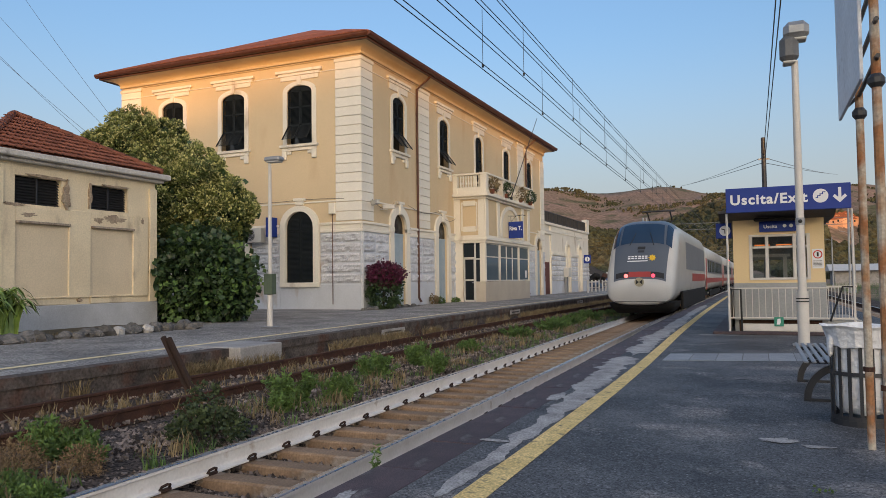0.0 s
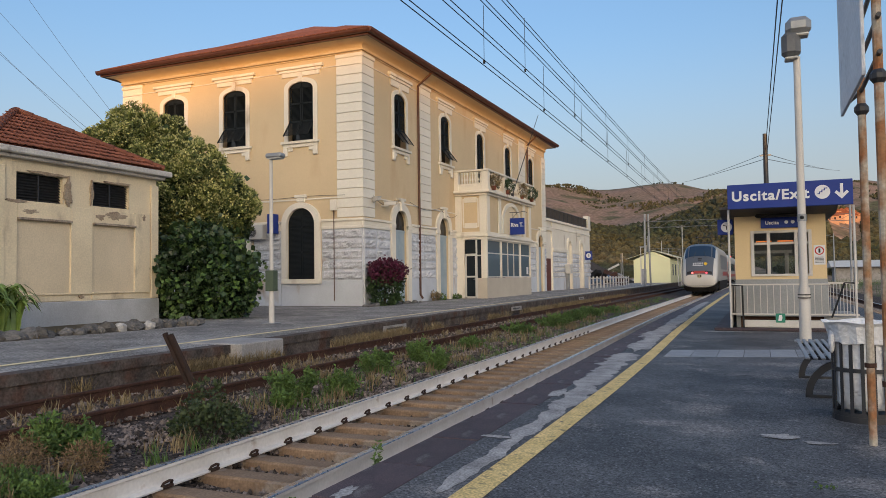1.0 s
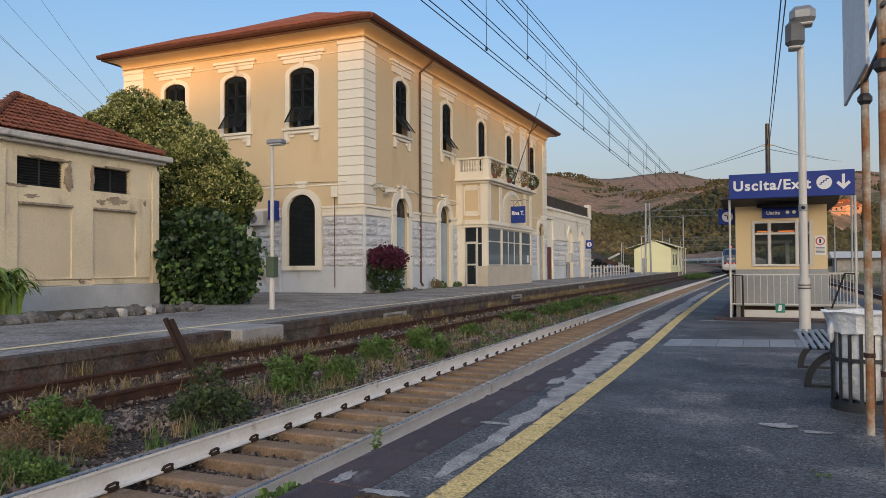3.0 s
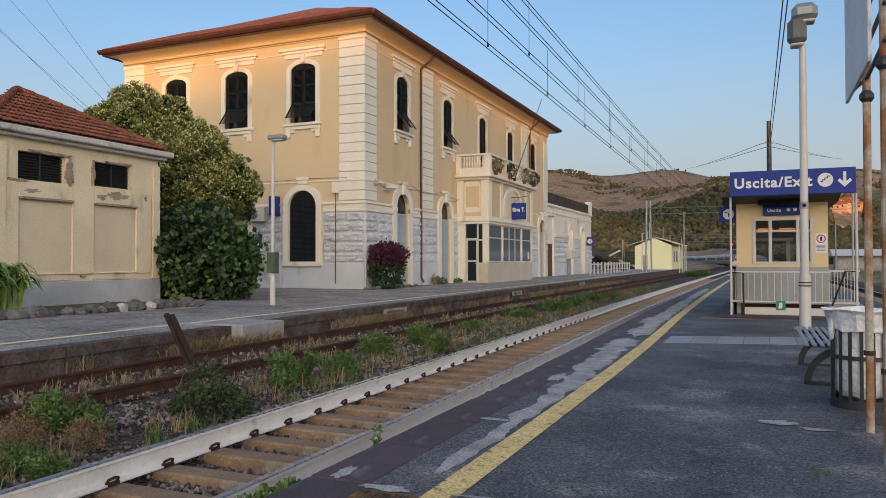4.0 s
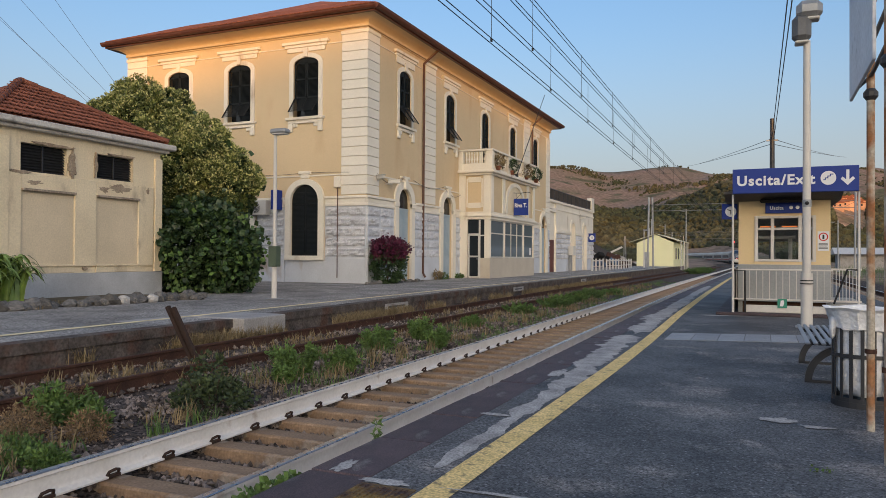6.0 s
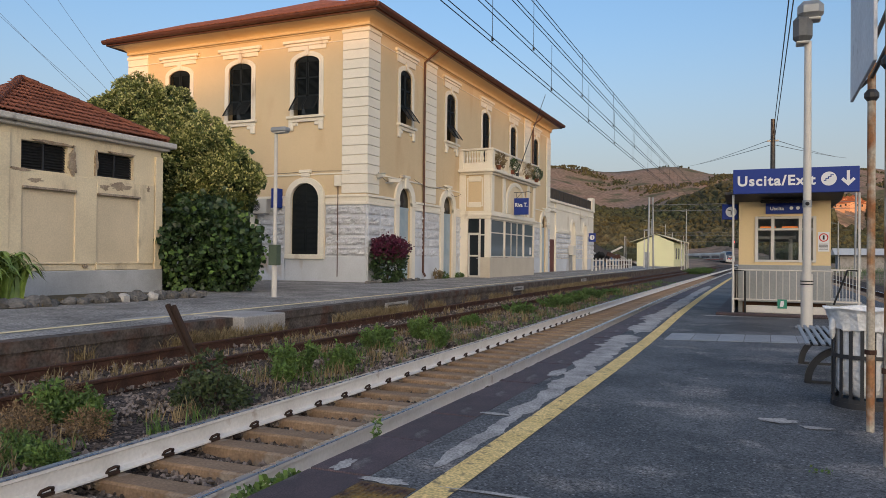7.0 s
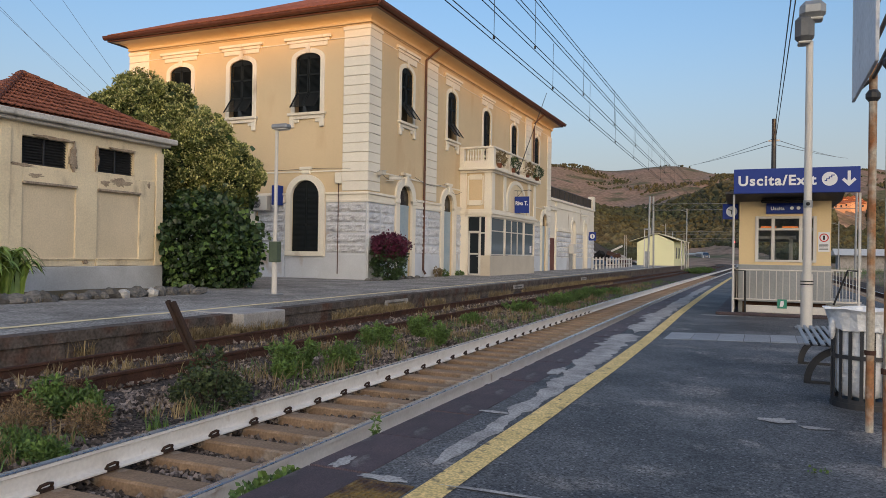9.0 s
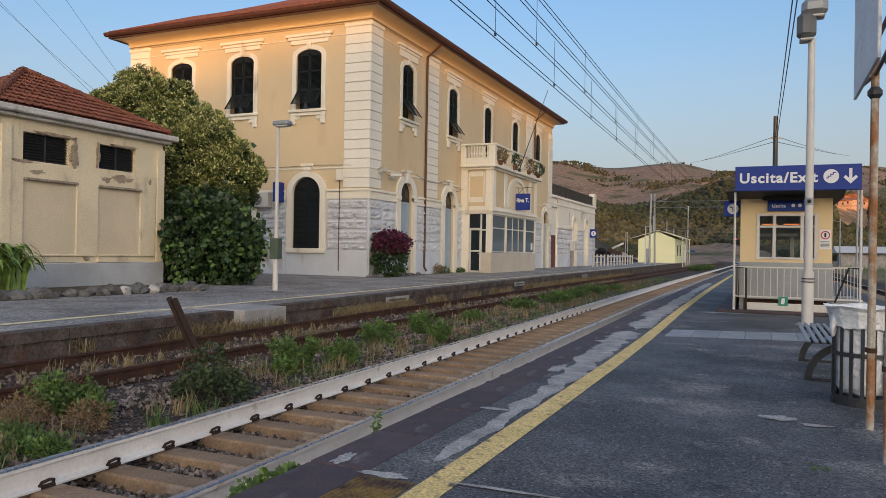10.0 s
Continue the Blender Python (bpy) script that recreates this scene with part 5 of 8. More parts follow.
def cctv(x, y, z, yaw):
    t = thing("security_camera", "white security camera on a wall arm", "security camera", "station cameras", at=pose(x, y, z, 0, 0, yaw))
    part("arm", Geo().tube([(0, 0, 0), (0.35, 0, 0), (0.4, 0, 0.05)], 0.03, 6), AIRCON, t)
    part("housing", Geo().box(0.15, 0.75, -0.09, 0.09, 0.03, 0.2, 0.02), AIRCON, t)
    part("visor", Geo().box(0.12, 0.82, -0.11, 0.11, 0.2, 0.225, 0.008), AIRCON, t)


cctv(XF, 31.3, 5.0, -35)
cctv(XF, 32.2, 4.9, 25)
cctv(XF, 55.4, 4.6, 0)
cctv(XF, 74, 5.3, 0)
fl = thing("flagpole", "slanting dark flagpole on the balcony", "flagpole", at=(BX + 0.2, 46.4, 6.7))
part("pole", Geo().tube([(0, 0, 0), (0.9, 3.4, 5.9)], 0.035, 8, r1=0.02), DARKMETAL, fl)
part("socket", Geo().box(-0.15, 0.1, -0.06, 0.06, -0.1, 0.12, 0.01), DARKMETAL, fl)
fd = thing("folded_sign", "blue folded information sign bracket on the wall", "sign", at=(-21.95, YF - 0.08, 3.6))
part("panel", Geo().box(-0.16, 0.16, -0.5, 0.0, 0.0, 0.95, 0.01), SIGNBLUE, fd)
ph = thing("payphone", "grey wall payphone with hood", "payphone", at=(XF + 0.1, 69.3, FAR_Z + 0.9))
part("hood", Geo().box(0, 0.5, -0.5, 0.5, 0.6, 1.5, 0.04), AIRCON, ph)
part("pedestal", Geo().box(0, 0.25, -0.2, 0.2, -0.9, 0.6, 0.02), GREYMETAL, ph)
psg = thing("platform_number_sign", "small blue platform number sign with white disc", "sign", at=(XF + 0.1, 77.6, 3.4))
part("panel", Geo().box(0, 0.75, -0.05, 0.0, -0.4, 0.5, 0.01), SIGNBLUE, psg)
part("disc", Geo().tube([(0.37, -0.06, 0.05), (0.37, -0.045, 0.05)], 0.26, 20), SIGNWHITE, psg)
text("numeral", "1", 0.42, pose(0.29, -0.065, -0.1, 90, 0, 0), SIGNBLUE, psg)
g = thing("wall_cables", "black cables strung along the wall", "cable")
for z, sag, y0, y1 in ((5.3, 0.35, 31.2, 33.5), (5.35, 0.25, 35.2, 39.2), (5.2, 0.3, 39.5, 42.0)):
    part("cable", Geo().tube([(XF + 0.12, y0 + (y1 - y0) * k / 10, z - sag * math.sin(math.pi * k / 10)) for k in range(11)], 0.013, 5), CABLE, g)
part("cable", Geo().tube([(-30 + 1.2 * k, YF - 0.07, 5.34 + 0.03 * math.sin(k * 1.7)) for k in range(11)], 0.011, 5), CABLE, g)


# ---------- small service hut ----------
HX, HY0, HY1, HB = -18.5, 13.0, 18.88, FAR_Z
hut = thing("service_hut", "weathered beige rendered hut with louvred vents and red tile roof", "hut")
HOLES = [(14.55, 3.60, 4.36, 0.73), (17.02, 3.64, 4.36, 0.70)]
PANELS = [(13.86, 15.48, 1.0, 3.06), (16.32, 17.88, 1.0, 3.06)]
cols = sorted([(c - h, c + h, z0) for c, z0, z1, h in HOLES])
part("front_wall", Geo().prism(rect(HY0, HY1, 4.38, 4.72), HX - 0.35, 0.35, "x"), HUTWALL, hut)
c0 = HY0
for a, b, z in cols:
    part("front_wall", Geo().prism(rect(c0, a, HB - 0.2, 4.38), HX - 0.35, 0.35, "x"), HUTWALL, hut)
    part("front_wall", Geo().prism(rect(a, b, HB - 0.2, z), HX - 0.35, 0.35, "x"), HUTWALL, hut)
    c0 = b
part("front_wall", Geo().prism(rect(c0, HY1, HB - 0.2, 4.38), HX - 0.35, 0.35, "x"), HUTWALL, hut)
part("end_wall", Geo().box(HX - 5.5, HX - 0.35, HY1 - 0.3, HY1, HB - 0.2, 4.72), HUTWALL, hut)
part("back_wall", Geo().box(HX - 5.5, HX - 5.2, HY0, HY1 - 0.3, HB - 0.2, 4.72), HUTWALL, hut)
part("end_wall", Geo().box(HX - 5.2, HX - 0.35, HY0, HY0 + 0.3, HB - 0.2, 4.72), HUTWALL, hut)
HUTLEDGE = mat("dirty_ledge", (0.22, 0.17, 0.13), (0.45, 0.38, 0.30), 0.92, scale=4, fine=25, bump=0.4, contrast=0.5)


def strip_box(name, material, label, *q):
    part(name, Geo().box(HX, HX + q[0], *q[1:], 0.012), material, hut, label)


for a, b in ((15.52, 16.28), (17.92, 18.55), (13.2, 13.82)):
    strip_box("pilaster", HUTWALL, "", 0.055, a, b, 0.98, 3.55)
for a, b in ((13.82, 15.52), (16.28, 17.92)):
    strip_box("cross_rail", HUTWALL, "", 0.055, a, b, 3.08, 3.52)
    strip_box("cross_rail", HUTWALL, "", 0.055, a, b, 0.8, 0.98)
    strip_box("ledge", HUTLEDGE, "chipped dirty cement ledge", 0.13, a, b, 3.06, 3.13)
    strip_box("sill", HUTWALL, "", 0.09, a, b, 0.98, 1.03)
strip_box("corner_pilaster", HUTWALL, "", 0.075, 18.6, HY1 + 0.03, 0.8, 4.5)
strip_box("corner_pilaster", HUTWALL, "", 0.075, 13.15, 13.45, 0.8, 4.5)
PANEL = mat("darker_panel_render", (0.73, 0.61, 0.44), (0.63, 0.53, 0.38), 0.92, scale=0.9, fine=22, bump=0.12, contrast=0.2, stain=(0.50, 0.40, 0.28), stain_scale=1.2, stain_at=0.6, streak=0.4)
for a, b in ((13.82, 15.52), (16.28, 17.92)):
    strip_box("sunk_panel", PANEL, "darker sunk panel", 0.006, a, b, 1.03, 3.06)
part("dado", Geo().box(HX, HX + 0.09, HY0, HY1 + 0.05, HB - 0.2, 0.79, 0.015), HUTPLINTH, hut, "grey cement dado")
g = Geo()
g.box(HX - 5.7, HX + 0.2, HY0 - 0.2, HY1 + 0.22, 4.72, 4.82, 0.02)
g.box(HX - 5.8, HX + 0.36, HY0 - 0.35, HY1 + 0.38, 4.82, 5.0, 0.03)
part("cornice", g, mat("chipped_white_cornice", (0.62, 0.59, 0.55), (0.50, 0.47, 0.43), 0.85, scale=1.2, fine=25, bump=0.2, contrast=0.3, stain=(0.20, 0.18, 0.16), stain_scale=1.6, stain_at=0.62), hut, "chipped white cornice")
for c, z0, z1, h in HOLES:
    v = part("vent", Geo().box(HX - 0.26, HX - 0.22, c - h, c + h, z0 - 0.02, z1 + 0.02), BLACK, hut, "dark louvred vent")
    for k in range(9):
        z = z0 + 0.03 + k * (z1 - z0 - 0.04) / 9
        part("slat", Geo().add([(HX - 0.20, c - h, z + 0.08), (HX - 0.10, c - h, z), (HX - 0.10, c + h, z), (HX - 0.20, c + h, z + 0.08), (HX - 0.20, c - h, z + 0.07), (HX - 0.11, c - h, z - 0.01), (HX - 0.11, c + h, z - 0.01), (HX - 0.20, c + h, z + 0.07)],
                              [(0, 1, 2, 3), (7, 6, 5, 4), (0, 4, 5, 1), (1, 5, 6, 2), (2, 6, 7, 3), (3, 7, 4, 0)]), DARKMETAL, v)
    part("mullion", Geo().box(HX - 0.12, HX - 0.08, c - 0.02, c + 0.02, z0, z1), DARKMETAL, v)
BARE = mat("bare_mortar", (0.30, 0.225, 0.16), (0.44, 0.35, 0.26), 0.95, scale=5, fine=25, bump=0.6, contrast=0.6)
# places where the render has come off
def chip(a, z, ra, rz, seed):
    pts = []
    for k in range(40):
        t = 2 * math.pi * k / 40
        c, d = math.cos(t), math.sin(t)
        q = 0.95 + 0.65 * noise.noise((c * 1.6 + seed, d * 1.6, seed)) + 0.40 * noise.noise((c * 4 + seed, d * 4, seed)) + 0.22 * noise.noise((c * 11 + seed, d * 11, seed))
        pts.append((a + ra * q * c, z + rz * q * d))
    part("bare_patch", Geo().prism(pts, HX + 0.0035, 0.056, "x"), BARE, hut, "bare brown patch where render fell off")
for q in ((15.42, 3.90, 0.13, 0.34, 1), (13.75, 3.56, 0.3, 0.05, 8), (14.9, 4.41, 0.6, 0.05, 9), (16.25, 4.0, 0.06, 0.3, 10), (17.1, 3.40, 0.42, 0.13, 2), (17.3, 4.41, 0.5, 0.04, 11), (18.74, 4.2, 0.07, 0.12, 12), (18.75, 2.2, 0.06, 0.3, 13), (16.55, 3.32, 0.2, 0.08, 3), (14.2, 3.3, 0.25, 0.05, 5), (18.3, 3.4, 0.06, 0.09, 6), (15.9, 0.92, 0.1, 0.05, 7)):
    chip(*q)

# hut roof: hipped, single interlocking tiles on the seen slope
RZ0, RZ1 = 5.02, 6.66
hx0, hx1, hy0, hy1 = HX - 5.75, HX + 0.30, 12.74, HY1 + 0.04
run = (hx1 - hx0) / 2
xm2 = (hx0 + hx1) / 2
g = Geo().add([(hx0, hy0, RZ0), (hx1, hy0, RZ0), (hx1, hy1, RZ0), (hx0, hy1, RZ0), (xm2, min(hy0 + run, (hy0 + hy1) / 2), RZ1), (xm2, max(hy1 - run, (hy0 + hy1) / 2 + 0.01), RZ1)],
              [(0, 1, 4), (1, 2, 5, 4), (2, 3, 5), (3, 0, 4, 5), (3, 2, 1, 0)])
hut_roof = part("roof", g, ROOFTILE, hut, "red clay tile hipped roof")
tg = Geo()
TW, TL = 0.245, 0.38
cs = [(-0.125, 0.0), (-0.10, 0.026), (-0.07, 0.032), (-0.045, 0.022), (-0.02, 0.003), (0.02, 0.003), (0.04, 0.014), (0.07, 0.014), (0.09, 0.003), (0.125, 0.003)]
for y, lift in ((0.0, 0.052), (TL, 0.0)):
    tg.v += [(a, y, b + lift) for a, b in cs] + [(a, y, b + lift - 0.03) for a, b in cs]
m = len(cs)
for k in range(m - 1):
    tg.f += [(k, k + 1, 2 * m + k + 1, 2 * m + k), (k, m + k, m + k + 1, k + 1)]
tile_mesh = tg.mesh("tile", ROOFTILE, True)
sl = math.atan2(RZ1 - RZ0, run)
plen = run / math.cos(sl)
rows = int(plen / (TL * 0.93))
for r in range(rows):
    d = r * TL * 0.93
    px, pz = hx1 - d * math.cos(sl), RZ0 + d * math.sin(sl)
    inset = d * math.cos(sl)
    y = hy0 + inset + 0.02
    while y < hy1 - inset - 0.1:
        o = part("tile", tile_mesh, ROOFTILE, hut_roof)
        o.matrix_local = Matrix.Translation((px + 0.02, y + 0.15, pz + 0.012)) @ Euler((0, 0, radians(90))).to_matrix().to_4x4() @ Euler((sl + random.uniform(-0.02, 0.02), random.uniform(-0.015, 0.015), random.uniform(-0.02, 0.02))).to_matrix().to_4x4()
        y += TW
tg2 = Geo()
for a, b in (((hx1, hy1, RZ0 + 0.05), (xm2, hy1 - run, RZ1 + 0.06)), ((xm2, hy1 - run, RZ1 + 0.06), (xm2, hy0 + run, RZ1 + 0.06)), ((hx1, hy0, RZ0 + 0.05), (xm2, hy0 + run, RZ1 + 0.06))):
    a, b = Vector(a), Vector(b)
    n = max(2, int((b - a).length / 0.4))
    for i in range(n):
        tg2.tube([a + (b - a) * (i / n), a + (b - a) * ((i + 1.08) / n)], 0.12, 8, r1=0.095)
part("ridge_tiles", tg2, ROOFTILE, hut_roof, "half-round ridge tiles")


# ---------- the departing train ----------
SPEED, TAIL_S = 33.4, 31.4
STATIONS = [  # distance from the tail, bottom, top, half width
    (0.0, 0.66, 1.46, 1.08), (0.05, 0.58, 1.60, 1.25), (0.14, 0.54, 1.78, 1.33), (0.30, 0.52, 2.08, 1.38), (0.6, 0.52, 2.55, 1.41), (1.05, 0.52, 3.05, 1.43), (1.5, 0.52, 3.52, 1.44),
    (1.9, 0.52, 3.86, 1.44), (2.2, 0.52, 4.05, 1.44), (2.6, 0.52, 4.16, 1.44), (3.2, 0.52, 4.22, 1.44), (4.0, 0.52, 4.25, 1.44), (19.6, 0.52, 4.25, 1.44), (19.9, 0.56, 4.2, 1.40)]


def power(y):
    return float(np.interp(y, (0.3, 3.6), (3.1, 3.9)))


def section(y):
    t = list(zip(*STATIONS))
    return tuple(float(np.interp(y, t[0], t[k])) for k in (1, 2, 3))


def shell(x, y, lift=0.012):
    z0, z1, w = section(y)
    b = (z1 - z0) / 2
    return (z0 + z1) / 2 + b * max(0.0, 1 - abs(x / w) ** power(y)) ** (1 / power(y)) + lift


def loft(stations, n=36):
    g = Geo()
    for y, z0, z1, w in stations:
        b, pw_ = (z1 - z0) / 2, power(y) if y < 5 and len(stations) > 6 else 4.2
        for k in range(n):
            a = 2 * math.pi * k / n
            ca, sn = math.cos(a), math.sin(a)
            g.v.append((w * math.copysign(abs(ca) ** (2 / pw_), ca), y, (z0 + z1) / 2 + b * math.copysign(abs(sn) ** (2 / pw_), sn)))
    m = len(stations)
    g.f = [(i * n + k, i * n + (k + 1) % n, (i + 1) * n + (k + 1) % n, (i + 1) * n + k) for i in range(m - 1) for k in range(n)]
    g.f += [tuple(range(n)), tuple((m - 1) * n + k for k in range(n))]
    return g


def patch(x0, x1, y0, y1, nx=10, ny=8, taper=0.0, lift=0.012):
    """A skin laid on the sloping nose."""
    g = Geo()
    for j in range(ny + 1):
        y = y0 + (y1 - y0) * j / ny
        k = 1 - taper * (1 - j / ny)
        for i in range(nx + 1):
            x = (x0 + (x1 - x0) * i / nx) * k
            g.v.append((x, y, shell(x, y, lift)))
    n = nx + 1
    g.f = [(j * n + i, j * n + i + 1, (j + 1) * n + i + 1, (j + 1) * n + i) for j in range(ny) for i in range(nx)]
    return g


def bogie(parent, y):
    g = Geo()
    for dy in (-1.3, 1.3):
        for x in (-0.75, 0.75):
            g.tube([(x - 0.07, y + dy, 0.46), (x + 0.07, y + dy, 0.46)], 0.46, 16)
    g.box(-1.15, -1.0, y - 1.9, y + 1.9, 0.4, 0.65, 0.03).box(1.0, 1.15, y - 1.9, y + 1.9, 0.4, 0.65, 0.03)
    return part("bogie", g, TRAINDARK, parent, "grimy bogie with steel wheels")


def power_car():
    t = thing("power_car", "pale grey intercity power car with slate-grey nose and lit tail lamps", "locomotive", "train")
    b = part("body", loft(STATIONS), TRAINWHITE, t, "pale grey rounded body", True)
    part("nose_panel", patch(-1.27, 1.27, 0.05, 3.3, 20, 30, 0.17, 0.03), TRAINGREY, b, "slate-grey nose panel", True)
    part("windscreen", patch(-0.86, 0.86, 1.12, 2.12, 10, 8, -0.06, 0.05), TRAINGLASS, b, "dark raked windscreen", True)
    for e in (-1, 1):
        g = Geo()
        for j in range(5):
            y = 1.15 + 1.15 * j / 4
            for i in range(5):
                x = e * (0.98 + 0.24 * i / 4)
                g.v.append((x, y, shell(x, y, 0.05)))
        g.f = [(j * 5 + i, j * 5 + i + 1, (j + 1) * 5 + i + 1, (j + 1) * 5 + i) for j in range(4) for i in range(4)]
        part("side_window", g, TRAINGLASS, b, "", True)
        part("lamp_panel", patch(min(e * 0.45, e * 0.98), max(e * 0.45, e * 0.98), 0.085, 0.2, 4, 3, 0, 0.042), BLACK, b)
        q = shell(e * 0.55, 0.12, 0.05)
        part("tail_lamp", Geo().ball((e * 0.55, 0.09, q - 0.02), 0.085, 10, (1, 0.5, 1)), TAILWHITE if e < 0 else TAILLIGHT, b, "glowing red tail lamp")
        g = Geo().tube([(e * 0.5, 1.02, shell(e * 0.5, 1.02, 0.06)), (e * 0.3, 1.55, shell(e * 0.3, 1.55, 0.06))], 0.016, 5)
        part("wiper", g, BLACK, b)
        part("stripe", Geo().box(e * 1.445 - 0.006, e * 1.445 + 0.006, 9.0, 19.4, 1.47, 1.87), TRAINRED, b, "red stripe")
        part("window_band", Geo().box(e * 1.442 - 0.006, e * 1.442 + 0.006, 5.4, 18.8, 2.05, 3.35), TRAINSIDE, b, "grey grille band")
        part("skirt", Geo().box(e * 1.39 - 0.06, e * 1.39 + 0.06, 3.3, 19.0, 0.24, 1.05, 0.03), TRAINDARK, b)
    part("nose_vent", patch(-0.16, 0.16, 0.86, 0.97, 2, 2, 0, 0.045), BLACK, b, "small dark grille")
    part("nose_vent", patch(-0.13, 0.13, 0.74, 0.82, 2, 2, 0, 0.045), DARKMETAL, b, "small dark grille")
    part("red_band", patch(-0.45, 0.45, 0.085, 0.2, 8, 3, 0, 0.04), TRAINRED, b, "red band between the lamps", True)
    g = Geo()
    for z, w, y0 in ((0.64, 1.36, 0.14), (0.50, 1.33, 0.18), (0.36, 1.26, 0.30), (0.20, 1.12, 0.50)):
        half = [(w, 3.4), (w, y0 + 0.75), (w * 0.985, y0 + 0.45), (w * 0.93, y0 + 0.20), (w * 0.80, y0 + 0.06), (w * 0.45, y0)]
        g.v += [(x, y, z) for x, y in half] + [(-x, y, z) for x, y in half[::-1]]
    g.f = [(r * 12 + k, r * 12 + (k + 1) % 12, (r + 1) * 12 + (k + 1) % 12, (r + 1) * 12 + k) for r in range(3) for k in range(12)] + [tuple(range(36, 48)), tuple(range(11, -1, -1))]
    part("valance", g, TRAINDARK, b, "black tapering underrun valance", True)
    part("nose_seam", Geo().box(-1.02, 1.02, -0.012, 0.05, 0.675, 0.70, 0.008), BLACK, b)
    e = Geo().tube([(0, -0.05, 1.5), (0, 0.03, 1.5)], 0.19, 18)
    em = part("emblem", e, mat("emblem_cream", (0.45, 0.40, 0.28), bump=0), b, "round cream and black emblem")
    g = Geo()
    for s in (-1, 1):
        g.prism([(0, 1.5), (s * 0.13, 1.6), (s * 0.13, 1.4)], -0.062, 0.02, "y")
    part("emblem_mark", g, BLACK, em)
    g = Geo()                # wordmark as a slanted white bar, sun mark as a yellow star
    for k, (a, w) in enumerate(((-0.52, 0.1), (-0.38, 0.11), (-0.24, 0.1), (-0.1, 0.12), (0.05, 0.1), (0.18, 0.1))):
        for dy in range(2):
            y = 0.52 + 0.055 * dy
            g.add([(a + dx, y + q, shell(a + dx, y + q, 0.046)) for dx, q in ((0, 0), (w, 0), (w, 0.035), (0, 0.035))], [(0, 1, 2, 3)])
    g.add([(a, y, shell(a, y, 0.046)) for a, y in ((-0.55, 0.455), (0.3, 0.455), (0.3, 0.48), (-0.55, 0.48))], [(0, 1, 2, 3)])
    part("wordmark", g, SIGNWHITE, b, "white slanted lettering bars")
    g = Geo()
    c, pts = (0.48, 0.55), []
    for k in range(16):
        r = (0.17 if k % 2 == 0 else 0.10)
        a = 2 * math.pi * k / 16
        x, y = c[0] + r * math.cos(a), c[1] + 0.62 * r * math.sin(a)
        pts.append((x, y, shell(x, y, 0.054)))
    g.add([(c[0], c[1], shell(*c, 0.054))] + pts, [(0, k + 1, (k + 1) % 16 + 1) for k in range(16)])
    part("sun_mark", g, mat("sun_yellow", (0.75, 0.48, 0.05), bump=0), b, "yellow sun mark")
    g = Geo()
    for dx in (-0.62, 0.62):
        g.tube([(dx, 7.2, 4.2), (dx * 0.9, 8.4, 4.62), (dx * 0.9, 7.3, 5.02)], 0.035, 5)
    g.tube([(-0.8, 7.3, 5.04), (0.8, 7.3, 5.04)], 0.045, 5).tube([(-0.62, 8.3, 4.6), (0.62, 8.3, 4.6)], 0.035, 5).box(-0.7, 0.7, 6.8, 8.9, 4.2, 4.36, 0.03)
    part("pantograph", g, DARKMETAL, t, "raised pantograph")
    g = Geo()
    for y in (9.6, 11.8, 14.0, 16.2):
        g.box(-0.6, 0.6, y, y + 1.6, 4.2, 4.38, 0.05)
    part("roof_gear", g, TRAINWHITE, t)
    bogie(t, 4.2)
    bogie(t, 15.6)
    return t


def coach():
    t = thing("passenger_coach", "pale grey intercity coach with dark window band and red stripe", "railway coach", "train")
    L = 26.1
    st = [(0.0, 0.75, 3.95, 1.36), (0.1, 0.70, 4.02, 1.41), (L - 0.1, 0.70, 4.02, 1.41), (L, 0.75, 3.95, 1.36)]
    b = part("body", loft(st), TRAINWHITE, t, "pale grey coach body", True)
    for e in (-1, 1):
        part("window_band", Geo().box(e * 1.41 - 0.005, e * 1.41 + 0.005, 2.4, L - 2.4, 1.95, 2.95), TRAINGREY, b, "slate-grey window band")
        for k in range(10):
            y = 3.0 + k * 2.05
            part("window", Geo().box(e * 1.417 - 0.005, e * 1.417 + 0.005, y, y + 1.35, 2.05, 2.85), TRAINGLASS, b)
        part("stripe", Geo().box(e * 1.412 - 0.005, e * 1.412 + 0.005, 0.3, L - 0.3, 1.30, 1.62), TRAINRED, b, "red stripe")
        for y in (0.6, L - 1.5):
            part("door", Geo().box(e * 1.413 - 0.006, e * 1.413 + 0.006, y, y + 0.9, 0.85, 2.95), TRAINGREY if e < 0 else TRAINRED, b)
        part("skirt", Geo().box(e * 1.3 - 0.03, e * 1.3 + 0.03, 5.5, L - 5.5, 0.3, 0.72, 0.02), TRAINDARK, b)
    part("gangway", Geo().box(-0.6, 0.6, -0.2, L + 0.2, 0.9, 3.2, 0.05), BLACK, t)
    bogie(t, 3.6)
    bogie(t, L - 3.6)
    return t


loco = power_car()
TRAIN = [(loco, 0.0, 20.0)]
first = coach()
TRAIN.append((first, 20.4, 26.1))
for k in range(1, 9):
    TRAIN.append((copy_thing(first, Matrix.Identity(4)), 20.4 + 26.6 * k, 26.1))


def car_pose(s, length):
    a, _ = along(s, -4.25)
    b, _ = along(s + length, -4.25)
    d = b - a
    return pose(a.x, a.y, RAIL_Z, 0, 0, math.degrees(math.atan2(-d.x, d.y)))


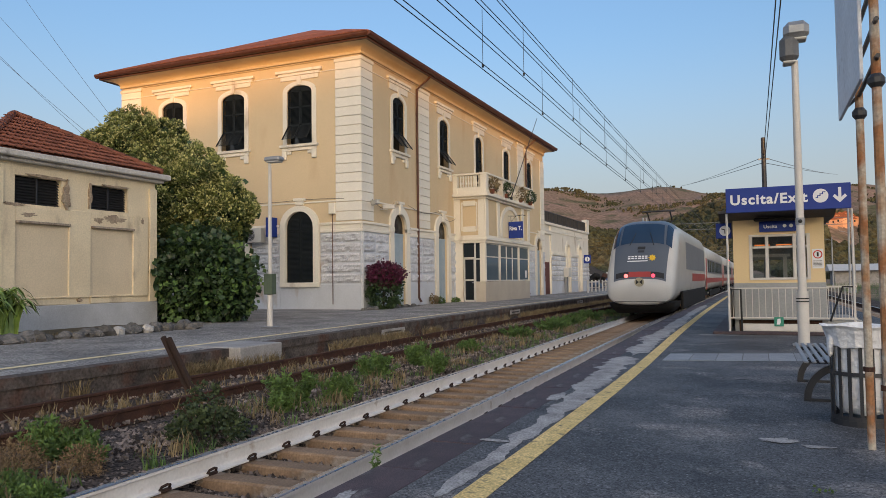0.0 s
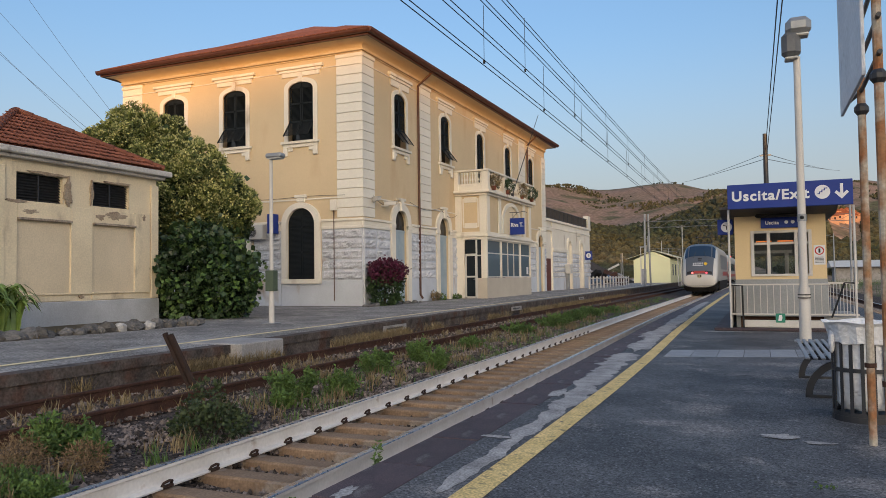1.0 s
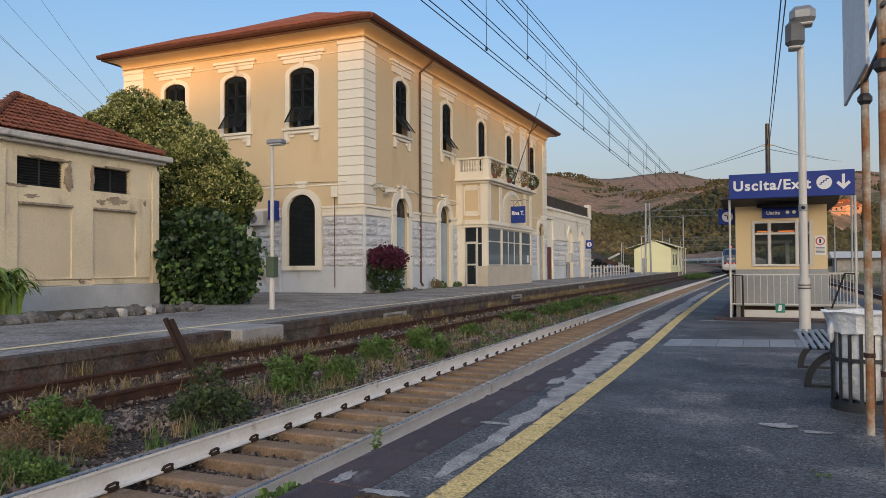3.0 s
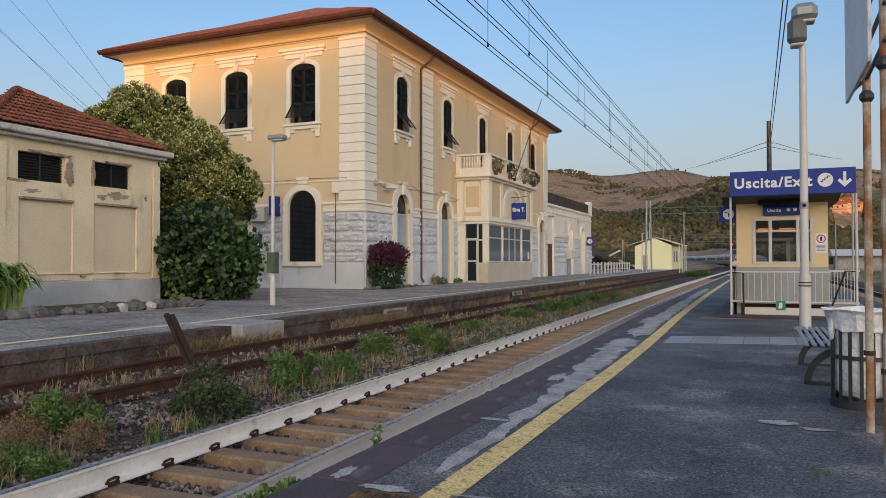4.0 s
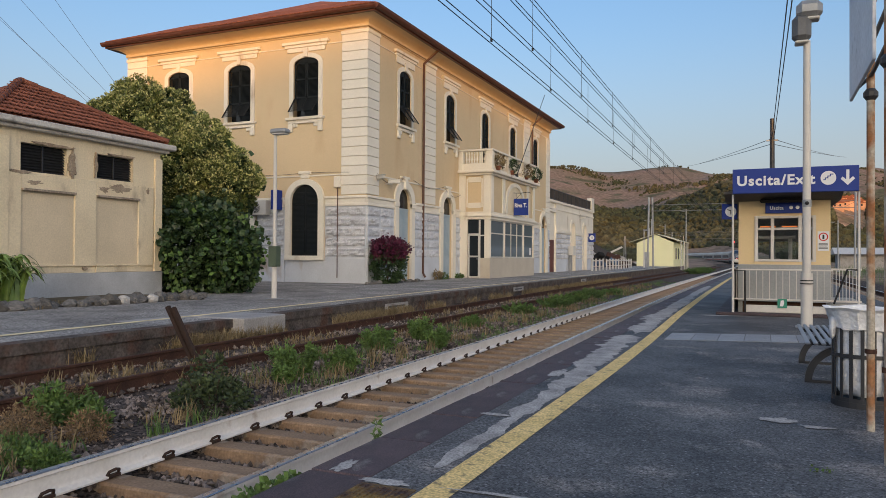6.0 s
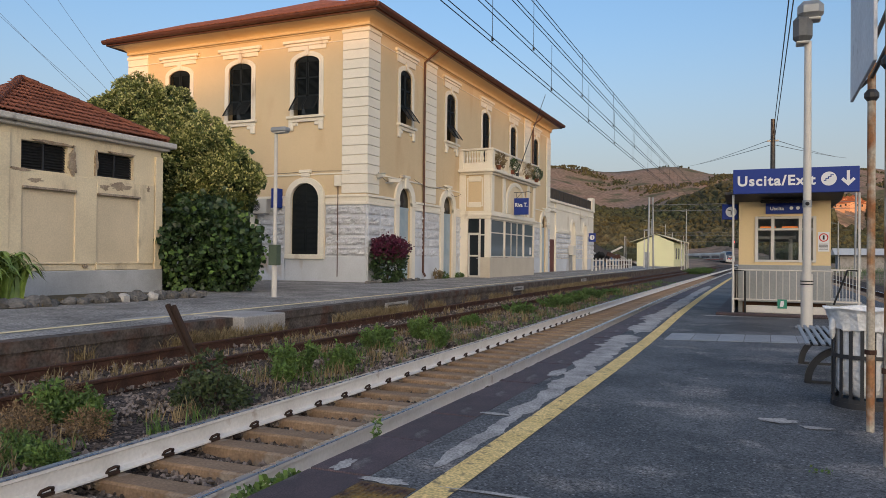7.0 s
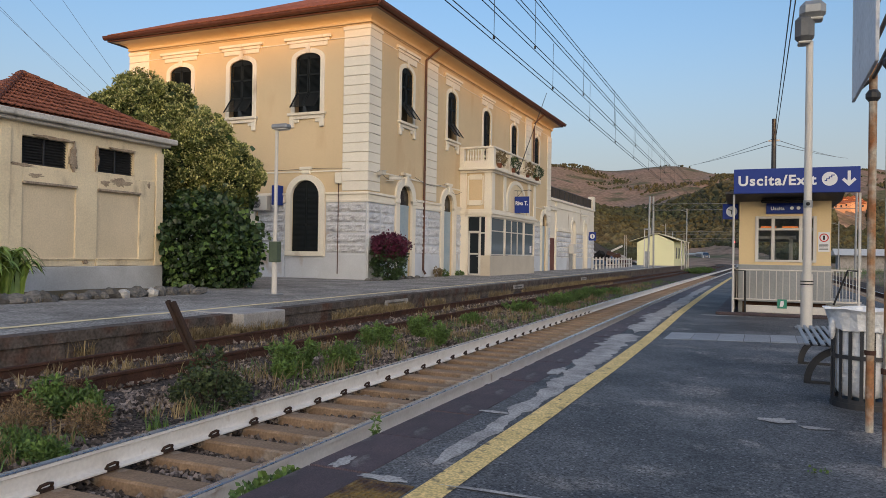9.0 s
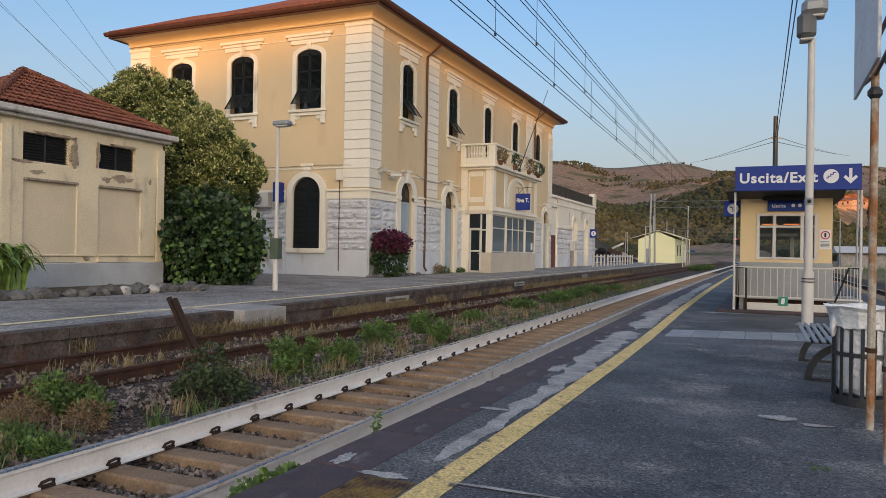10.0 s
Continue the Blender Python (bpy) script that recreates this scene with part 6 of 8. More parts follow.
# ---------- swifts ----------
def swift():
    t = thing("swift", "small dark swift in flight with swept sickle wings", "bird", "flock of swifts")
    part("body", Geo().ball((0, 0, 0), 0.14, 8, (1.2, 0.45, 0.4)).box(-0.42, -0.1, -0.02, 0.02, -0.012, 0.012), BLACK, t, "slim dark body")
    for e in (-1, 1):
        part("wing", Geo().prism([(0.12, e * 0.02), (-0.06, e * 0.02), (-0.16, e * 0.35), (-0.42, e * 0.66), (-0.10, e * 0.42), (0.09, e * 0.17)], -0.006, 0.012, "z"), BLACK, t, "sickle-shaped wing")
    return t


bird = swift()
SWIFTS = [bird, copy_thing(bird, Matrix.Identity(4)), copy_thing(bird, Matrix.Identity(4))]


def motions():
    for car, s0, length in TRAIN:
        walk(car, [(0.5 * i, car_pose(TAIL_S + SPEED * 0.5 * i + s0, length)) for i in range(21)])
    for k, b in enumerate(SWIFTS):
        d, dz = (0.0, 1.6, 3.3)[k], (0.0, -0.25, -0.3)[k]
        roll = (-50, -40, -55)[k]
        rows = [(0.0, pose(-26 + d, 86 + 3 * k, 3, roll, 0, 160)), (4.4, pose(-27 + d, 74, 8, roll, 0, 150)), (4.9, pose(-30.5 + d, 58, 15, roll, 0, 140))]
        for i, (x, z) in enumerate(((-35.4, 16.7), (-38.9, 17.3), (-42.9, 17.9), (-47.4, 18.5), (-52.5, 19.1), (-57.8, 19.7))):
            rows.append((5.3 + 0.1 * i, pose(x + d, 38, z + dz, roll + 25 * math.sin(5 * i + k), 0, 176)))
        rows += [(6.4, pose(-80 + d, 34, 21, roll, 0, 185)), (10.0, pose(-190, 10 + 5 * k, 26, roll, 0, 200))]
        walk(b, rows)


# ---------- stair kiosk on the island platform ----------
kiosk = thing("stair_kiosk", "cream and grey stairway shelter with glazed front and flat roof", "shelter")
KX0, KX1, KY0, KY1 = -0.58, 1.42, 19.5, 27.0
WX0, WX1, WZ0, WZ1 = -0.22, 1.10, 1.26, 2.36
for a0, a1, b0, b1 in ((KX0, WX0, 1.19, 2.74), (WX1, KX1, 1.19, 2.74), (WX0, WX1, WZ1, 2.74), (WX0, WX1, 1.19, WZ0)):
    part("front_panel", Geo().box(a0, a1, KY0, KY0 + 0.08, b0, b1), KIOSKWALL, kiosk)
for y0, y1 in ((KY0 + 0.08, 20.2), (25.2, KY1)):
    part("side_wall", Geo().box(KX0, KX0 + 0.08, y0, y1, 1.19, 2.74), KIOSKWALL, kiosk)
# unseen glazing added on this side to let light into the kiosk
for y0 in (20.2, 22.7):
    part("side_window", Geo().box(KX0 + 0.03, KX0 + 0.05, y0, y0 + 2.5, 1.3, 2.5), CLEAR, kiosk).visible_shadow = False
    part("window_frame", Geo().box(KX0, KX0 + 0.08, y0 + 2.42, y0 + 2.5, 1.19, 2.74), WHITEMETAL, kiosk)
for a, b in ((20.2, 22.6), (22.8, 25.2)):
    part("side_window", Geo().box(KX1 - 0.05, KX1 - 0.03, a, b, 1.3, 2.5), CLEAR, kiosk).visible_shadow = False
part("side_wall", Geo().box(KX1 - 0.08, KX1, KY0 + 0.08, 20.2, 1.19, 2.74), KIOSKWALL, kiosk)
part("side_wall", Geo().box(KX1 - 0.08, KX1, 25.2, KY1, 1.19, 2.74), KIOSKWALL, kiosk)
part("grey_base", Geo().box(KX0 - 0.01, KX1 + 0.01, KY0 - 0.02, KY0 + 0.1, 0.30, 1.19, 0.006), KIOSKGREY, kiosk, "grey lower panel")
part("grey_base", Geo().box(KX0 - 0.01, KX0 + 0.09, KY0 + 0.1, KY1, 0.0, 1.19, 0.006), KIOSKGREY, kiosk)
part("grey_base", Geo().box(KX1 - 0.09, KX1 + 0.01, KY0 + 0.1, KY1, 0.0, 1.19, 0.006), KIOSKGREY, kiosk)
# dark brown board added to stand for the gap below the grey panel
part("dark_plinth", Geo().box(KX0, KX1, KY0 + 0.12, KY0 + 0.2, 0.0, 0.30), mat("brown_shadow_board", (0.06, 0.03, 0.02), (0.09, 0.05, 0.03)), kiosk)
g = Geo().prism([(18.85, 2.86), (19.5, 2.72), (27.2, 2.72), (27.2, 2.92), (18.85, 2.92)], KX0 - 0.3, KX1 - KX0 + 0.52, "x")
part("roof", g, mat("dark_grey_fascia", (0.085, 0.075, 0.065), (0.11, 0.10, 0.085), 0.7, scale=1, fine=20), kiosk, "dark flat roof with sloping soffit")
for x in (WX0, WX0 + 0.36, WX1 - 0.36, WX1 - 0.06):
    part("window_frame", Geo().box(x, x + 0.075, KY0 - 0.03, KY0 + 0.05, WZ0, WZ1, 0.006), WHITEMETAL, kiosk)
for z in (WZ0, 2.02, WZ1 - 0.06):
    part("window_frame", Geo().box(WX0, WX1, KY0 - 0.025, KY0 + 0.045, z, z + 0.055, 0.006), WHITEMETAL, kiosk)
pane = part("pane", Geo().box(WX0, WX1, KY0 + 0.02, KY0 + 0.03, WZ0, WZ1), CLEAR, kiosk, "clear glass pane")
pane.visible_shadow = False
part("back_wall", Geo().box(KX0 + 0.08, KX1 - 0.08, KY1 - 0.1, KY1, 1.9, 2.72), KIOSKGREY, kiosk)
part("stair_floor", Geo().box(KX0 + 0.1, KX1 - 0.1, KY0 + 0.2, KY1, 0.0, 0.02), KIOSKGREY, kiosk)
part("soffit_lamp", Geo().box(-0.1, 1.0, 19.1, 19.3, 2.66, 2.74, 0.03), TRAINDARK, kiosk)
# two thin orange bars, faintly glowing, behind the window
for x in (0.0, 0.5):
    part("lit_display", Geo().box(x - 0.10, x + 0.26, 20.6, 20.65, 2.13, 2.16), glow("orange_glow" + "_" * int(x * 2), (1.0, 0.25, 0.05), 0.9), kiosk, "orange glowing line")
part("inner_door", Geo().box(0.15, 0.22, 23.0, 23.05, 0.3, 1.95).box(0.62, 0.72, 23.0, 23.05, 0.3, 1.95).box(-0.3, -0.2, 22.0, 22.05, 0.3, 1.95).box(-0.3, 0.8, 23.0, 23.05, 1.9, 1.98), WHITEMETAL, kiosk)

# front railing, side screen and handrails of the stair opening
rail = thing("stair_railing", "white painted railing round the stair opening", "railing")
for z in (1.05, 0.36):
    part("rail", Geo().box(-0.68, 1.42, 18.88, 18.93, z, z + 0.035, 0.01), WHITEMETAL, rail)
for k in range(15):
    x = -0.6 + k * 0.142
    part("baluster", Geo().tube([(x, 18.905, 0.38), (x, 18.905, 1.07)], 0.008, 6), WHITEMETAL, rail)
part("side_screen", Geo().box(-0.70, -0.66, 18.7, 22.5, 0.05, 1.10, 0.008), mat("pale_grey_screen", (0.42, 0.40, 0.37), (0.36, 0.34, 0.31), 0.8, scale=1.5, fine=25, contrast=0.2), rail, "pale grey side screen")
part("sill", Geo().box(-0.40, 1.45, 18.86, 18.98, 0.07, 0.24, 0.01), WHITEMETAL, rail, "white sill board")
part("kerb", Geo().box(-1.05, 1.7, 18.6, 18.86, 0.0, 0.07, 0.012), MAROON, rail, "low dark kerb")
part("kerb", Geo().box(-1.05, -0.72, 18.86, 27, 0.0, 0.07, 0.012), MAROON, rail)
part("handrail", Geo().tube([(-0.68, 18.75, 1.06), (-0.42, 18.75, 1.05), (-0.41, 18.75, 0.05)], 0.022, 8), BLACK, rail, "black tubular handrail", True)
part("handrail", Geo().tube([(2.02, 19.4, 1.08), (1.76, 19.4, 1.09), (1.48, 19.4, 0.28)], 0.022, 8), BLACK, rail, "black tubular handrail", True)
for z in (1.06, 0.3):
    part("rail", Geo().box(1.46, 2.1, 19.9, 19.94, z, z + 0.045), WHITEMETAL, rail)
for k in range(9):
    x = 1.5 + 0.07 * k
    part("baluster", Geo().tube([(x, 19.92, 0.3), (x, 19.92, 1.08)], 0.009, 5), WHITEMETAL, rail)
part("ramp_slab", Geo().box(1.46, 2.2, 19.95, 23, 0.0, 0.28, 0.02), KIOSKGREY, rail)
es = thing("emergency_sign", "small green emergency exit sign", "sign", at=(0.38, 18.84, 0.30))
part("panel", Geo().box(-0.1, 0.1, -0.008, 0.0, -0.11, 0.1), SIGNGREEN, es)
part("pictogram", Geo().prism([(-0.05, -0.07), (0.02, -0.07), (0.04, 0.0), (0.03, 0.07), (-0.03, 0.06)], -0.014, 0.004, "y"), SIGNWHITE, es)

ns = thing("no_entry_notice", "white notice with red prohibition ring", "sign", at=(1.27, KY0 - 0.005, 1.6))
part("panel", Geo().box(-0.12, 0.12, -0.01, 0, -0.08, 0.38), SIGNWHITE, ns)
part("red_ring", Geo().ring([(0.10 * math.cos(a), 0.25 + 0.10 * math.sin(a)) for a in np.linspace(0, 2 * math.pi, 21)], [(0.075 * math.cos(a), 0.25 + 0.075 * math.sin(a)) for a in np.linspace(0, 2 * math.pi, 21)], -0.016, 0.006, "y"), SIGNRED, ns)
part("pictogram", Geo().box(-0.02, 0.02, -0.015, -0.01, 0.2, 0.3), BLACK, ns)
for z in (0.09, 0.06, 0.03, 0.0, -0.03):
    part("text_bar", Geo().box(-0.10, 0.09, -0.014, -0.01, z, z + 0.012), DARKMETAL, ns)

sg = thing("exit_sign", "long blue exit sign with white lettering, stairs and arrow", "sign", at=(-0.68, 18.45, 2.83))
part("board", Geo().box(0, 2.58, 0, 0.12, 0, 0.565, 0.008), SIGNBLUE, sg)
part("post", Geo().tube([(0.0, 0.25, -2.83), (0.0, 0.25, 0.0)], 0.025, 8), WHITEMETAL, sg, "slim white post")
part("post", Geo().tube([(2.60, 0.25, -2.83), (2.60, 0.25, 0.0)], 0.025, 8), WHITEMETAL, sg, "slim white post")
text("letter", "Uscita/Exit", 0.315, pose(0.10, -0.004, 0.185, 90, 0, 0), SIGNWHITE, sg, 0.006, 1.62, spacing=1.14)
part("disc", Geo().tube([(1.98, -0.008, 0.30), (1.98, 0.0, 0.30)], 0.155, 28), SIGNWHITE, sg)
st = [(-0.10, -0.06), (-0.05, -0.06), (-0.05, -0.02), (0.0, -0.02), (0.0, 0.02), (0.05, 0.02), (0.05, 0.06), (0.10, 0.06), (0.10, 0.08), (0.03, 0.08), (0.03, 0.04), (-0.02, 0.04), (-0.02, 0.0), (-0.07, 0.0), (-0.07, -0.04), (-0.10, -0.04)]
part("stairs_symbol", Geo().prism([(1.98 + a, 0.31 + b) for a, b in st], -0.014, 0.005, "y"), SIGNBLUE, sg)
g = Geo().box(2.33, 2.39, -0.01, 0.0, 0.2, 0.47)
g.prism([(2.36, 0.13), (2.50, 0.27), (2.46, 0.32), (2.36, 0.22), (2.26, 0.32), (2.22, 0.27)], -0.012, 0.012, "y")
part("arrow", g, SIGNWHITE, sg)
s2 = thing("small_exit_sign", "small blue exit sign above the window", "sign", at=(0.02, KY0 - 0.07, 2.42))
part("board", Geo().box(0, 0.96, 0, 0.05, 0, 0.25, 0.006), SIGNBLUE, s2)
text("letter", "Uscita", 0.115, pose(0.10, -0.004, 0.085, 90, 0, 0), SIGNWHITE, s2, 0.004, 0.30, spacing=1.1)
for k in range(2):
    part("disc", Geo().tube([(0.56 + 0.14 * k, -0.006, 0.13), (0.56 + 0.14 * k, 0, 0.13)], 0.042, 16), SIGNWHITE, s2)
part("arrow", Geo().prism([(0.85, 0.06), (0.90, 0.12), (0.865, 0.12), (0.865, 0.2), (0.835, 0.2), (0.835, 0.12), (0.80, 0.12)], -0.006, 0.006, "y"), SIGNWHITE, s2)
cl = thing("platform_clock", "square blue platform clock with white face", "clock", at=(-0.80, 19.8, 2.5))
part("casing", Geo().box(-0.18, 0.18, 0, 0.16, -0.19, 0.19, 0.01), SIGNBLUE, cl)
part("face", Geo().tube([(0.03, -0.01, 0), (0.03, 0, 0)], 0.13, 24), SIGNWHITE, cl)
part("hand", Geo().prism([(0.02, -0.07), (0.04, -0.07), (0.04, 0.03), (-0.05, 0.06), (-0.055, 0.04), (0.02, 0.015)], -0.016, 0.004, "y"), BLACK, cl)


def street_lamp(x, y, z, h, r, heads, label):
    t = thing("platform_lamp", label, "street lamp", "platform lamps", at=(x, y, z))
    part("pole", Geo().tube([(0, 0, 0), (0, 0, 0.02), (0, 0, 1.05)], r * 1.35, 14).tube([(0, 0, 1.04), (0, 0, h)], r, 14, r1=r * 0.8), WHITEMETAL, t, "white painted pole", True)
    part("base_plate", Geo().box(-0.2, 0.2, -0.2, 0.2, 0, 0.03, 0.01), GREYMETAL, t)
    if heads == 2:
        for hx_, wx_, dz, hh in ((0.04, 0.23, 0.59, 0.17), (-0.095, 0.17, 0.24, 0.26)):
            hd = part("lamp_head", Geo().box(hx_ - wx_, hx_ + wx_, -0.19, 0.19, h + dz - hh, h + dz + hh, 0.10), GREYMETAL if dz > 0.5 else LAMPGREY, t, "grey lamp housing")
            part("lens", Geo().box(hx_ - wx_ + 0.05, hx_ + wx_ - 0.05, -0.15, 0.15, h + dz - hh - 0.04, h + dz - hh + 0.01, 0.02), AIRCON, hd)
        part("collar", Geo().tube([(0, 0, 2.33), (0, 0, 2.47)], r * 1.1, 12), GREYMETAL, t)
        part("cap", Geo().ball((0, -r, 2.4), 0.04, 8), BLACK, t)
        part("strap", Geo().tube([(0, 0, 0.90), (0, 0, 0.92)], r * 1.5, 14), BLACK, t)
        part("strap", Geo().tube([(0, 0, 0.84), (0, 0, 0.86)], r * 1.5, 14), BLACK, t)
    else:
        hd = part("lamp_head", Geo().box(-0.12, 0.42, -0.15, 0.15, h - 0.02, h + 0.12, 0.04), GREYMETAL, t, "flat grey lamp head")
        part("lens", Geo().box(-0.05, 0.38, -0.12, 0.12, h - 0.05, h - 0.02, 0.01), AIRCON, hd)
    return t


street_lamp(0.75, 15.9, 0, 5.55, 0.078, 2, "tall white lamp post with two grey lamp heads")
lp = street_lamp(-13.12, 17.87, FAR_Z, 4.85, 0.06, 1, "white platform lamp post with flat grey head")
part("control_box", Geo().box(-0.14, 0.14, -0.12, 0.12, 0.95, 1.55, 0.015), mat("dull_green_box", (0.10, 0.13, 0.09), bump=0.05), lp, "dull green control box")

# bench, litter bin, poles and board
bench = thing("bench", "dark metal slatted bench with arched legs", "bench", at=(0.66, 9.7, 0))
for k in range(8):
    part("slat", Geo().box(-0.265 + 0.073 * k, -0.222 + 0.073 * k, -1.18, 1.18, 0.44, 0.462, 0.006), GREYMETAL, bench)
for y in (-0.82, 0.75):
    part("seat_frame", Geo().box(-0.25, 0.28, y, y + 0.06, 0.40, 0.44), DARKMETAL, bench)
for y in (-0.8, 0.78):
    g = Geo()
    o = [(-0.26 + 0.42 * (1 - math.cos(a)), 0.02 + 0.40 * math.sin(a)) for a in np.linspace(0, math.pi / 2, 10)]
    i = [(-0.19 + 0.36 * (1 - math.cos(a)), 0.02 + 0.33 * math.sin(a)) for a in np.linspace(0, math.pi / 2, 10)]
    g.ring(o, i, y - 0.03, 0.06, "y").box(-0.26, 0.2, y - 0.03, y + 0.03, 0, 0.03, 0.005)
    part("leg", g, DARKMETAL, bench, "arched cast leg")

bin_ = thing("litter_bin", "dark slatted litter bin lined with white plastic bag", "litter bin", at=(0.84, 7.72, 0))
R0 = 0.265
for k in range(18):
    a = 2 * math.pi * k / 18
    c, s = math.cos(a), math.sin(a)
    g = Geo().box(-0.015, 0.015, -0.004, 0.004, 0.03, 0.80)
    me = g.mesh("slat", DARKMETAL)
    me.transform(Matrix.Translation((R0 * c, R0 * s, 0)) @ Matrix.Rotation(a + math.pi / 2, 4, "Z"))
    part("slat", me, DARKMETAL, bin_)
for z in (0.05, 0.44, 0.76):
    part("hoop", Geo().ring([((R0 + 0.006) * math.cos(a), (R0 + 0.006) * math.sin(a)) for a in np.linspace(0, 2 * math.pi, 33)], [((R0 - 0.006) * math.cos(a), (R0 - 0.006) * math.sin(a)) for a in np.linspace(0, 2 * math.pi, 33)], z, 0.035, "z"), DARKMETAL, bin_)
part("foot", Geo().tube([(0, 0, 0.0), (0, 0, 0.05)], R0 + 0.012, 28), DARKMETAL, bin_)
g = Geo()
prof2 = [(0.19, 0.10), (0.235, 0.16), (0.25, 0.5), (0.25, 0.76), (0.275, 0.81), (0.33, 0.87), (0.345, 0.885), (0.325, 0.875), (0.285, 0.77), (0.282, 0.70), (0.276, 0.695)]
for j, (r, z) in enumerate(prof2):
    for k in range(44):
        a = 2 * math.pi * k / 44
        q = 0.014 * noise.noise((math.cos(a) * 5, math.sin(a) * 5, z * 4)) + (0.010 * math.sin(a * 13 + z * 9) if j > 3 else 0.004 * math.sin(a * 17))
        g.v.append(((r + q) * math.cos(a), (r + q) * math.sin(a), z + (0.03 * noise.noise((math.cos(a) * 3, math.sin(a) * 3, 7)) if j > 7 else 0.008 * math.sin(a * 5))))
g.f = [(i * 44 + k, i * 44 + (k + 1) % 44, (i + 1) * 44 + (k + 1) % 44, (i + 1) * 44 + k) for i in range(len(prof2) - 1) for k in range(44)]
g.f.append(tuple(range(44)))
part("bag", g, BAGPLASTIC, bin_, "white plastic liner folded over the rim", True)
part("knot", Geo().ball((-0.27, -0.12, 0.70), 0.05, 10, (0.6, 0.8, 2.0)).ball((-0.26, -0.10, 0.78), 0.03, 8), BAGPLASTIC, bin_, "knotted corner of the bag", True)

bd = thing("notice_board", "grey metal board carried on two rusty poles", "notice board")
for x, y in ((0.755, 6.57), (0.735, 5.50)):
    part("pole", Geo().tube([(x, y, 0), (x, y, 2.2), (x, y, 4.4)], 0.030, 10), RUSTPOLE, bd, "rusty flaking steel pole", True)
    part("collar", Geo().tube([(x, y, 0.595), (x, y, 0.605), (x, y, 0.63)], 0.043, 10), RUST, bd)
    part("clamp", Geo().ball((x, y, 2.60), 0.055, 10), DARKMETAL, bd)
part("board", Geo().box(0.675, 0.70, 5.8, 7.28, 2.69, 4.0, 0.004), mat("scuffed_grey_board", (0.74, 0.76, 0.80), (0.64, 0.66, 0.70), 0.6, scale=2, fine=25, bump=0.1, contrast=0.25, stain=(0.40, 0.40, 0.42), stain_scale=5, stain_at=0.66), bd, "scuffed grey metal board")
for z in (2.74, 2.98, 3.25):
    part("strut", Geo().tube([(0.70, 7.0, z), (0.755, 6.57, z), (0.735, 5.4, z)], 0.016, 6), DARKMETAL, bd)

# leaning scrap rail and concrete crossing block at the far track
lean = thing("leaning_post", "rusty leaning steel channel post in the ballast", "post", at=(-8.3, 9.3, -0.42))
d = Vector((-0.64, 0.05, 0.90))
for x, r, k in ((-0.035, 0.045, 1.0), (0.075, 0.045, 0.985)):
    part("flange", Geo().tube([Vector((x, 0, -0.05)), Vector((x, 0, 0)) + d * k], r, 4), DARKRUST, lean)
part("web", Geo().tube([Vector((0.02, 0.03, -0.05)), Vector((0.02, 0.03, 0)) + d * 0.97], 0.04, 4), BLACK, lean)
blk = thing("crossing_block", "pale concrete crossing block at the platform edge", "concrete block")
part("block", Geo().box(-10.7, -9.42, 11.85, 13.25, -0.6, FAR_Z + 0.02, 0.02), CONCRETE, blk)
part("ramp", Geo().box(-11.3, -10.7, 10.4, 13.2, FAR_Z - 0.1, FAR_Z + 0.004, 0.001), CONCRETE, blk)
for y in (19.6, 33.0, 48.0):
    e = thing("edge_plate", "small weathered white plate on the platform edge", "sign", "edge plates", at=(far_edge(y) + 0.04, y, -0.14))
    part("plate", Geo().box(0, 0.02, -0.75, 0.75, -0.09, 0.1, 0.004), CONCRETE, e)
    part("text_bar", Geo().box(0.02, 0.024, -0.55, 0.5, -0.02, 0.03), DARKMETAL, e)


# ---------- overhead line ----------
def wire(name, label, pts, r, sag=0.0, n=14, cat="overhead wire"):
    t = thing(name, label, cat)
    for a, b in pts:
        a, b = Vector(a), Vector(b)
        part("wire", Geo().tube([a + (b - a) * k / n - Vector((0, 0, sag * 4 * (k / n) * (1 - k / n))) for k in range(n + 1)], r, 5), CABLE, t)
    return t


def strand(x, z, s0, s1, r=0.009):
    return Geo().tube([p + Vector((0, 0, z)) for p in lane(x, s0, s1, 8)], r, 5)


ohl = thing("overhead_line", "black contact and messenger wires with droppers", "overhead wire")
for x, z in ((-4.52, 5.24), (-4.42, 5.25), (-4.36, 5.62), (-4.27, 5.64), (-4.42, 6.30), (-4.34, 6.31), (-4.44, 6.76), (-4.36, 6.77)):
    part("wire", strand(x, z, -8, 260), CABLE, ohl)
for y, x, z0, z1 in [(4 + 4.3 * k, -4.47, 5.24, 6.30) for k in range(22)] + [(5.2 + 4.8 * k, -4.32, 5.63, 6.76) for k in range(20)]:
    p, h = along(y, x)
    g = Geo().tube([(p.x, p.y, z0), (p.x, p.y, z1)], 0.006, 4).box(p.x - 0.016, p.x + 0.016, p.y - 0.02, p.y + 0.02, z0 - 0.015, z0 + 0.045)
    part("dropper", g, CABLE, ohl)
wire("feeder_line", "pair of black feeder cables running to a pylon", [((1.25, -20, 12.6), (0.63, 75, 12.5)), ((1.45, -20, 12.6), (0.80, 75, 12.5)), ((0.63, 75, 12.5), (-14.5, 190, 24.5)), ((0.63, 75, 12.0), (-17.0, 190, 24.0)), ((0.63, 75, 12.5), (14.5, 190, 25.0)), ((0.63, 75, 12.0), (17.0, 190, 24.5))], 0.028, 0.15)
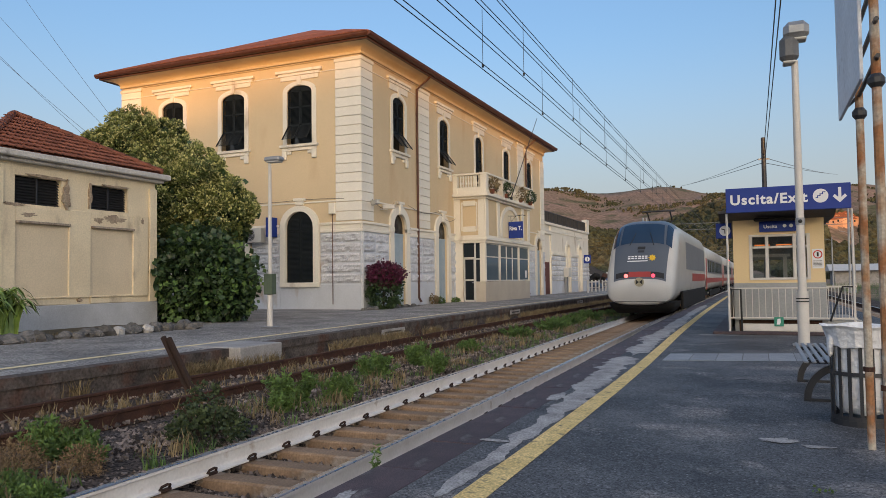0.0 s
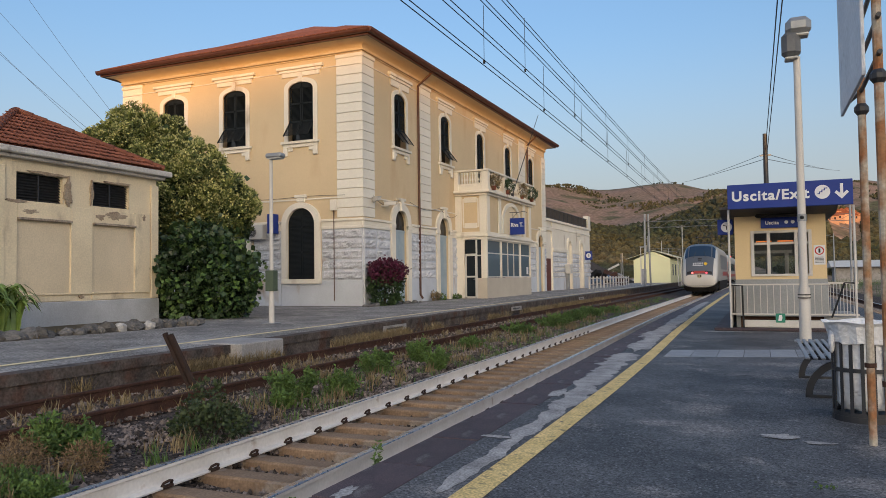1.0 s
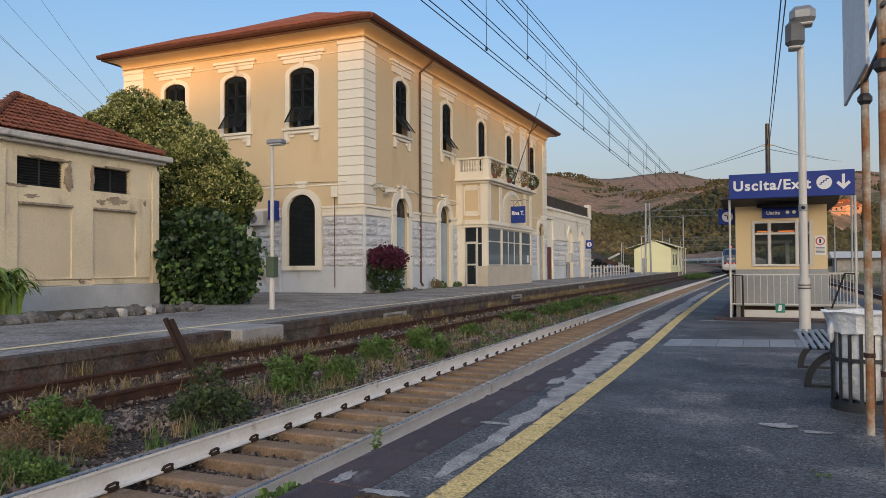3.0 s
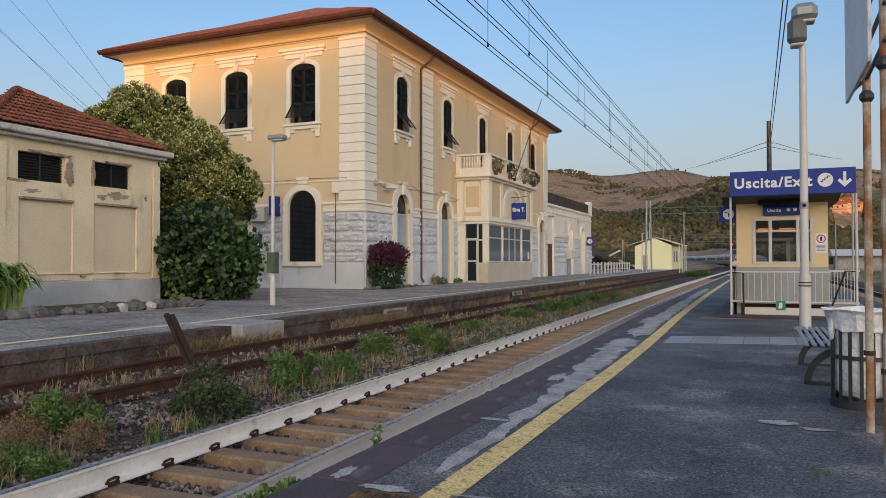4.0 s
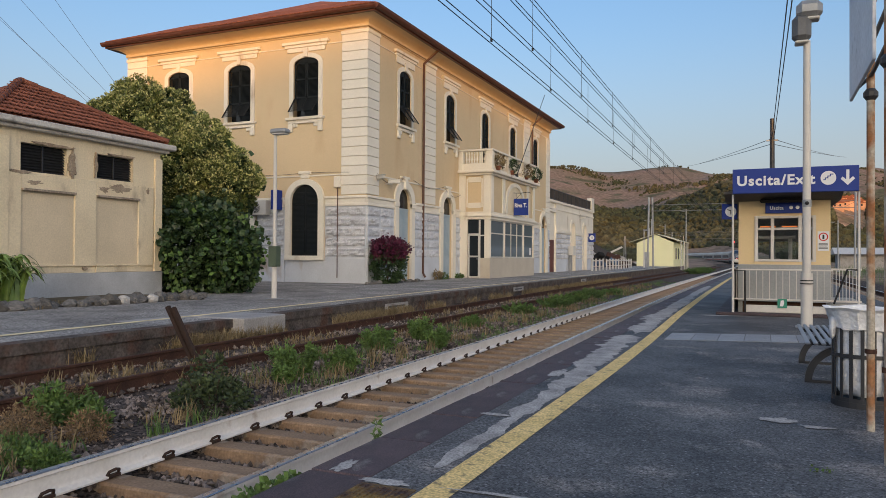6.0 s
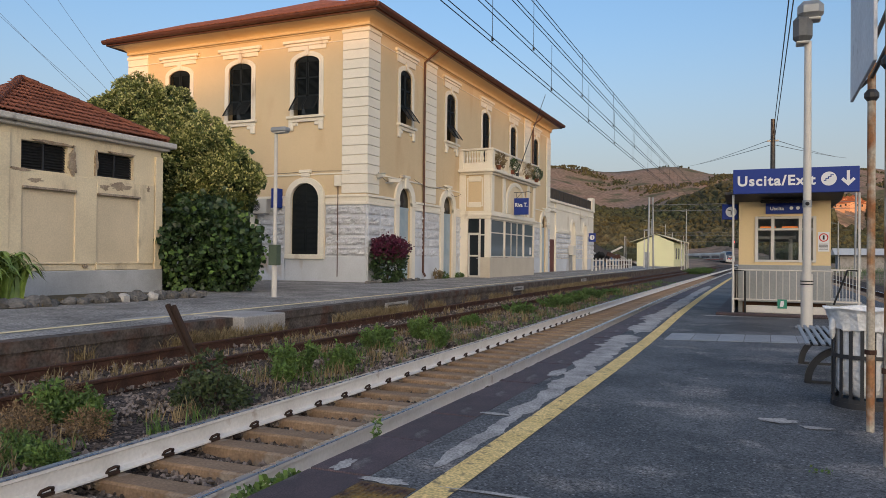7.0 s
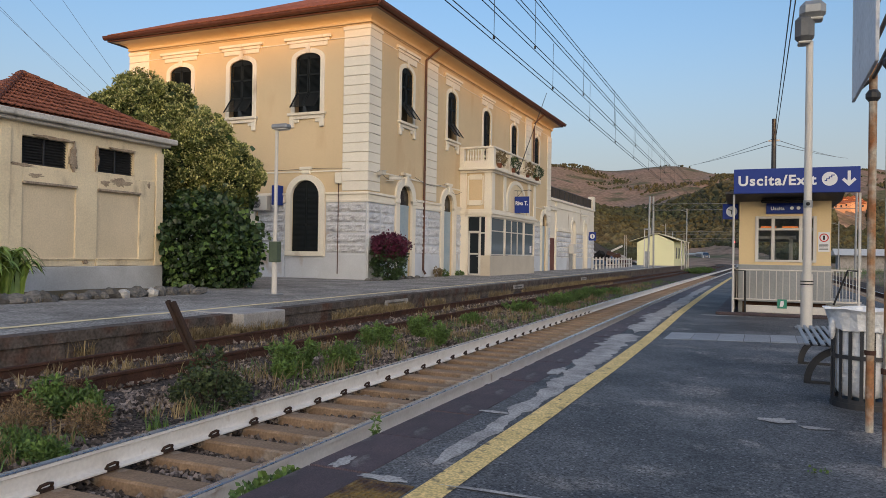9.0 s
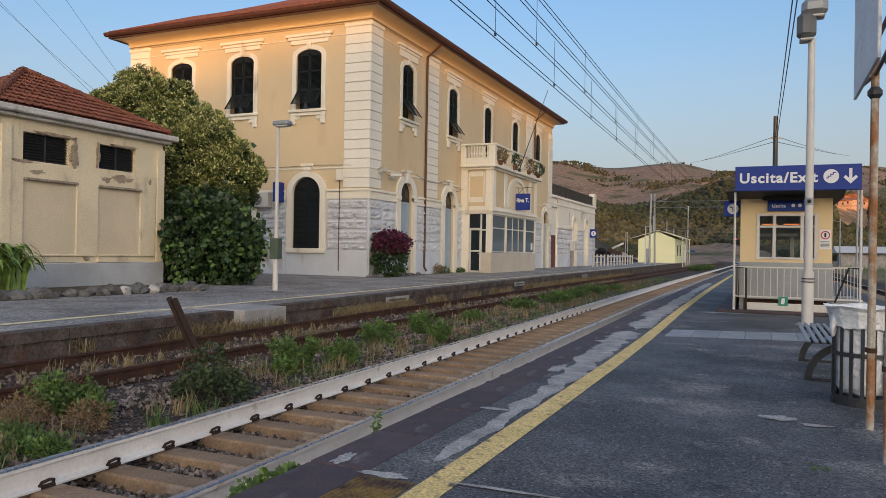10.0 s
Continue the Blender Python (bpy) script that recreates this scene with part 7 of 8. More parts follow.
wire("power_line", "thin power lines crossing the sky", [((-118, 80, 51.0), (-84, 80, 21.2)), ((-109, 80, 51.0), (-83, 80, 22.0)), ((-121, 80, 46.5), (-88, 80, 20.6)), ((-121, 80, 45.5), (-87, 80, 21.0))], 0.026, 0.4)
pyl = thing("pylon", "grey steel catenary pylon", "pylon", "catenary masts", at=(0.66, 75.3, 0))
part("mast", Geo().tube([(0, 0, -0.3), (0, 0, 14.4)], 0.27, 10, r1=0.2), DARKMETAL, pyl)
part("insulator", Geo().box(-0.5, 0.5, -0.05, 0.05, 12.3, 12.45), GREYMETAL, pyl)


def portal(s, x0, x1, zt, label, h0=0.06):
    t = thing("catenary_portal", label, "catenary portal", "catenary portals")
    for x in (x0, x1):
        for dy in (-0.35, 0.35):
            part("mast", Geo().tube([(x + dy * 0.8, s + dy, h0 - 0.5), (x + dy * 0.5, s + dy * 0.4, zt + 0.9)], 0.11, 8), GREYMETAL, t)
    for z in (zt - 0.7, zt):
        part("boom", Geo().box(x0, x1, s - 0.06, s + 0.06, z - 0.035, z + 0.035), LAMPGREY, t)
    n = max(3, int((x1 - x0) / 1.3))
    for k in range(n):
        a, b = x0 + (x1 - x0) * k / n, x0 + (x1 - x0) * (k + 1) / n
        part("lattice", Geo().tube([(a, s, zt - 0.7), (b, s, zt)] if k % 2 else [(a, s, zt), (b, s, zt - 0.7)], 0.02, 5), LAMPGREY, t)
    for x in (-4.4, 1.0):
        if x0 < x < x1:
            part("drop_post", Geo().tube([(x, s, zt), (x, s, zt - 2.2)], 0.05, 6), DARKMETAL, t)
            part("cantilever", Geo().tube([(x, s, zt - 0.9), (x - 1.6, s, zt - 1.1)], 0.03, 6), DARKMETAL, t)
    return t


portal(89, -12.2, 9.0, 7.55, "lattice steel portal over the tracks on twin white masts")
portal(175, -24, 10, 7.3, "distant lattice steel portal")
portal(235, -40, -2, 7.3, "distant lattice steel portal")
for x, y, h in ((-17.4, 128, 8.5), (-19.0, 160, 9), (-16.5, 150, 7), (-19.5, 210, 9), (-23, 240, 9), (-12.5, 135, 10.5), (9.5, 60, 7), (9.2, 90, 7), (10.5, 130, 8), (8.8, 45, 6)):
    m_ = thing("mast", "slim grey line-side mast", "mast", "line-side masts", at=(x, y, -0.6))
    part("pole", Geo().tube([(0, 0, 0), (0, 0, h)], 0.12, 8, r1=0.08), GREYMETAL, m_)
    part("arm", Geo().tube([(0, 0, h - 0.5), (-1.2, 0, h - 0.2)], 0.03, 5), GREYMETAL, m_)
for x, y in ((-14.4, 99), (-15.5, 127), (-16.0, 148), (-18.5, 185), (-20.5, 215), (-14.0, 70.0)):
    if y > 80:
        street_lamp(x, y, FAR_Z if y < 125 else -0.6, 4.9, 0.07, 1, "slim white platform lamp post in the distance")
sgl = thing("rail_signal", "line-side signal showing a red light", "signal", at=(-6.3, 178, -0.5))
part("mast", Geo().tube([(0, 0, 0), (0, 0, 6.5)], 0.08, 8), GREYMETAL, sgl)
part("head", Geo().box(-0.35, 0.35, -0.2, 0, 4.3, 6.4, 0.05), BLACK, sgl)
part("red_light", Geo().ball((0, -0.25, 5.6), 0.22, 10), SIGNALRED, sgl, "glowing red signal light")

# ---------- yellow house, fence, heap, vehicles ----------
house = thing("yellow_house", "single-storey pale yellow house with low gable roof", "house")
HYY = 122.0
g = Geo().prism([(-18.9, 0), (-13.2, 0), (-13.2, 3.9), (-15.9, 5.1), (-18.9, 3.75)], HYY, 16, "y")
part("wall", g, HOUSEYELLOW, house)
g = Geo()
for a, b in (((-20.1, 3.85), (-15.8, 5.2)), ((-15.8, 5.2), (-12.3, 4.05))):
    g.prism([a, b, (b[0], b[1] + 0.08), (a[0], a[1] + 0.08)], HYY - 0.25, 17.0, "y")
part("roof", g, mat("pale_roof", (0.72, 0.68, 0.48), (0.64, 0.60, 0.42)), house, "pale low-pitched roof")
for y in (125, 129, 133):
    part("window", Geo().box(-13.21, -13.15, y, y + 1.3, 1.2, 3.0), WINDARK, house)
for y in (123.5, 129, 135):
    part("porch_post", Geo().tube([(-12.2, y, -0.5), (-12.2, y, 4.1)], 0.08, 6), WHITEMETAL, house)
part("door", Geo().box(-17.7, -16.9, HYY - 0.05, HYY, 0.05, 2.3), GREYMETAL, house)
fence = thing("fence", "white tubular fence at the platform end", "fence")
for k in range(14):
    y = 71 + k * 2.0
    x = -15.2 - 0.04 * k
    part("post", Geo().box(x - 0.07, x + 0.07, y - 0.09, y + 0.09, FAR_Z - 0.2, 1.25, 0.02), WHITEMETAL, fence)
    if k not in (3, 13):
        part("rail", Geo().box(x - 0.04, x + 0.02, y, y + 2.0, 1.0, 1.12), WHITEMETAL, fence)
        part("rail", Geo().box(x - 0.04, x + 0.02, y, y + 2.0, 0.45, 0.53), WHITEMETAL, fence)
g = Geo()
for i in range(25):
    for j in range(17):
        x, y = -46 + 28 * i / 24, 96 + 44 * j / 16
        k = math.sin(math.pi * min(1, (i + 0.01) / 24 * 0.5 + 0.5)) * math.sin(math.pi * (j + 0.01) / 16.02)
        z = -0.7 + 8.0 * max(0, (-17.5 - x) / 12) ** 0.8 * (k ** 0.4) if x < -17.5 else -0.7
        g.v.append((x, y, min(z, 7.2) + 0.5 * noise.noise((x / 2, y / 2, 0))))
g.f = [(i * 17 + j, i * 17 + j + 1, (i + 1) * 17 + j + 1, (i + 1) * 17 + j) for i in range(24) for j in range(16)]
structure("earth_bank", g, mat("dark_earth_bank", (0.085, 0.065, 0.05), (0.055, 0.043, 0.035), 0.95, scale=0.3, fine=3, bump=0.8, contrast=0.7), "dark bare earth bank beyond the fence", smooth=True)
heap = thing("scrap_heap", "heap of scrap and blue tarpaulin behind the fence", "scrap heap")
rng = np.random.default_rng(11)
TARP = mat("blue_tarpaulin", (0.06, 0.11, 0.20), (0.10, 0.15, 0.22), 0.6, fine=6)
for k in range(26):
    x, y = rng.uniform(-21.5, -16.5), rng.uniform(92, 100)
    s = rng.uniform(0.35, 0.9)
    m3 = (TARP, CONCRETE, TRAINDARK, RUST)[k % 4]
    me = Geo().box(-s, s, -s * 0.6, s * 0.6, -s * 0.4, s * 0.4, s * 0.12).mesh("scrap", m3)
    me.transform(Matrix.Translation((x, y, 0.5 + rng.uniform(0, 1.3))) @ Euler(rng.uniform(-0.6, 0.6, 3)).to_matrix().to_4x4())
    part("scrap", me, m3, heap)
me = Geo().box(-0.8, 0.8, -0.1, 0.1, -0.12, 0.12, 0.03).mesh("beam", WHITEMETAL)
me.transform(Matrix.Translation((-17.4, 96, 2.4)) @ Euler((0, -0.45, 0)).to_matrix().to_4x4())
part("beam", me, WHITEMETAL, heap, "white beam end")


def vehicle(name, label, x, y, yaw, paint, l, w, h, van):
    t = thing(name, label, "van" if van else "car", at=pose(x, y, -0.62, 0, 0, yaw))
    pr = [(-l / 2, 0.35), (l / 2, 0.35), (l / 2, 0.95), (l / 2 - 0.2, 1.05), (l / 2 - 1.2, h) if van else (l / 2 - 1.3, 1.1), (l / 2 - 1.5, h) if not van else (l / 2 - 1.3, h), (-l / 2 + (0.1 if van else 0.8), h), (-l / 2, 1.0)]
    b = part("body", Geo().prism(pr, -w / 2, w, "x"), paint, t)
    part("windscreen", Geo().box(-w / 2 + 0.12, w / 2 - 0.12, l / 2 - 1.25, l / 2 - 1.1, 1.1, h - 0.15), WINDARK, b)
    for e in (-1, 1):
        part("side_window", Geo().box(e * w / 2 - 0.012, e * w / 2 + 0.012, -l / 2 + 0.9, l / 2 - 1.5, 1.1, h - 0.2), WINDARK, b)
        for q in (-l / 2 + 0.85, l / 2 - 0.85):
            wh = part("wheel", Geo().tube([(e * (w / 2 - 0.1), q, 0.33), (e * (w / 2 + 0.05), q, 0.33)], 0.33, 16), BLACK, t)
            part("rim", Geo().tube([(e * (w / 2 + 0.03), q, 0.33), (e * (w / 2 + 0.065), q, 0.33)], 0.2, 12), GREYMETAL, wh)


vehicle("van", "white delivery van parked beyond the platform", -22.6, 168, 60, WHITEMETAL, 5.2, 2.0, 2.5, True)
vehicle("car", "grey parked car beyond the platform", -27.0, 186, 80, GREYMETAL, 4.3, 1.8, 1.5, False)
vehicle("car", "pale parked car beside the far sidings", 30.0, 150, 95, WHITEMETAL, 4.3, 1.8, 1.5, False)
vehicle("car", "grey-blue parked car beside the far sidings", 24.0, 150, 85, GREYMETAL, 4.3, 1.8, 1.5, False)
shed = thing("low_shed", "long low shed with pale roof", "shed")
part("wall", Geo().box(14, 40, 170, 180, -0.7, 2.4), CONCRETE, shed)
part("roof", Geo().prism([(168.5, 2.4), (181.5, 2.4), (175, 3.8)], 13, 28, "x"), WHITEMETAL, shed, "pale sheet roof")
HOUSEPINK = mat("peach_render", (0.62, 0.36, 0.25), (0.54, 0.32, 0.22), 0.9, scale=0.2, fine=3, contrast=0.2, rand=0.2)


def hill_house(x, y, w, d, h):
    z = hill_height(x, y) - 4
    t = thing("hillside_house", "peach-coloured house on the hillside in evening sun", "house", "hillside village", at=(x, y, z))
    part("wall", Geo().box(-w / 2, w / 2, -d / 2, d / 2, 0, h + 3), HOUSEPINK, t)
    part("roof", Geo().prism([(-w / 2 - 0.5, h + 3), (w / 2 + 0.5, h + 3), (0, h + 4.8)], -d / 2 - 0.5, d + 1, "y"), ROOFTILE, t)
    for r in range(int(h // 3)):
        for k in range(int(w // 3)):
            part("window", Geo().box(-w / 2 + 1 + 3 * k, -w / 2 + 2 + 3 * k, -d / 2 - 0.05, -d / 2, 4 + 3 * r, 5.5 + 3 * r), WINDARK, t)


VILLAGE = []
for i in range(14):      # the village stands on the slope where it rises to this angle
    b, up = radians(4.6 + 0.105 * i), math.tan(radians(3.72 + 0.13 * (i % 3)))
    rr = 480
    while rr < 1200 and hill_height(rr * math.sin(b), rr * math.cos(b)) < up * rr:
        rr += 4
    VILLAGE.append(rr)
    hill_house(rr * math.sin(b), rr * math.cos(b), random.uniform(4.5, 7), 7, random.choice((3, 3.2, 4)))
VILLAGE_NEAR = min(VILLAGE) - 90

# far woods: crumpled crowns over the lower slopes
rng = np.random.default_rng(3)
ico = Geo().ball((0, 0, 0), 1, 6).v
icf = Geo().ball((0, 0, 0), 1, 6).f
wv, wf = [], []
made_w = 0
while made_w < 19000:
    b, d = radians(rng.uniform(-26, 16)), rng.uniform(300, 1400) ** 1.0
    x, y = d * math.sin(b), d * math.cos(b)
    dens = noise.noise((x / 90, y / 90, 5)) + (0.75 if d < 640 else 0.1 if d < 900 else -0.12)
    if dens < 0.05 + 0.3 * rng.random():
        continue
    if abs(along(d, -4.25)[0].x - x) < 26 and d < 420:
        continue
    if 4.3 < math.degrees(b) < 6.4 and VILLAGE_NEAR + 45 < d < VILLAGE_NEAR + 170:
        continue
    s = rng.uniform(1.2, 3.0) * (1.0 if d < 700 else 0.75)
    z = hill_height(x, y) + s * 0.4 - 0.6
    o = len(wv)
    k = rng.uniform(0.7, 1.3, 3)
    for a in ico:
        q = 1 + 0.45 * noise.noise((a[0] * 1.8 + made_w, a[1] * 1.8, a[2] * 1.8))
        wv.append((x + a[0] * s * q * k[0], y + a[1] * s * q * k[1], z + a[2] * s * q * k[2] * 1.15))
    wf += [tuple(i + o for i in f) for f in icf]
    made_w += 1
me = bpy.data.meshes.new("woodland")
me.from_pydata(wv, [], wf)
me.materials.append(WOODS)
tagged(new("woodland", me), "dark green and rust scrub woods on the slopes", "woodland", "", "stuff")


# ---------- plants ----------
def leaves(centres, outward, per, spread, size, rng, droop=0.0, narrow=0.45):
    """Small folded leaves in tufts round the centres, each tuft fanning outward."""
    V, Fc = [], []
    for c, o in zip(centres, outward):
        for _ in range(per):
            d = Vector(o) * 1.0 + Vector(rng.normal(0, 0.75, 3))
            d.z -= droop
            d.normalize()
            p = Vector(c) + Vector(rng.normal(0, spread, 3))
            s = size * rng.uniform(0.6, 1.3)
            side = d.cross(Vector(rng.normal(0, 1, 3)))
            if side.length < 1e-3:
                continue
            side.normalize()
            up = side.cross(d)
            n = len(V)
            V += [tuple(p), tuple(p + d * s * 0.5 + side * s * narrow + up * s * 0.1), tuple(p + d * s), tuple(p + d * s * 0.5 - side * s * narrow + up * s * 0.1)]
            Fc += [(n, n + 1, n + 2), (n, n + 2, n + 3)]
    return V, Fc


def cloud(name, lobes, tufts, per, spread, size, material, parent, label, seed, droop=0.0, narrow=0.45, inner=0.72):
    rng = np.random.default_rng(seed)
    cs, os_ = [], []
    vol = [a[3] * a[4] * a[5] for a in lobes]
    for li, (x, y, z, rx, ry, rz) in enumerate(lobes):
        for _ in range(int(tufts * vol[li] / sum(vol))):
            d = Vector(rng.normal(0, 1, 3)).normalized()
            k = 1 + 0.26 * noise.noise((d.x * 2.6 + seed % 1, d.y * 2.6, d.z * 2.6 + li)) + 0.16 * noise.noise((d.x * 6, d.y * 6 + seed, d.z * 6))
            k *= inner + (1 - inner) * rng.random() ** 0.5
            p = (x + d.x * rx * k, y + d.y * ry * k, z + d.z * rz * k)
            if p[2] < 0.1 and parent is not None and z > 0.5:
                continue
            cs.append(p)
            os_.append((d.x / rx, d.y / ry, d.z / rz))
    os_ = [tuple(Vector(o).normalized()) for o in os_]
    V, Fc = leaves(cs, os_, per, spread, size, rng, droop, narrow)
    me = bpy.data.meshes.new(name)
    me.from_pydata(V, [], Fc)
    me.materials.append(material)
    o = new(name, me)
    o.parent = parent
    return tagged(o, label)


tree = thing("tree", "large dense evergreen tree with yellowish flowering tips, pale to paint in light on the sprays", "tree")
part("trunk", Geo().tube([(-20.9, 22.6, -0.1), (-20.8, 22.5, 1.6), (-21.3, 22.6, 3.2), (-22.0, 22.7, 5.0)], 0.24, 10, r1=0.1), BARK, tree, "", True)
g = Geo()
for a, b in (((-20.8, 22.5, 1.6), (-19.2, 22.2, 4.0)), ((-21.3, 22.6, 3.2), (-23.2, 22.9, 5.5)), ((-21.3, 22.6, 3.0), (-20.4, 21.6, 5.2)), ((-21.9, 22.7, 4.6), (-24.6, 23.1, 6.8))):
    a, b = Vector(a), Vector(b)
    g.tube([a, (a + b) / 2 + Vector((0.1, 0.1, 0.2)), b], 0.10, 7, r1=0.03)
part("limb", g, BARK, tree)
lobes = [(-23.1, 22.8, 6.15, 2.15, 2.2, 2.2), (-20.3, 22.3, 4.3, 2.15, 2.1, 2.0), (-24.8, 23.2, 6.6, 1.25, 1.1, 1.0), (-20.9, 22.4, 5.25, 1.8, 1.8, 1.65), (-18.5, 22.2, 4.0, 1.3, 1.2, 1.15)]
TIP = mat("yellow_green_tip", (0.58, 0.54, 0.23), (0.36, 0.36, 0.12), 0.65, scale=1, fine=8, bump=0, contrast=0.3, island=0.3)


def clumps(lobes, count, seed):
    """Round sprays set over the lobes, each pushed in or out, with the way it faces."""
    rng = np.random.default_rng(seed)
    vol = [a[3] * a[4] for a in lobes]
    out = []
    for li, (x, y, z, rx, ry, rz) in enumerate(lobes):
        for _ in range(int(count * vol[li] / sum(vol))):
            d = Vector(rng.normal(0, 1, 3)).normalized()
            k = 0.84 + 0.20 * noise.noise((d.x * 2.4 + li, d.y * 2.4, d.z * 2.4)) + rng.uniform(-0.07, 0.13)
            p = Vector((x + d.x * rx * k, y + d.y * ry * k, z + d.z * rz * k))
            o = Vector((d.x / rx, d.y / ry, d.z / rz + 0.12)).normalized()
            if any((p.x - a) ** 2 / (u * u) + (p.y - b) ** 2 / (v * v) + (p.z - c) ** 2 / (w * w) < 0.42 for a, b, c, u, v, w in lobes):
                continue
            out.append((p, o, rng.uniform(0.17, 0.34)))
    return out


def sprays(name, parts_, per, size, lo, hi, material, parent, label, seed, narrow):
    """Leaves over each spray: from lo to hi of its radius, turned outward."""
    rng = np.random.default_rng(seed)
    V, Fc = [], []
    for p, o, r in parts_:
        for _ in range(per):
            d = (o * 0.75 + Vector(rng.normal(0, 0.62, 3))).normalized()
            q = p + d * r * rng.uniform(lo, hi)
            w = (d + Vector(rng.normal(0, 0.45, 3))).normalized()
            side = w.cross(Vector(rng.normal(0, 1, 3))).normalized()
            up_ = side.cross(w)
            k = size * rng.uniform(0.65, 1.3)
            n = len(V)
            V += [tuple(q), tuple(q + w * k * 0.5 + side * k * narrow + up_ * k * 0.1), tuple(q + w * k), tuple(q + w * k * 0.5 - side * k * narrow + up_ * k * 0.1)]
            Fc += [(n, n + 1, n + 2), (n, n + 2, n + 3)]
    me = bpy.data.meshes.new(name)
    me.from_pydata(V, [], Fc)
    me.materials.append(material)
    o = new(name, me)
    o.parent = parent
    return tagged(o, label)


CLUMPS = clumps(lobes, 1900, 1)
sprays("crown", CLUMPS, 84, 0.11, 0.25, 1.0, LEAF, tree, "olive-green crown of small leaves in round sprays", 2, 0.30)
# flowering tips on upward sprays; their pale colour also paints in toplight
sprays("blossom", [(p, Vector((o.x, o.y, o.z + 0.5)).normalized(), r) for p, o, r in CLUMPS if o.z > -0.35], 34, 0.092, 0.82, 1.14, TIP, tree, "yellowish flowering tips, pale to paint in light on the sprays", 3, 0.34)
# leaves within the crown take a darker colour as painted shade
cloud("inner_foliage", [(x, y, z, rx * 0.72, ry * 0.72, rz * 0.72) for x, y, z, rx, ry, rz in lobes], 900, 8, 0.2, 0.30, LEAFDARK, tree, "inner leaves coloured dark for crown shade", 3, inner=0.5)
shrub = thing("broad_leaved_shrub", "dark green shrub with round hanging leaves beside the hut", "shrub")
part("stem", Geo().tube([(-17.9, 20.4, 0), (-17.8, 20.3, 1.4)], 0.07, 7), BARK, shrub)
cloud("foliage", [(-17.9, 20.3, 1.6, 1.6, 1.4, 1.7), (-16.9, 20.2, 1.2, 1.2, 1.1, 1.2), (-18.8, 20.2, 1.3, 0.9, 0.9, 1.4)], 1500, 5, 0.10, 0.19, LEAFDARK, shrub, "round dark leaves", 4, droop=0.6, narrow=0.55)
cloud("young_foliage", [(-17.6, 20.2, 1.3, 1.8, 1.45, 1.5)], 170, 4, 0.10, 0.17, WEED, shrub, "paler young leaves", 5, droop=0.6, narrow=0.55, inner=0.97)
bou = thing("bougainvillea", "magenta bougainvillea bush by the station corner", "shrub", at=None)
cloud("foliage", [(-16.3, 31.0, 0.95, 0.75, 0.95, 0.95)], 520, 6, 0.06, 0.12, LEAFDARK, bou, "dark green leaves", 6)
cloud("blossom", [(-16.2, 31.05, 1.62, 0.78, 1.1, 0.58)], 520, 7, 0.06, 0.11, MAGENTA, bou, "magenta flowers", 7)
part("stem", Geo().tube([(-16.3, 31.0, 0.0), (-16.3, 31.0, 1.2)], 0.05, 6), BARK, bou)

# strap-leaved clump at the hut
aga = thing("strap_leaved_plant", "clump of arching strap leaves beside the hut", "plant")
rng = np.random.default_rng(9)
g = Geo()
for k in range(330):
    c = Vector((rng.uniform(-17.4, -16.4), rng.uniform(10.7, 12.5), 0.1))
    a = rng.uniform(0, 2 * math.pi)
    h, r, w = rng.uniform(1.0, 1.75), rng.uniform(0.45, 0.95), rng.uniform(0.045, 0.085)
    d = Vector((math.cos(a), math.sin(a), 0))
    s = Vector((-d.y, d.x, 0)) * w
    pts = [c + d * r * t ** 1.4 + Vector((0, 0, h * (2.3 * t - 1.85 * t * t))) for t in np.linspace(0, 1, 7)]
    vs = []
    for i, p in enumerate(pts):
        q = s * (1 - (i / 6) ** 3)
        vs += [p - q, p + q]
    g.add(vs, [(2 * i, 2 * i + 1, 2 * i + 3, 2 * i + 2) for i in range(6)])
part("foliage", g, mat("strap_leaf_green", (0.24, 0.33, 0.075), (0.12, 0.19, 0.04), 0.45, scale=3, fine=10, bump=0, contrast=0.2, island=0.35), aga, "green arching leaves", True)

# row of field stones before the hut, stones at the foot of the station
rng = np.random.default_rng(21)
stone_meshes = []
for k in range(5):
    g = Geo().ball((0, 0, 0), 1, 8)
    g.v = [tuple(np.array(v) * (1 + 0.6 * noise.noise((v[0] * 1.5 + 9 * k, v[1] * 1.5, v[2] * 1.5)))) for v in g.v]
    stone_meshes.append(g.mesh("stone", ROCK))
WHITEROCK = mat("white_limewashed_stone", (0.55, 0.53, 0.50), (0.40, 0.38, 0.36), 0.9, scale=4, fine=30, bump=0.4)
for k in range(52):
    t = k / 51
    x, y = -15.6 + 0.5 * t + rng.uniform(-0.25, 0.25), 10.3 + 6.6 * t + rng.uniform(-0.15, 0.15)
    s = rng.uniform(0.10, 0.26)
    o = new("border_stone", stone_meshes[k % 5])
    o.matrix_world = Matrix.LocRotScale((x, y, FAR_Z + s * 0.35), Euler(rng.uniform(-0.4, 0.4, 3)), (s * rng.uniform(0.8, 1.3), s * rng.uniform(0.8, 1.4), s * rng.uniform(0.5, 0.9)))
    tagged(o, "rough grey field stone edging the planting strip", "stone", "border stones")
for k in range(2):
    o = new("border_stone", stone_meshes[k].copy())
    o.data.materials[0] = WHITEROCK
    o.matrix_world = Matrix.LocRotScale((-15.1 + 0.1 * k, 14.2 + 0.9 * k, FAR_Z + 0.1), Euler((0.3, 0.2, k)), (0.17, 0.15, 0.14))
    tagged(o, "whitewashed stone edging the planting strip", "stone", "border stones")
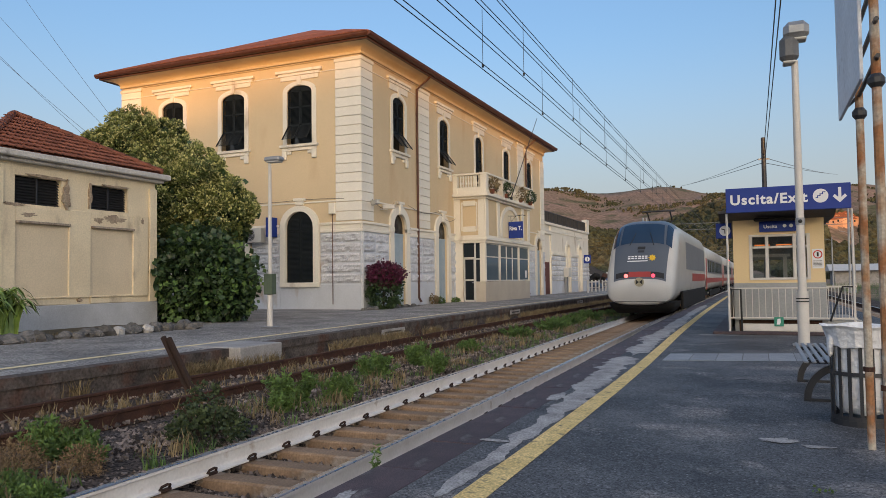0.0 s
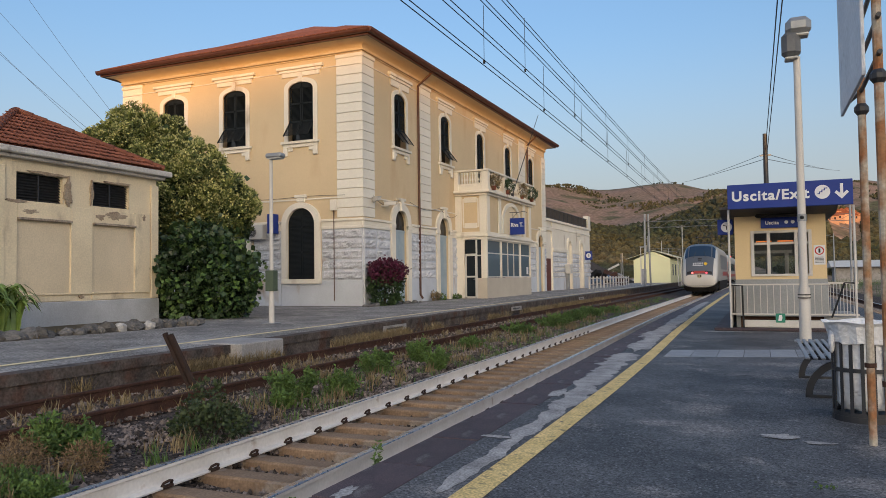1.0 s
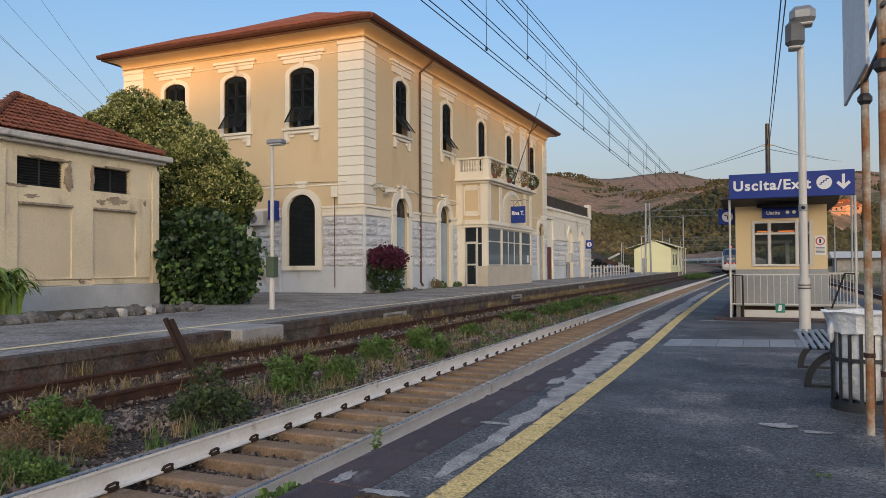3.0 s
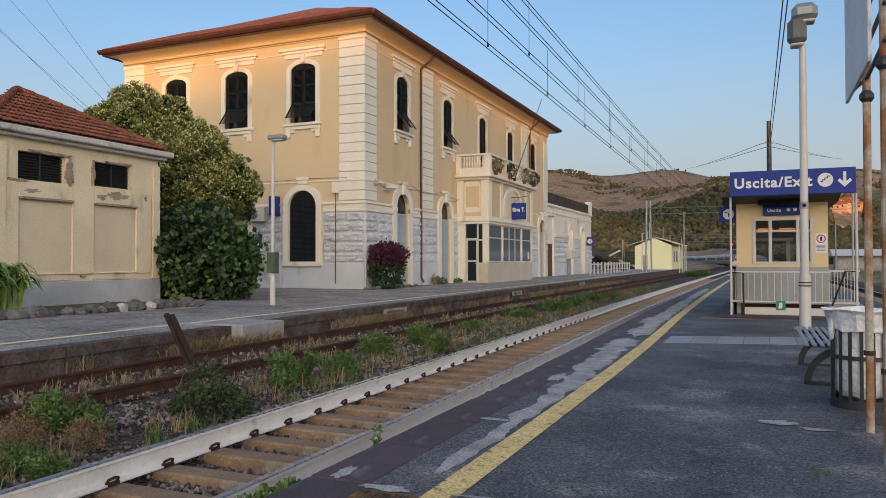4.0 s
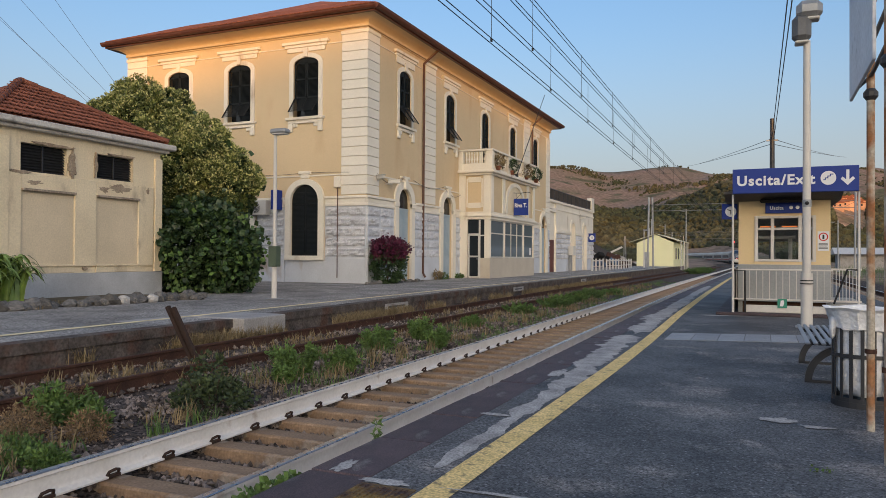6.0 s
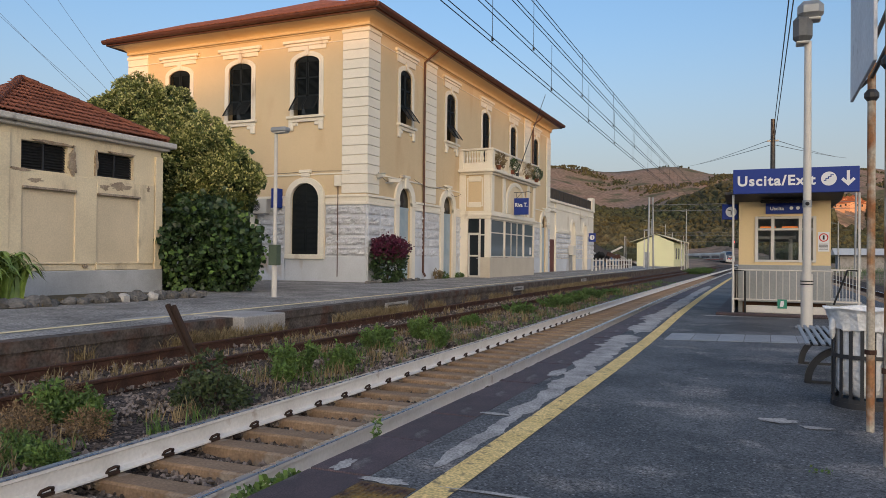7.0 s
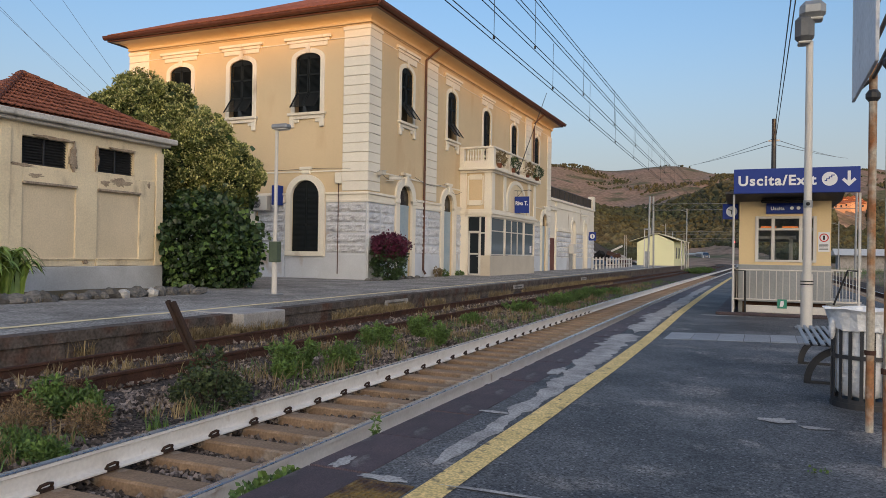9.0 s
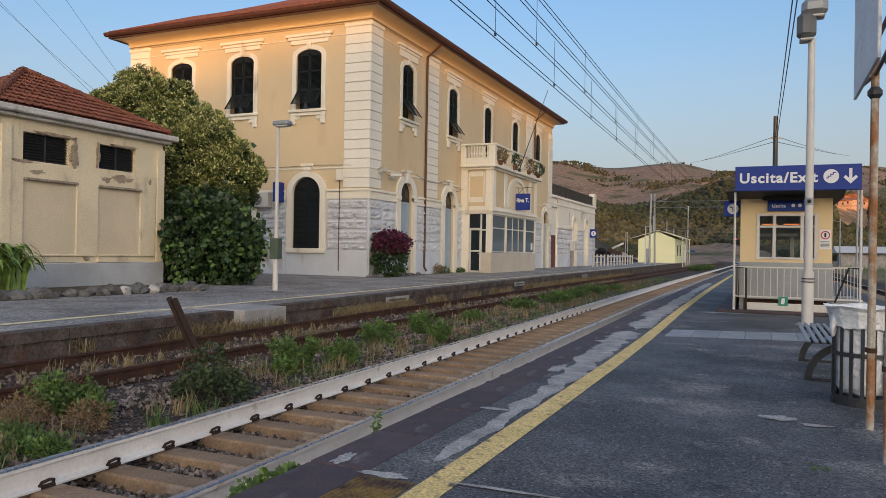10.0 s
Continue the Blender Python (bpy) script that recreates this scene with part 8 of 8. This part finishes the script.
for k in range(26):
    t = k / 25
    o = new("kerb_stone", stone_meshes[k % 5])
    s = rng.uniform(0.08, 0.16)
    o.matrix_world = Matrix.LocRotScale((-16.35 + rng.uniform(-0.12, 0.12), 29.2 + 5.6 * t, FAR_Z + s * 0.3), Euler(rng.uniform(-0.4, 0.4, 3)), (s, s * 1.3, s * 0.7))
    tagged(o, "small rough stone edging the wall bed", "stone", "kerb stones")
g = Geo()
g.box(-18.4, -15.7, 9.5, 17.2, FAR_Z - 0.1, FAR_Z + 0.05, 0.03)
structure("planting_strip", g, EARTH, "dry earth strip in front of the hut")


# weeds between the tracks
def weed(x, y, r, h, seed, z=-0.48):
    t = thing("weed_bush", "leafy green weed growing in the ballast", "weed", "weeds in the ballast", at=(x, y, z))
    rng = np.random.default_rng(seed)
    g = Geo()
    cs, os_ = [], []
    for k in range(int(26 * r / 0.3)):
        a, q = rng.uniform(0, 6.28), r * rng.random() ** 0.6
        top = Vector((q * math.cos(a), q * math.sin(a), h * rng.uniform(0.55, 1.0) * (1 - 0.35 * q / r)))
        base = Vector((top.x * 0.45, top.y * 0.45, 0))
        g.tube([base, top], 0.006, 3, False)
        for i in range(16):
            f = 0.10 + 0.90 * i / 15
            cs.append(tuple(base + (top - base) * f))
            b = rng.uniform(0, 6.28)
            os_.append((math.cos(b) * 0.7, math.sin(b) * 0.7, 0.6))
    part("stem", g, WEED, t)
    V, Fc = leaves(cs, os_, 5, 0.016, 0.062, rng, 0.0, 0.24)
    me = bpy.data.meshes.new("foliage")
    me.from_pydata(V, [], Fc)
    me.materials.append(WEED)
    o = new("foliage", me)
    o.parent = t


for i, w in enumerate([(-6.72, 5.5, 0.38, 0.52), (-6.33, 5.6, 0.18, 0.36), (-6.45, 9.3, 0.42, 0.62), (-6.0, 9.9, 0.30, 0.5), (-6.2, 8.7, 0.2, 0.32), (-6.8, 12.6, 0.42, 0.55), (-6.75, 14.4, 0.36, 0.62), (-5.9, 13.4, 0.30, 0.5), (-6.7, 17.4, 0.35, 0.4),
                         (-7.1, 22.5, 0.6, 0.42), (-6.8, 25.8, 0.8, 0.5), (-7.0, 29.0, 0.7, 0.45), (-7.2, 33, 0.8, 0.5), (-6.9, 36.5, 0.6, 0.4), (-7.4, 90, 1.4, 0.9), (-7.0, 97, 1.6, 0.9), (-7.4, 104, 1.2, 0.8)]):
    weed(*w, 100 + i)
bramble = thing("bramble", "dull green bramble round the leaning post", "weed", at=(-5.95, 6.9, -0.53))
cloud("foliage", [(0, 0, 0.16, 0.46, 0.42, 0.24), (-0.35, 0.35, 0.34, 0.2, 0.2, 0.30)], 430, 7, 0.03, 0.05, mat("dull_bramble_leaf", (0.06, 0.085, 0.03), (0.028, 0.045, 0.016), 0.7, scale=3, fine=12, bump=0, contrast=0.3, island=0.4), bramble, "small dull leaves", 31)
for k in range(9):
    a = 2.4 * k
    part("stem", Geo().tube([(0.05 * math.cos(a), 0.05 * math.sin(a), 0), (0.3 * math.cos(a), 0.3 * math.sin(a), 0.34 + 0.02 * k)], 0.007, 4), BARK, bramble)
pw = thing("platform_weed", "green weed sprouting at the platform edge", "weed", at=(-2.66, 3.55, -0.1))
cloud("foliage", [(0, 0.05, 0.0, 0.08, 0.33, 0.06)], 150, 5, 0.02, 0.042, WEED, pw, "small green leaves", 33)
p2 = thing("platform_weed", "tall thin weed by the rail", "weed", at=(-2.85, 5.25, -0.53))
part("stem", Geo().tube([(0, 0, 0), (0.01, 0, 0.42)], 0.008, 4), WEED, p2)
cloud("foliage", [(0, 0, 0.35, 0.012, 0.012, 0.22)], 60, 3, 0.004, 0.045, WEED, p2, "thin green leaves", 34, narrow=0.16)


# dry grass: blades in tufts along the far platform wall and between the rails
def grass(name, label, spots, blades, h, rad, material, seed):
    rng = np.random.default_rng(seed)
    V, Fc = [], []
    for x, y, z in spots:
        for _ in range(blades):
            a, q = rng.uniform(0, 6.28), rad * rng.random() ** 0.7
            p = Vector((x + q * math.cos(a), y + q * math.sin(a), z))
            hh = h * rng.uniform(0.4, 1.2)
            b = rng.uniform(0, 6.28)
            bend = Vector((math.cos(b), math.sin(b), 0)) * hh * rng.uniform(0.15, 1.0)
            s = Vector((-math.sin(b), math.cos(b), 0)) * 0.0075
            n = len(V)
            V += [tuple(p - s), tuple(p + s), tuple(p + bend * 0.4 + Vector((0, 0, hh * 0.6)) + s * 0.7), tuple(p + bend * 0.4 + Vector((0, 0, hh * 0.6)) - s * 0.7), tuple(p + bend + Vector((0, 0, hh)))]
            Fc += [(n, n + 1, n + 2, n + 3), (n + 3, n + 2, n + 4)]
    me = bpy.data.meshes.new(name)
    me.from_pydata(V, [], Fc)
    me.materials.append(material)
    tagged(new(name, me), label, "grass", "", "stuff")


rng = np.random.default_rng(77)
def strip(n, x0, x1, y0, y1, z, p=1.6):
    out = []
    for _ in range(n):
        s = y0 + (y1 - y0) * rng.random() ** p
        q, h = along(s, rng.uniform(x0, x1))
        if noise.noise((q.x * 0.7, q.y * 0.5, 4)) > -0.12:
            out.append((q.x, q.y, z))
    return out


grass("dry_grass", "dry yellow grass along the foot of the far platform", strip(2600, -9.64, -9.15, 3, 60, -0.41), 14, 0.32, 0.13, DRYGRASS, 41)
grass("dry_grass", "dry straw-coloured grass between the tracks", strip(800, -8.9, -5.6, 4, 50, -0.45), 12, 0.20, 0.12, DRYGRASS, 42)
grass("green_grass", "low green grass between the tracks", strip(700, -7.2, -5.4, 3, 60, -0.48), 12, 0.15, 0.14, WEED, 43)
DEADWEED = mat("brown_dead_weed", (0.27, 0.185, 0.105), (0.14, 0.095, 0.055), 0.85, scale=3, fine=12, bump=0.0, contrast=0.3, island=0.45)
for k, (x, y, r, h) in enumerate(((-6.35, 4.75, 0.30, 0.24), (-6.75, 5.15, 0.26, 0.22), (-6.0, 5.2, 0.2, 0.2), (-6.9, 5.7, 0.2, 0.3))):
    t = thing("dead_weed", "brown dead weed in the near ballast", "weed", "dead weeds", at=(x, y, -0.5))
    cloud("foliage", [(0, 0, h * 0.6, r, r, h * 0.8)], 330, 6, 0.035, 0.035, DEADWEED, t, "fine brown twigs", 150 + k, narrow=0.16, inner=0.35)
for k, (x, y, r) in enumerate(((-5.8, 4.35, 0.24), (-6.15, 4.5, 0.25), (-5.5, 4.4, 0.15), (-6.4, 4.3, 0.2))):
    t = thing("low_weed", "low spreading green weed in the near ballast", "weed", "low weeds", at=(x, y, -0.5))
    cloud("foliage", [(0, 0, 0.06, r, r, 0.13)], 260, 6, 0.03, 0.045, WEED, t, "small green leaves", 170 + k, narrow=0.3, inner=0.3)
grass("green_grass", "low weeds before the hut", [(-15.9 + rng.normal(0, 0.25), rng.uniform(10, 17), FAR_Z) for _ in range(90)], 10, 0.14, 0.1, DRYGRASS, 45)
grass("green_grass", "rough green grass beyond the sidings", [(rng.uniform(8.5, 40), rng.uniform(40, 160), -0.6) for _ in range(900)], 9, 1.0, 0.8, WEED, 46)

# dry pot plants hanging over the balcony, weeds along the station foot
for k, (y, r) in enumerate(((42.5, 0.5), (45.2, 0.38), (48.3, 0.45), (50.6, 0.5))):
    t = thing("balcony_plant", "half-dry pot plant on the balcony", "pot plant", "balcony plants", at=(BX + 0.28, y, 6.62))
    part("pot", Geo().tube([(0, 0, 0.0), (0, 0, 0.26)], 0.12, 12, r1=0.17), ROOFTILE, t, "terracotta pot")
    cloud("foliage", [(0.05, 0, 0.55, 0.3, r, 0.42)], 90, 6, 0.05, 0.10, LEAFDARK if k % 2 else DRYGRASS, t, "sparse brownish leaves", 60 + k)
for k, (x, y, h) in enumerate(((-16.75, 37.9, 0.5), (-16.7, 38.6, 0.35), (-16.7, 33.0, 0.3), (-16.8, 41.2, 0.25))):
    t = thing("wall_weed", "dry weed at the foot of the station wall", "weed", "wall weeds", at=(x, y, FAR_Z))
    cloud("foliage", [(0, 0, h * 0.45, 0.18, 0.4, h * 0.5)], 80, 5, 0.03, 0.08, DRYGRASS if k % 2 == 0 else WEED, t, "thin dry leaves", 70 + k)
weed_sprig = thing("platform_weed", "small green sprig on the asphalt", "weed", at=(0.33, 5.15, 0.0))
cloud("foliage", [(0, 0, 0.01, 0.07, 0.03, 0.01)], 9, 3, 0.008, 0.022, WEED, weed_sprig, "small flat leaves", 80)


motions()
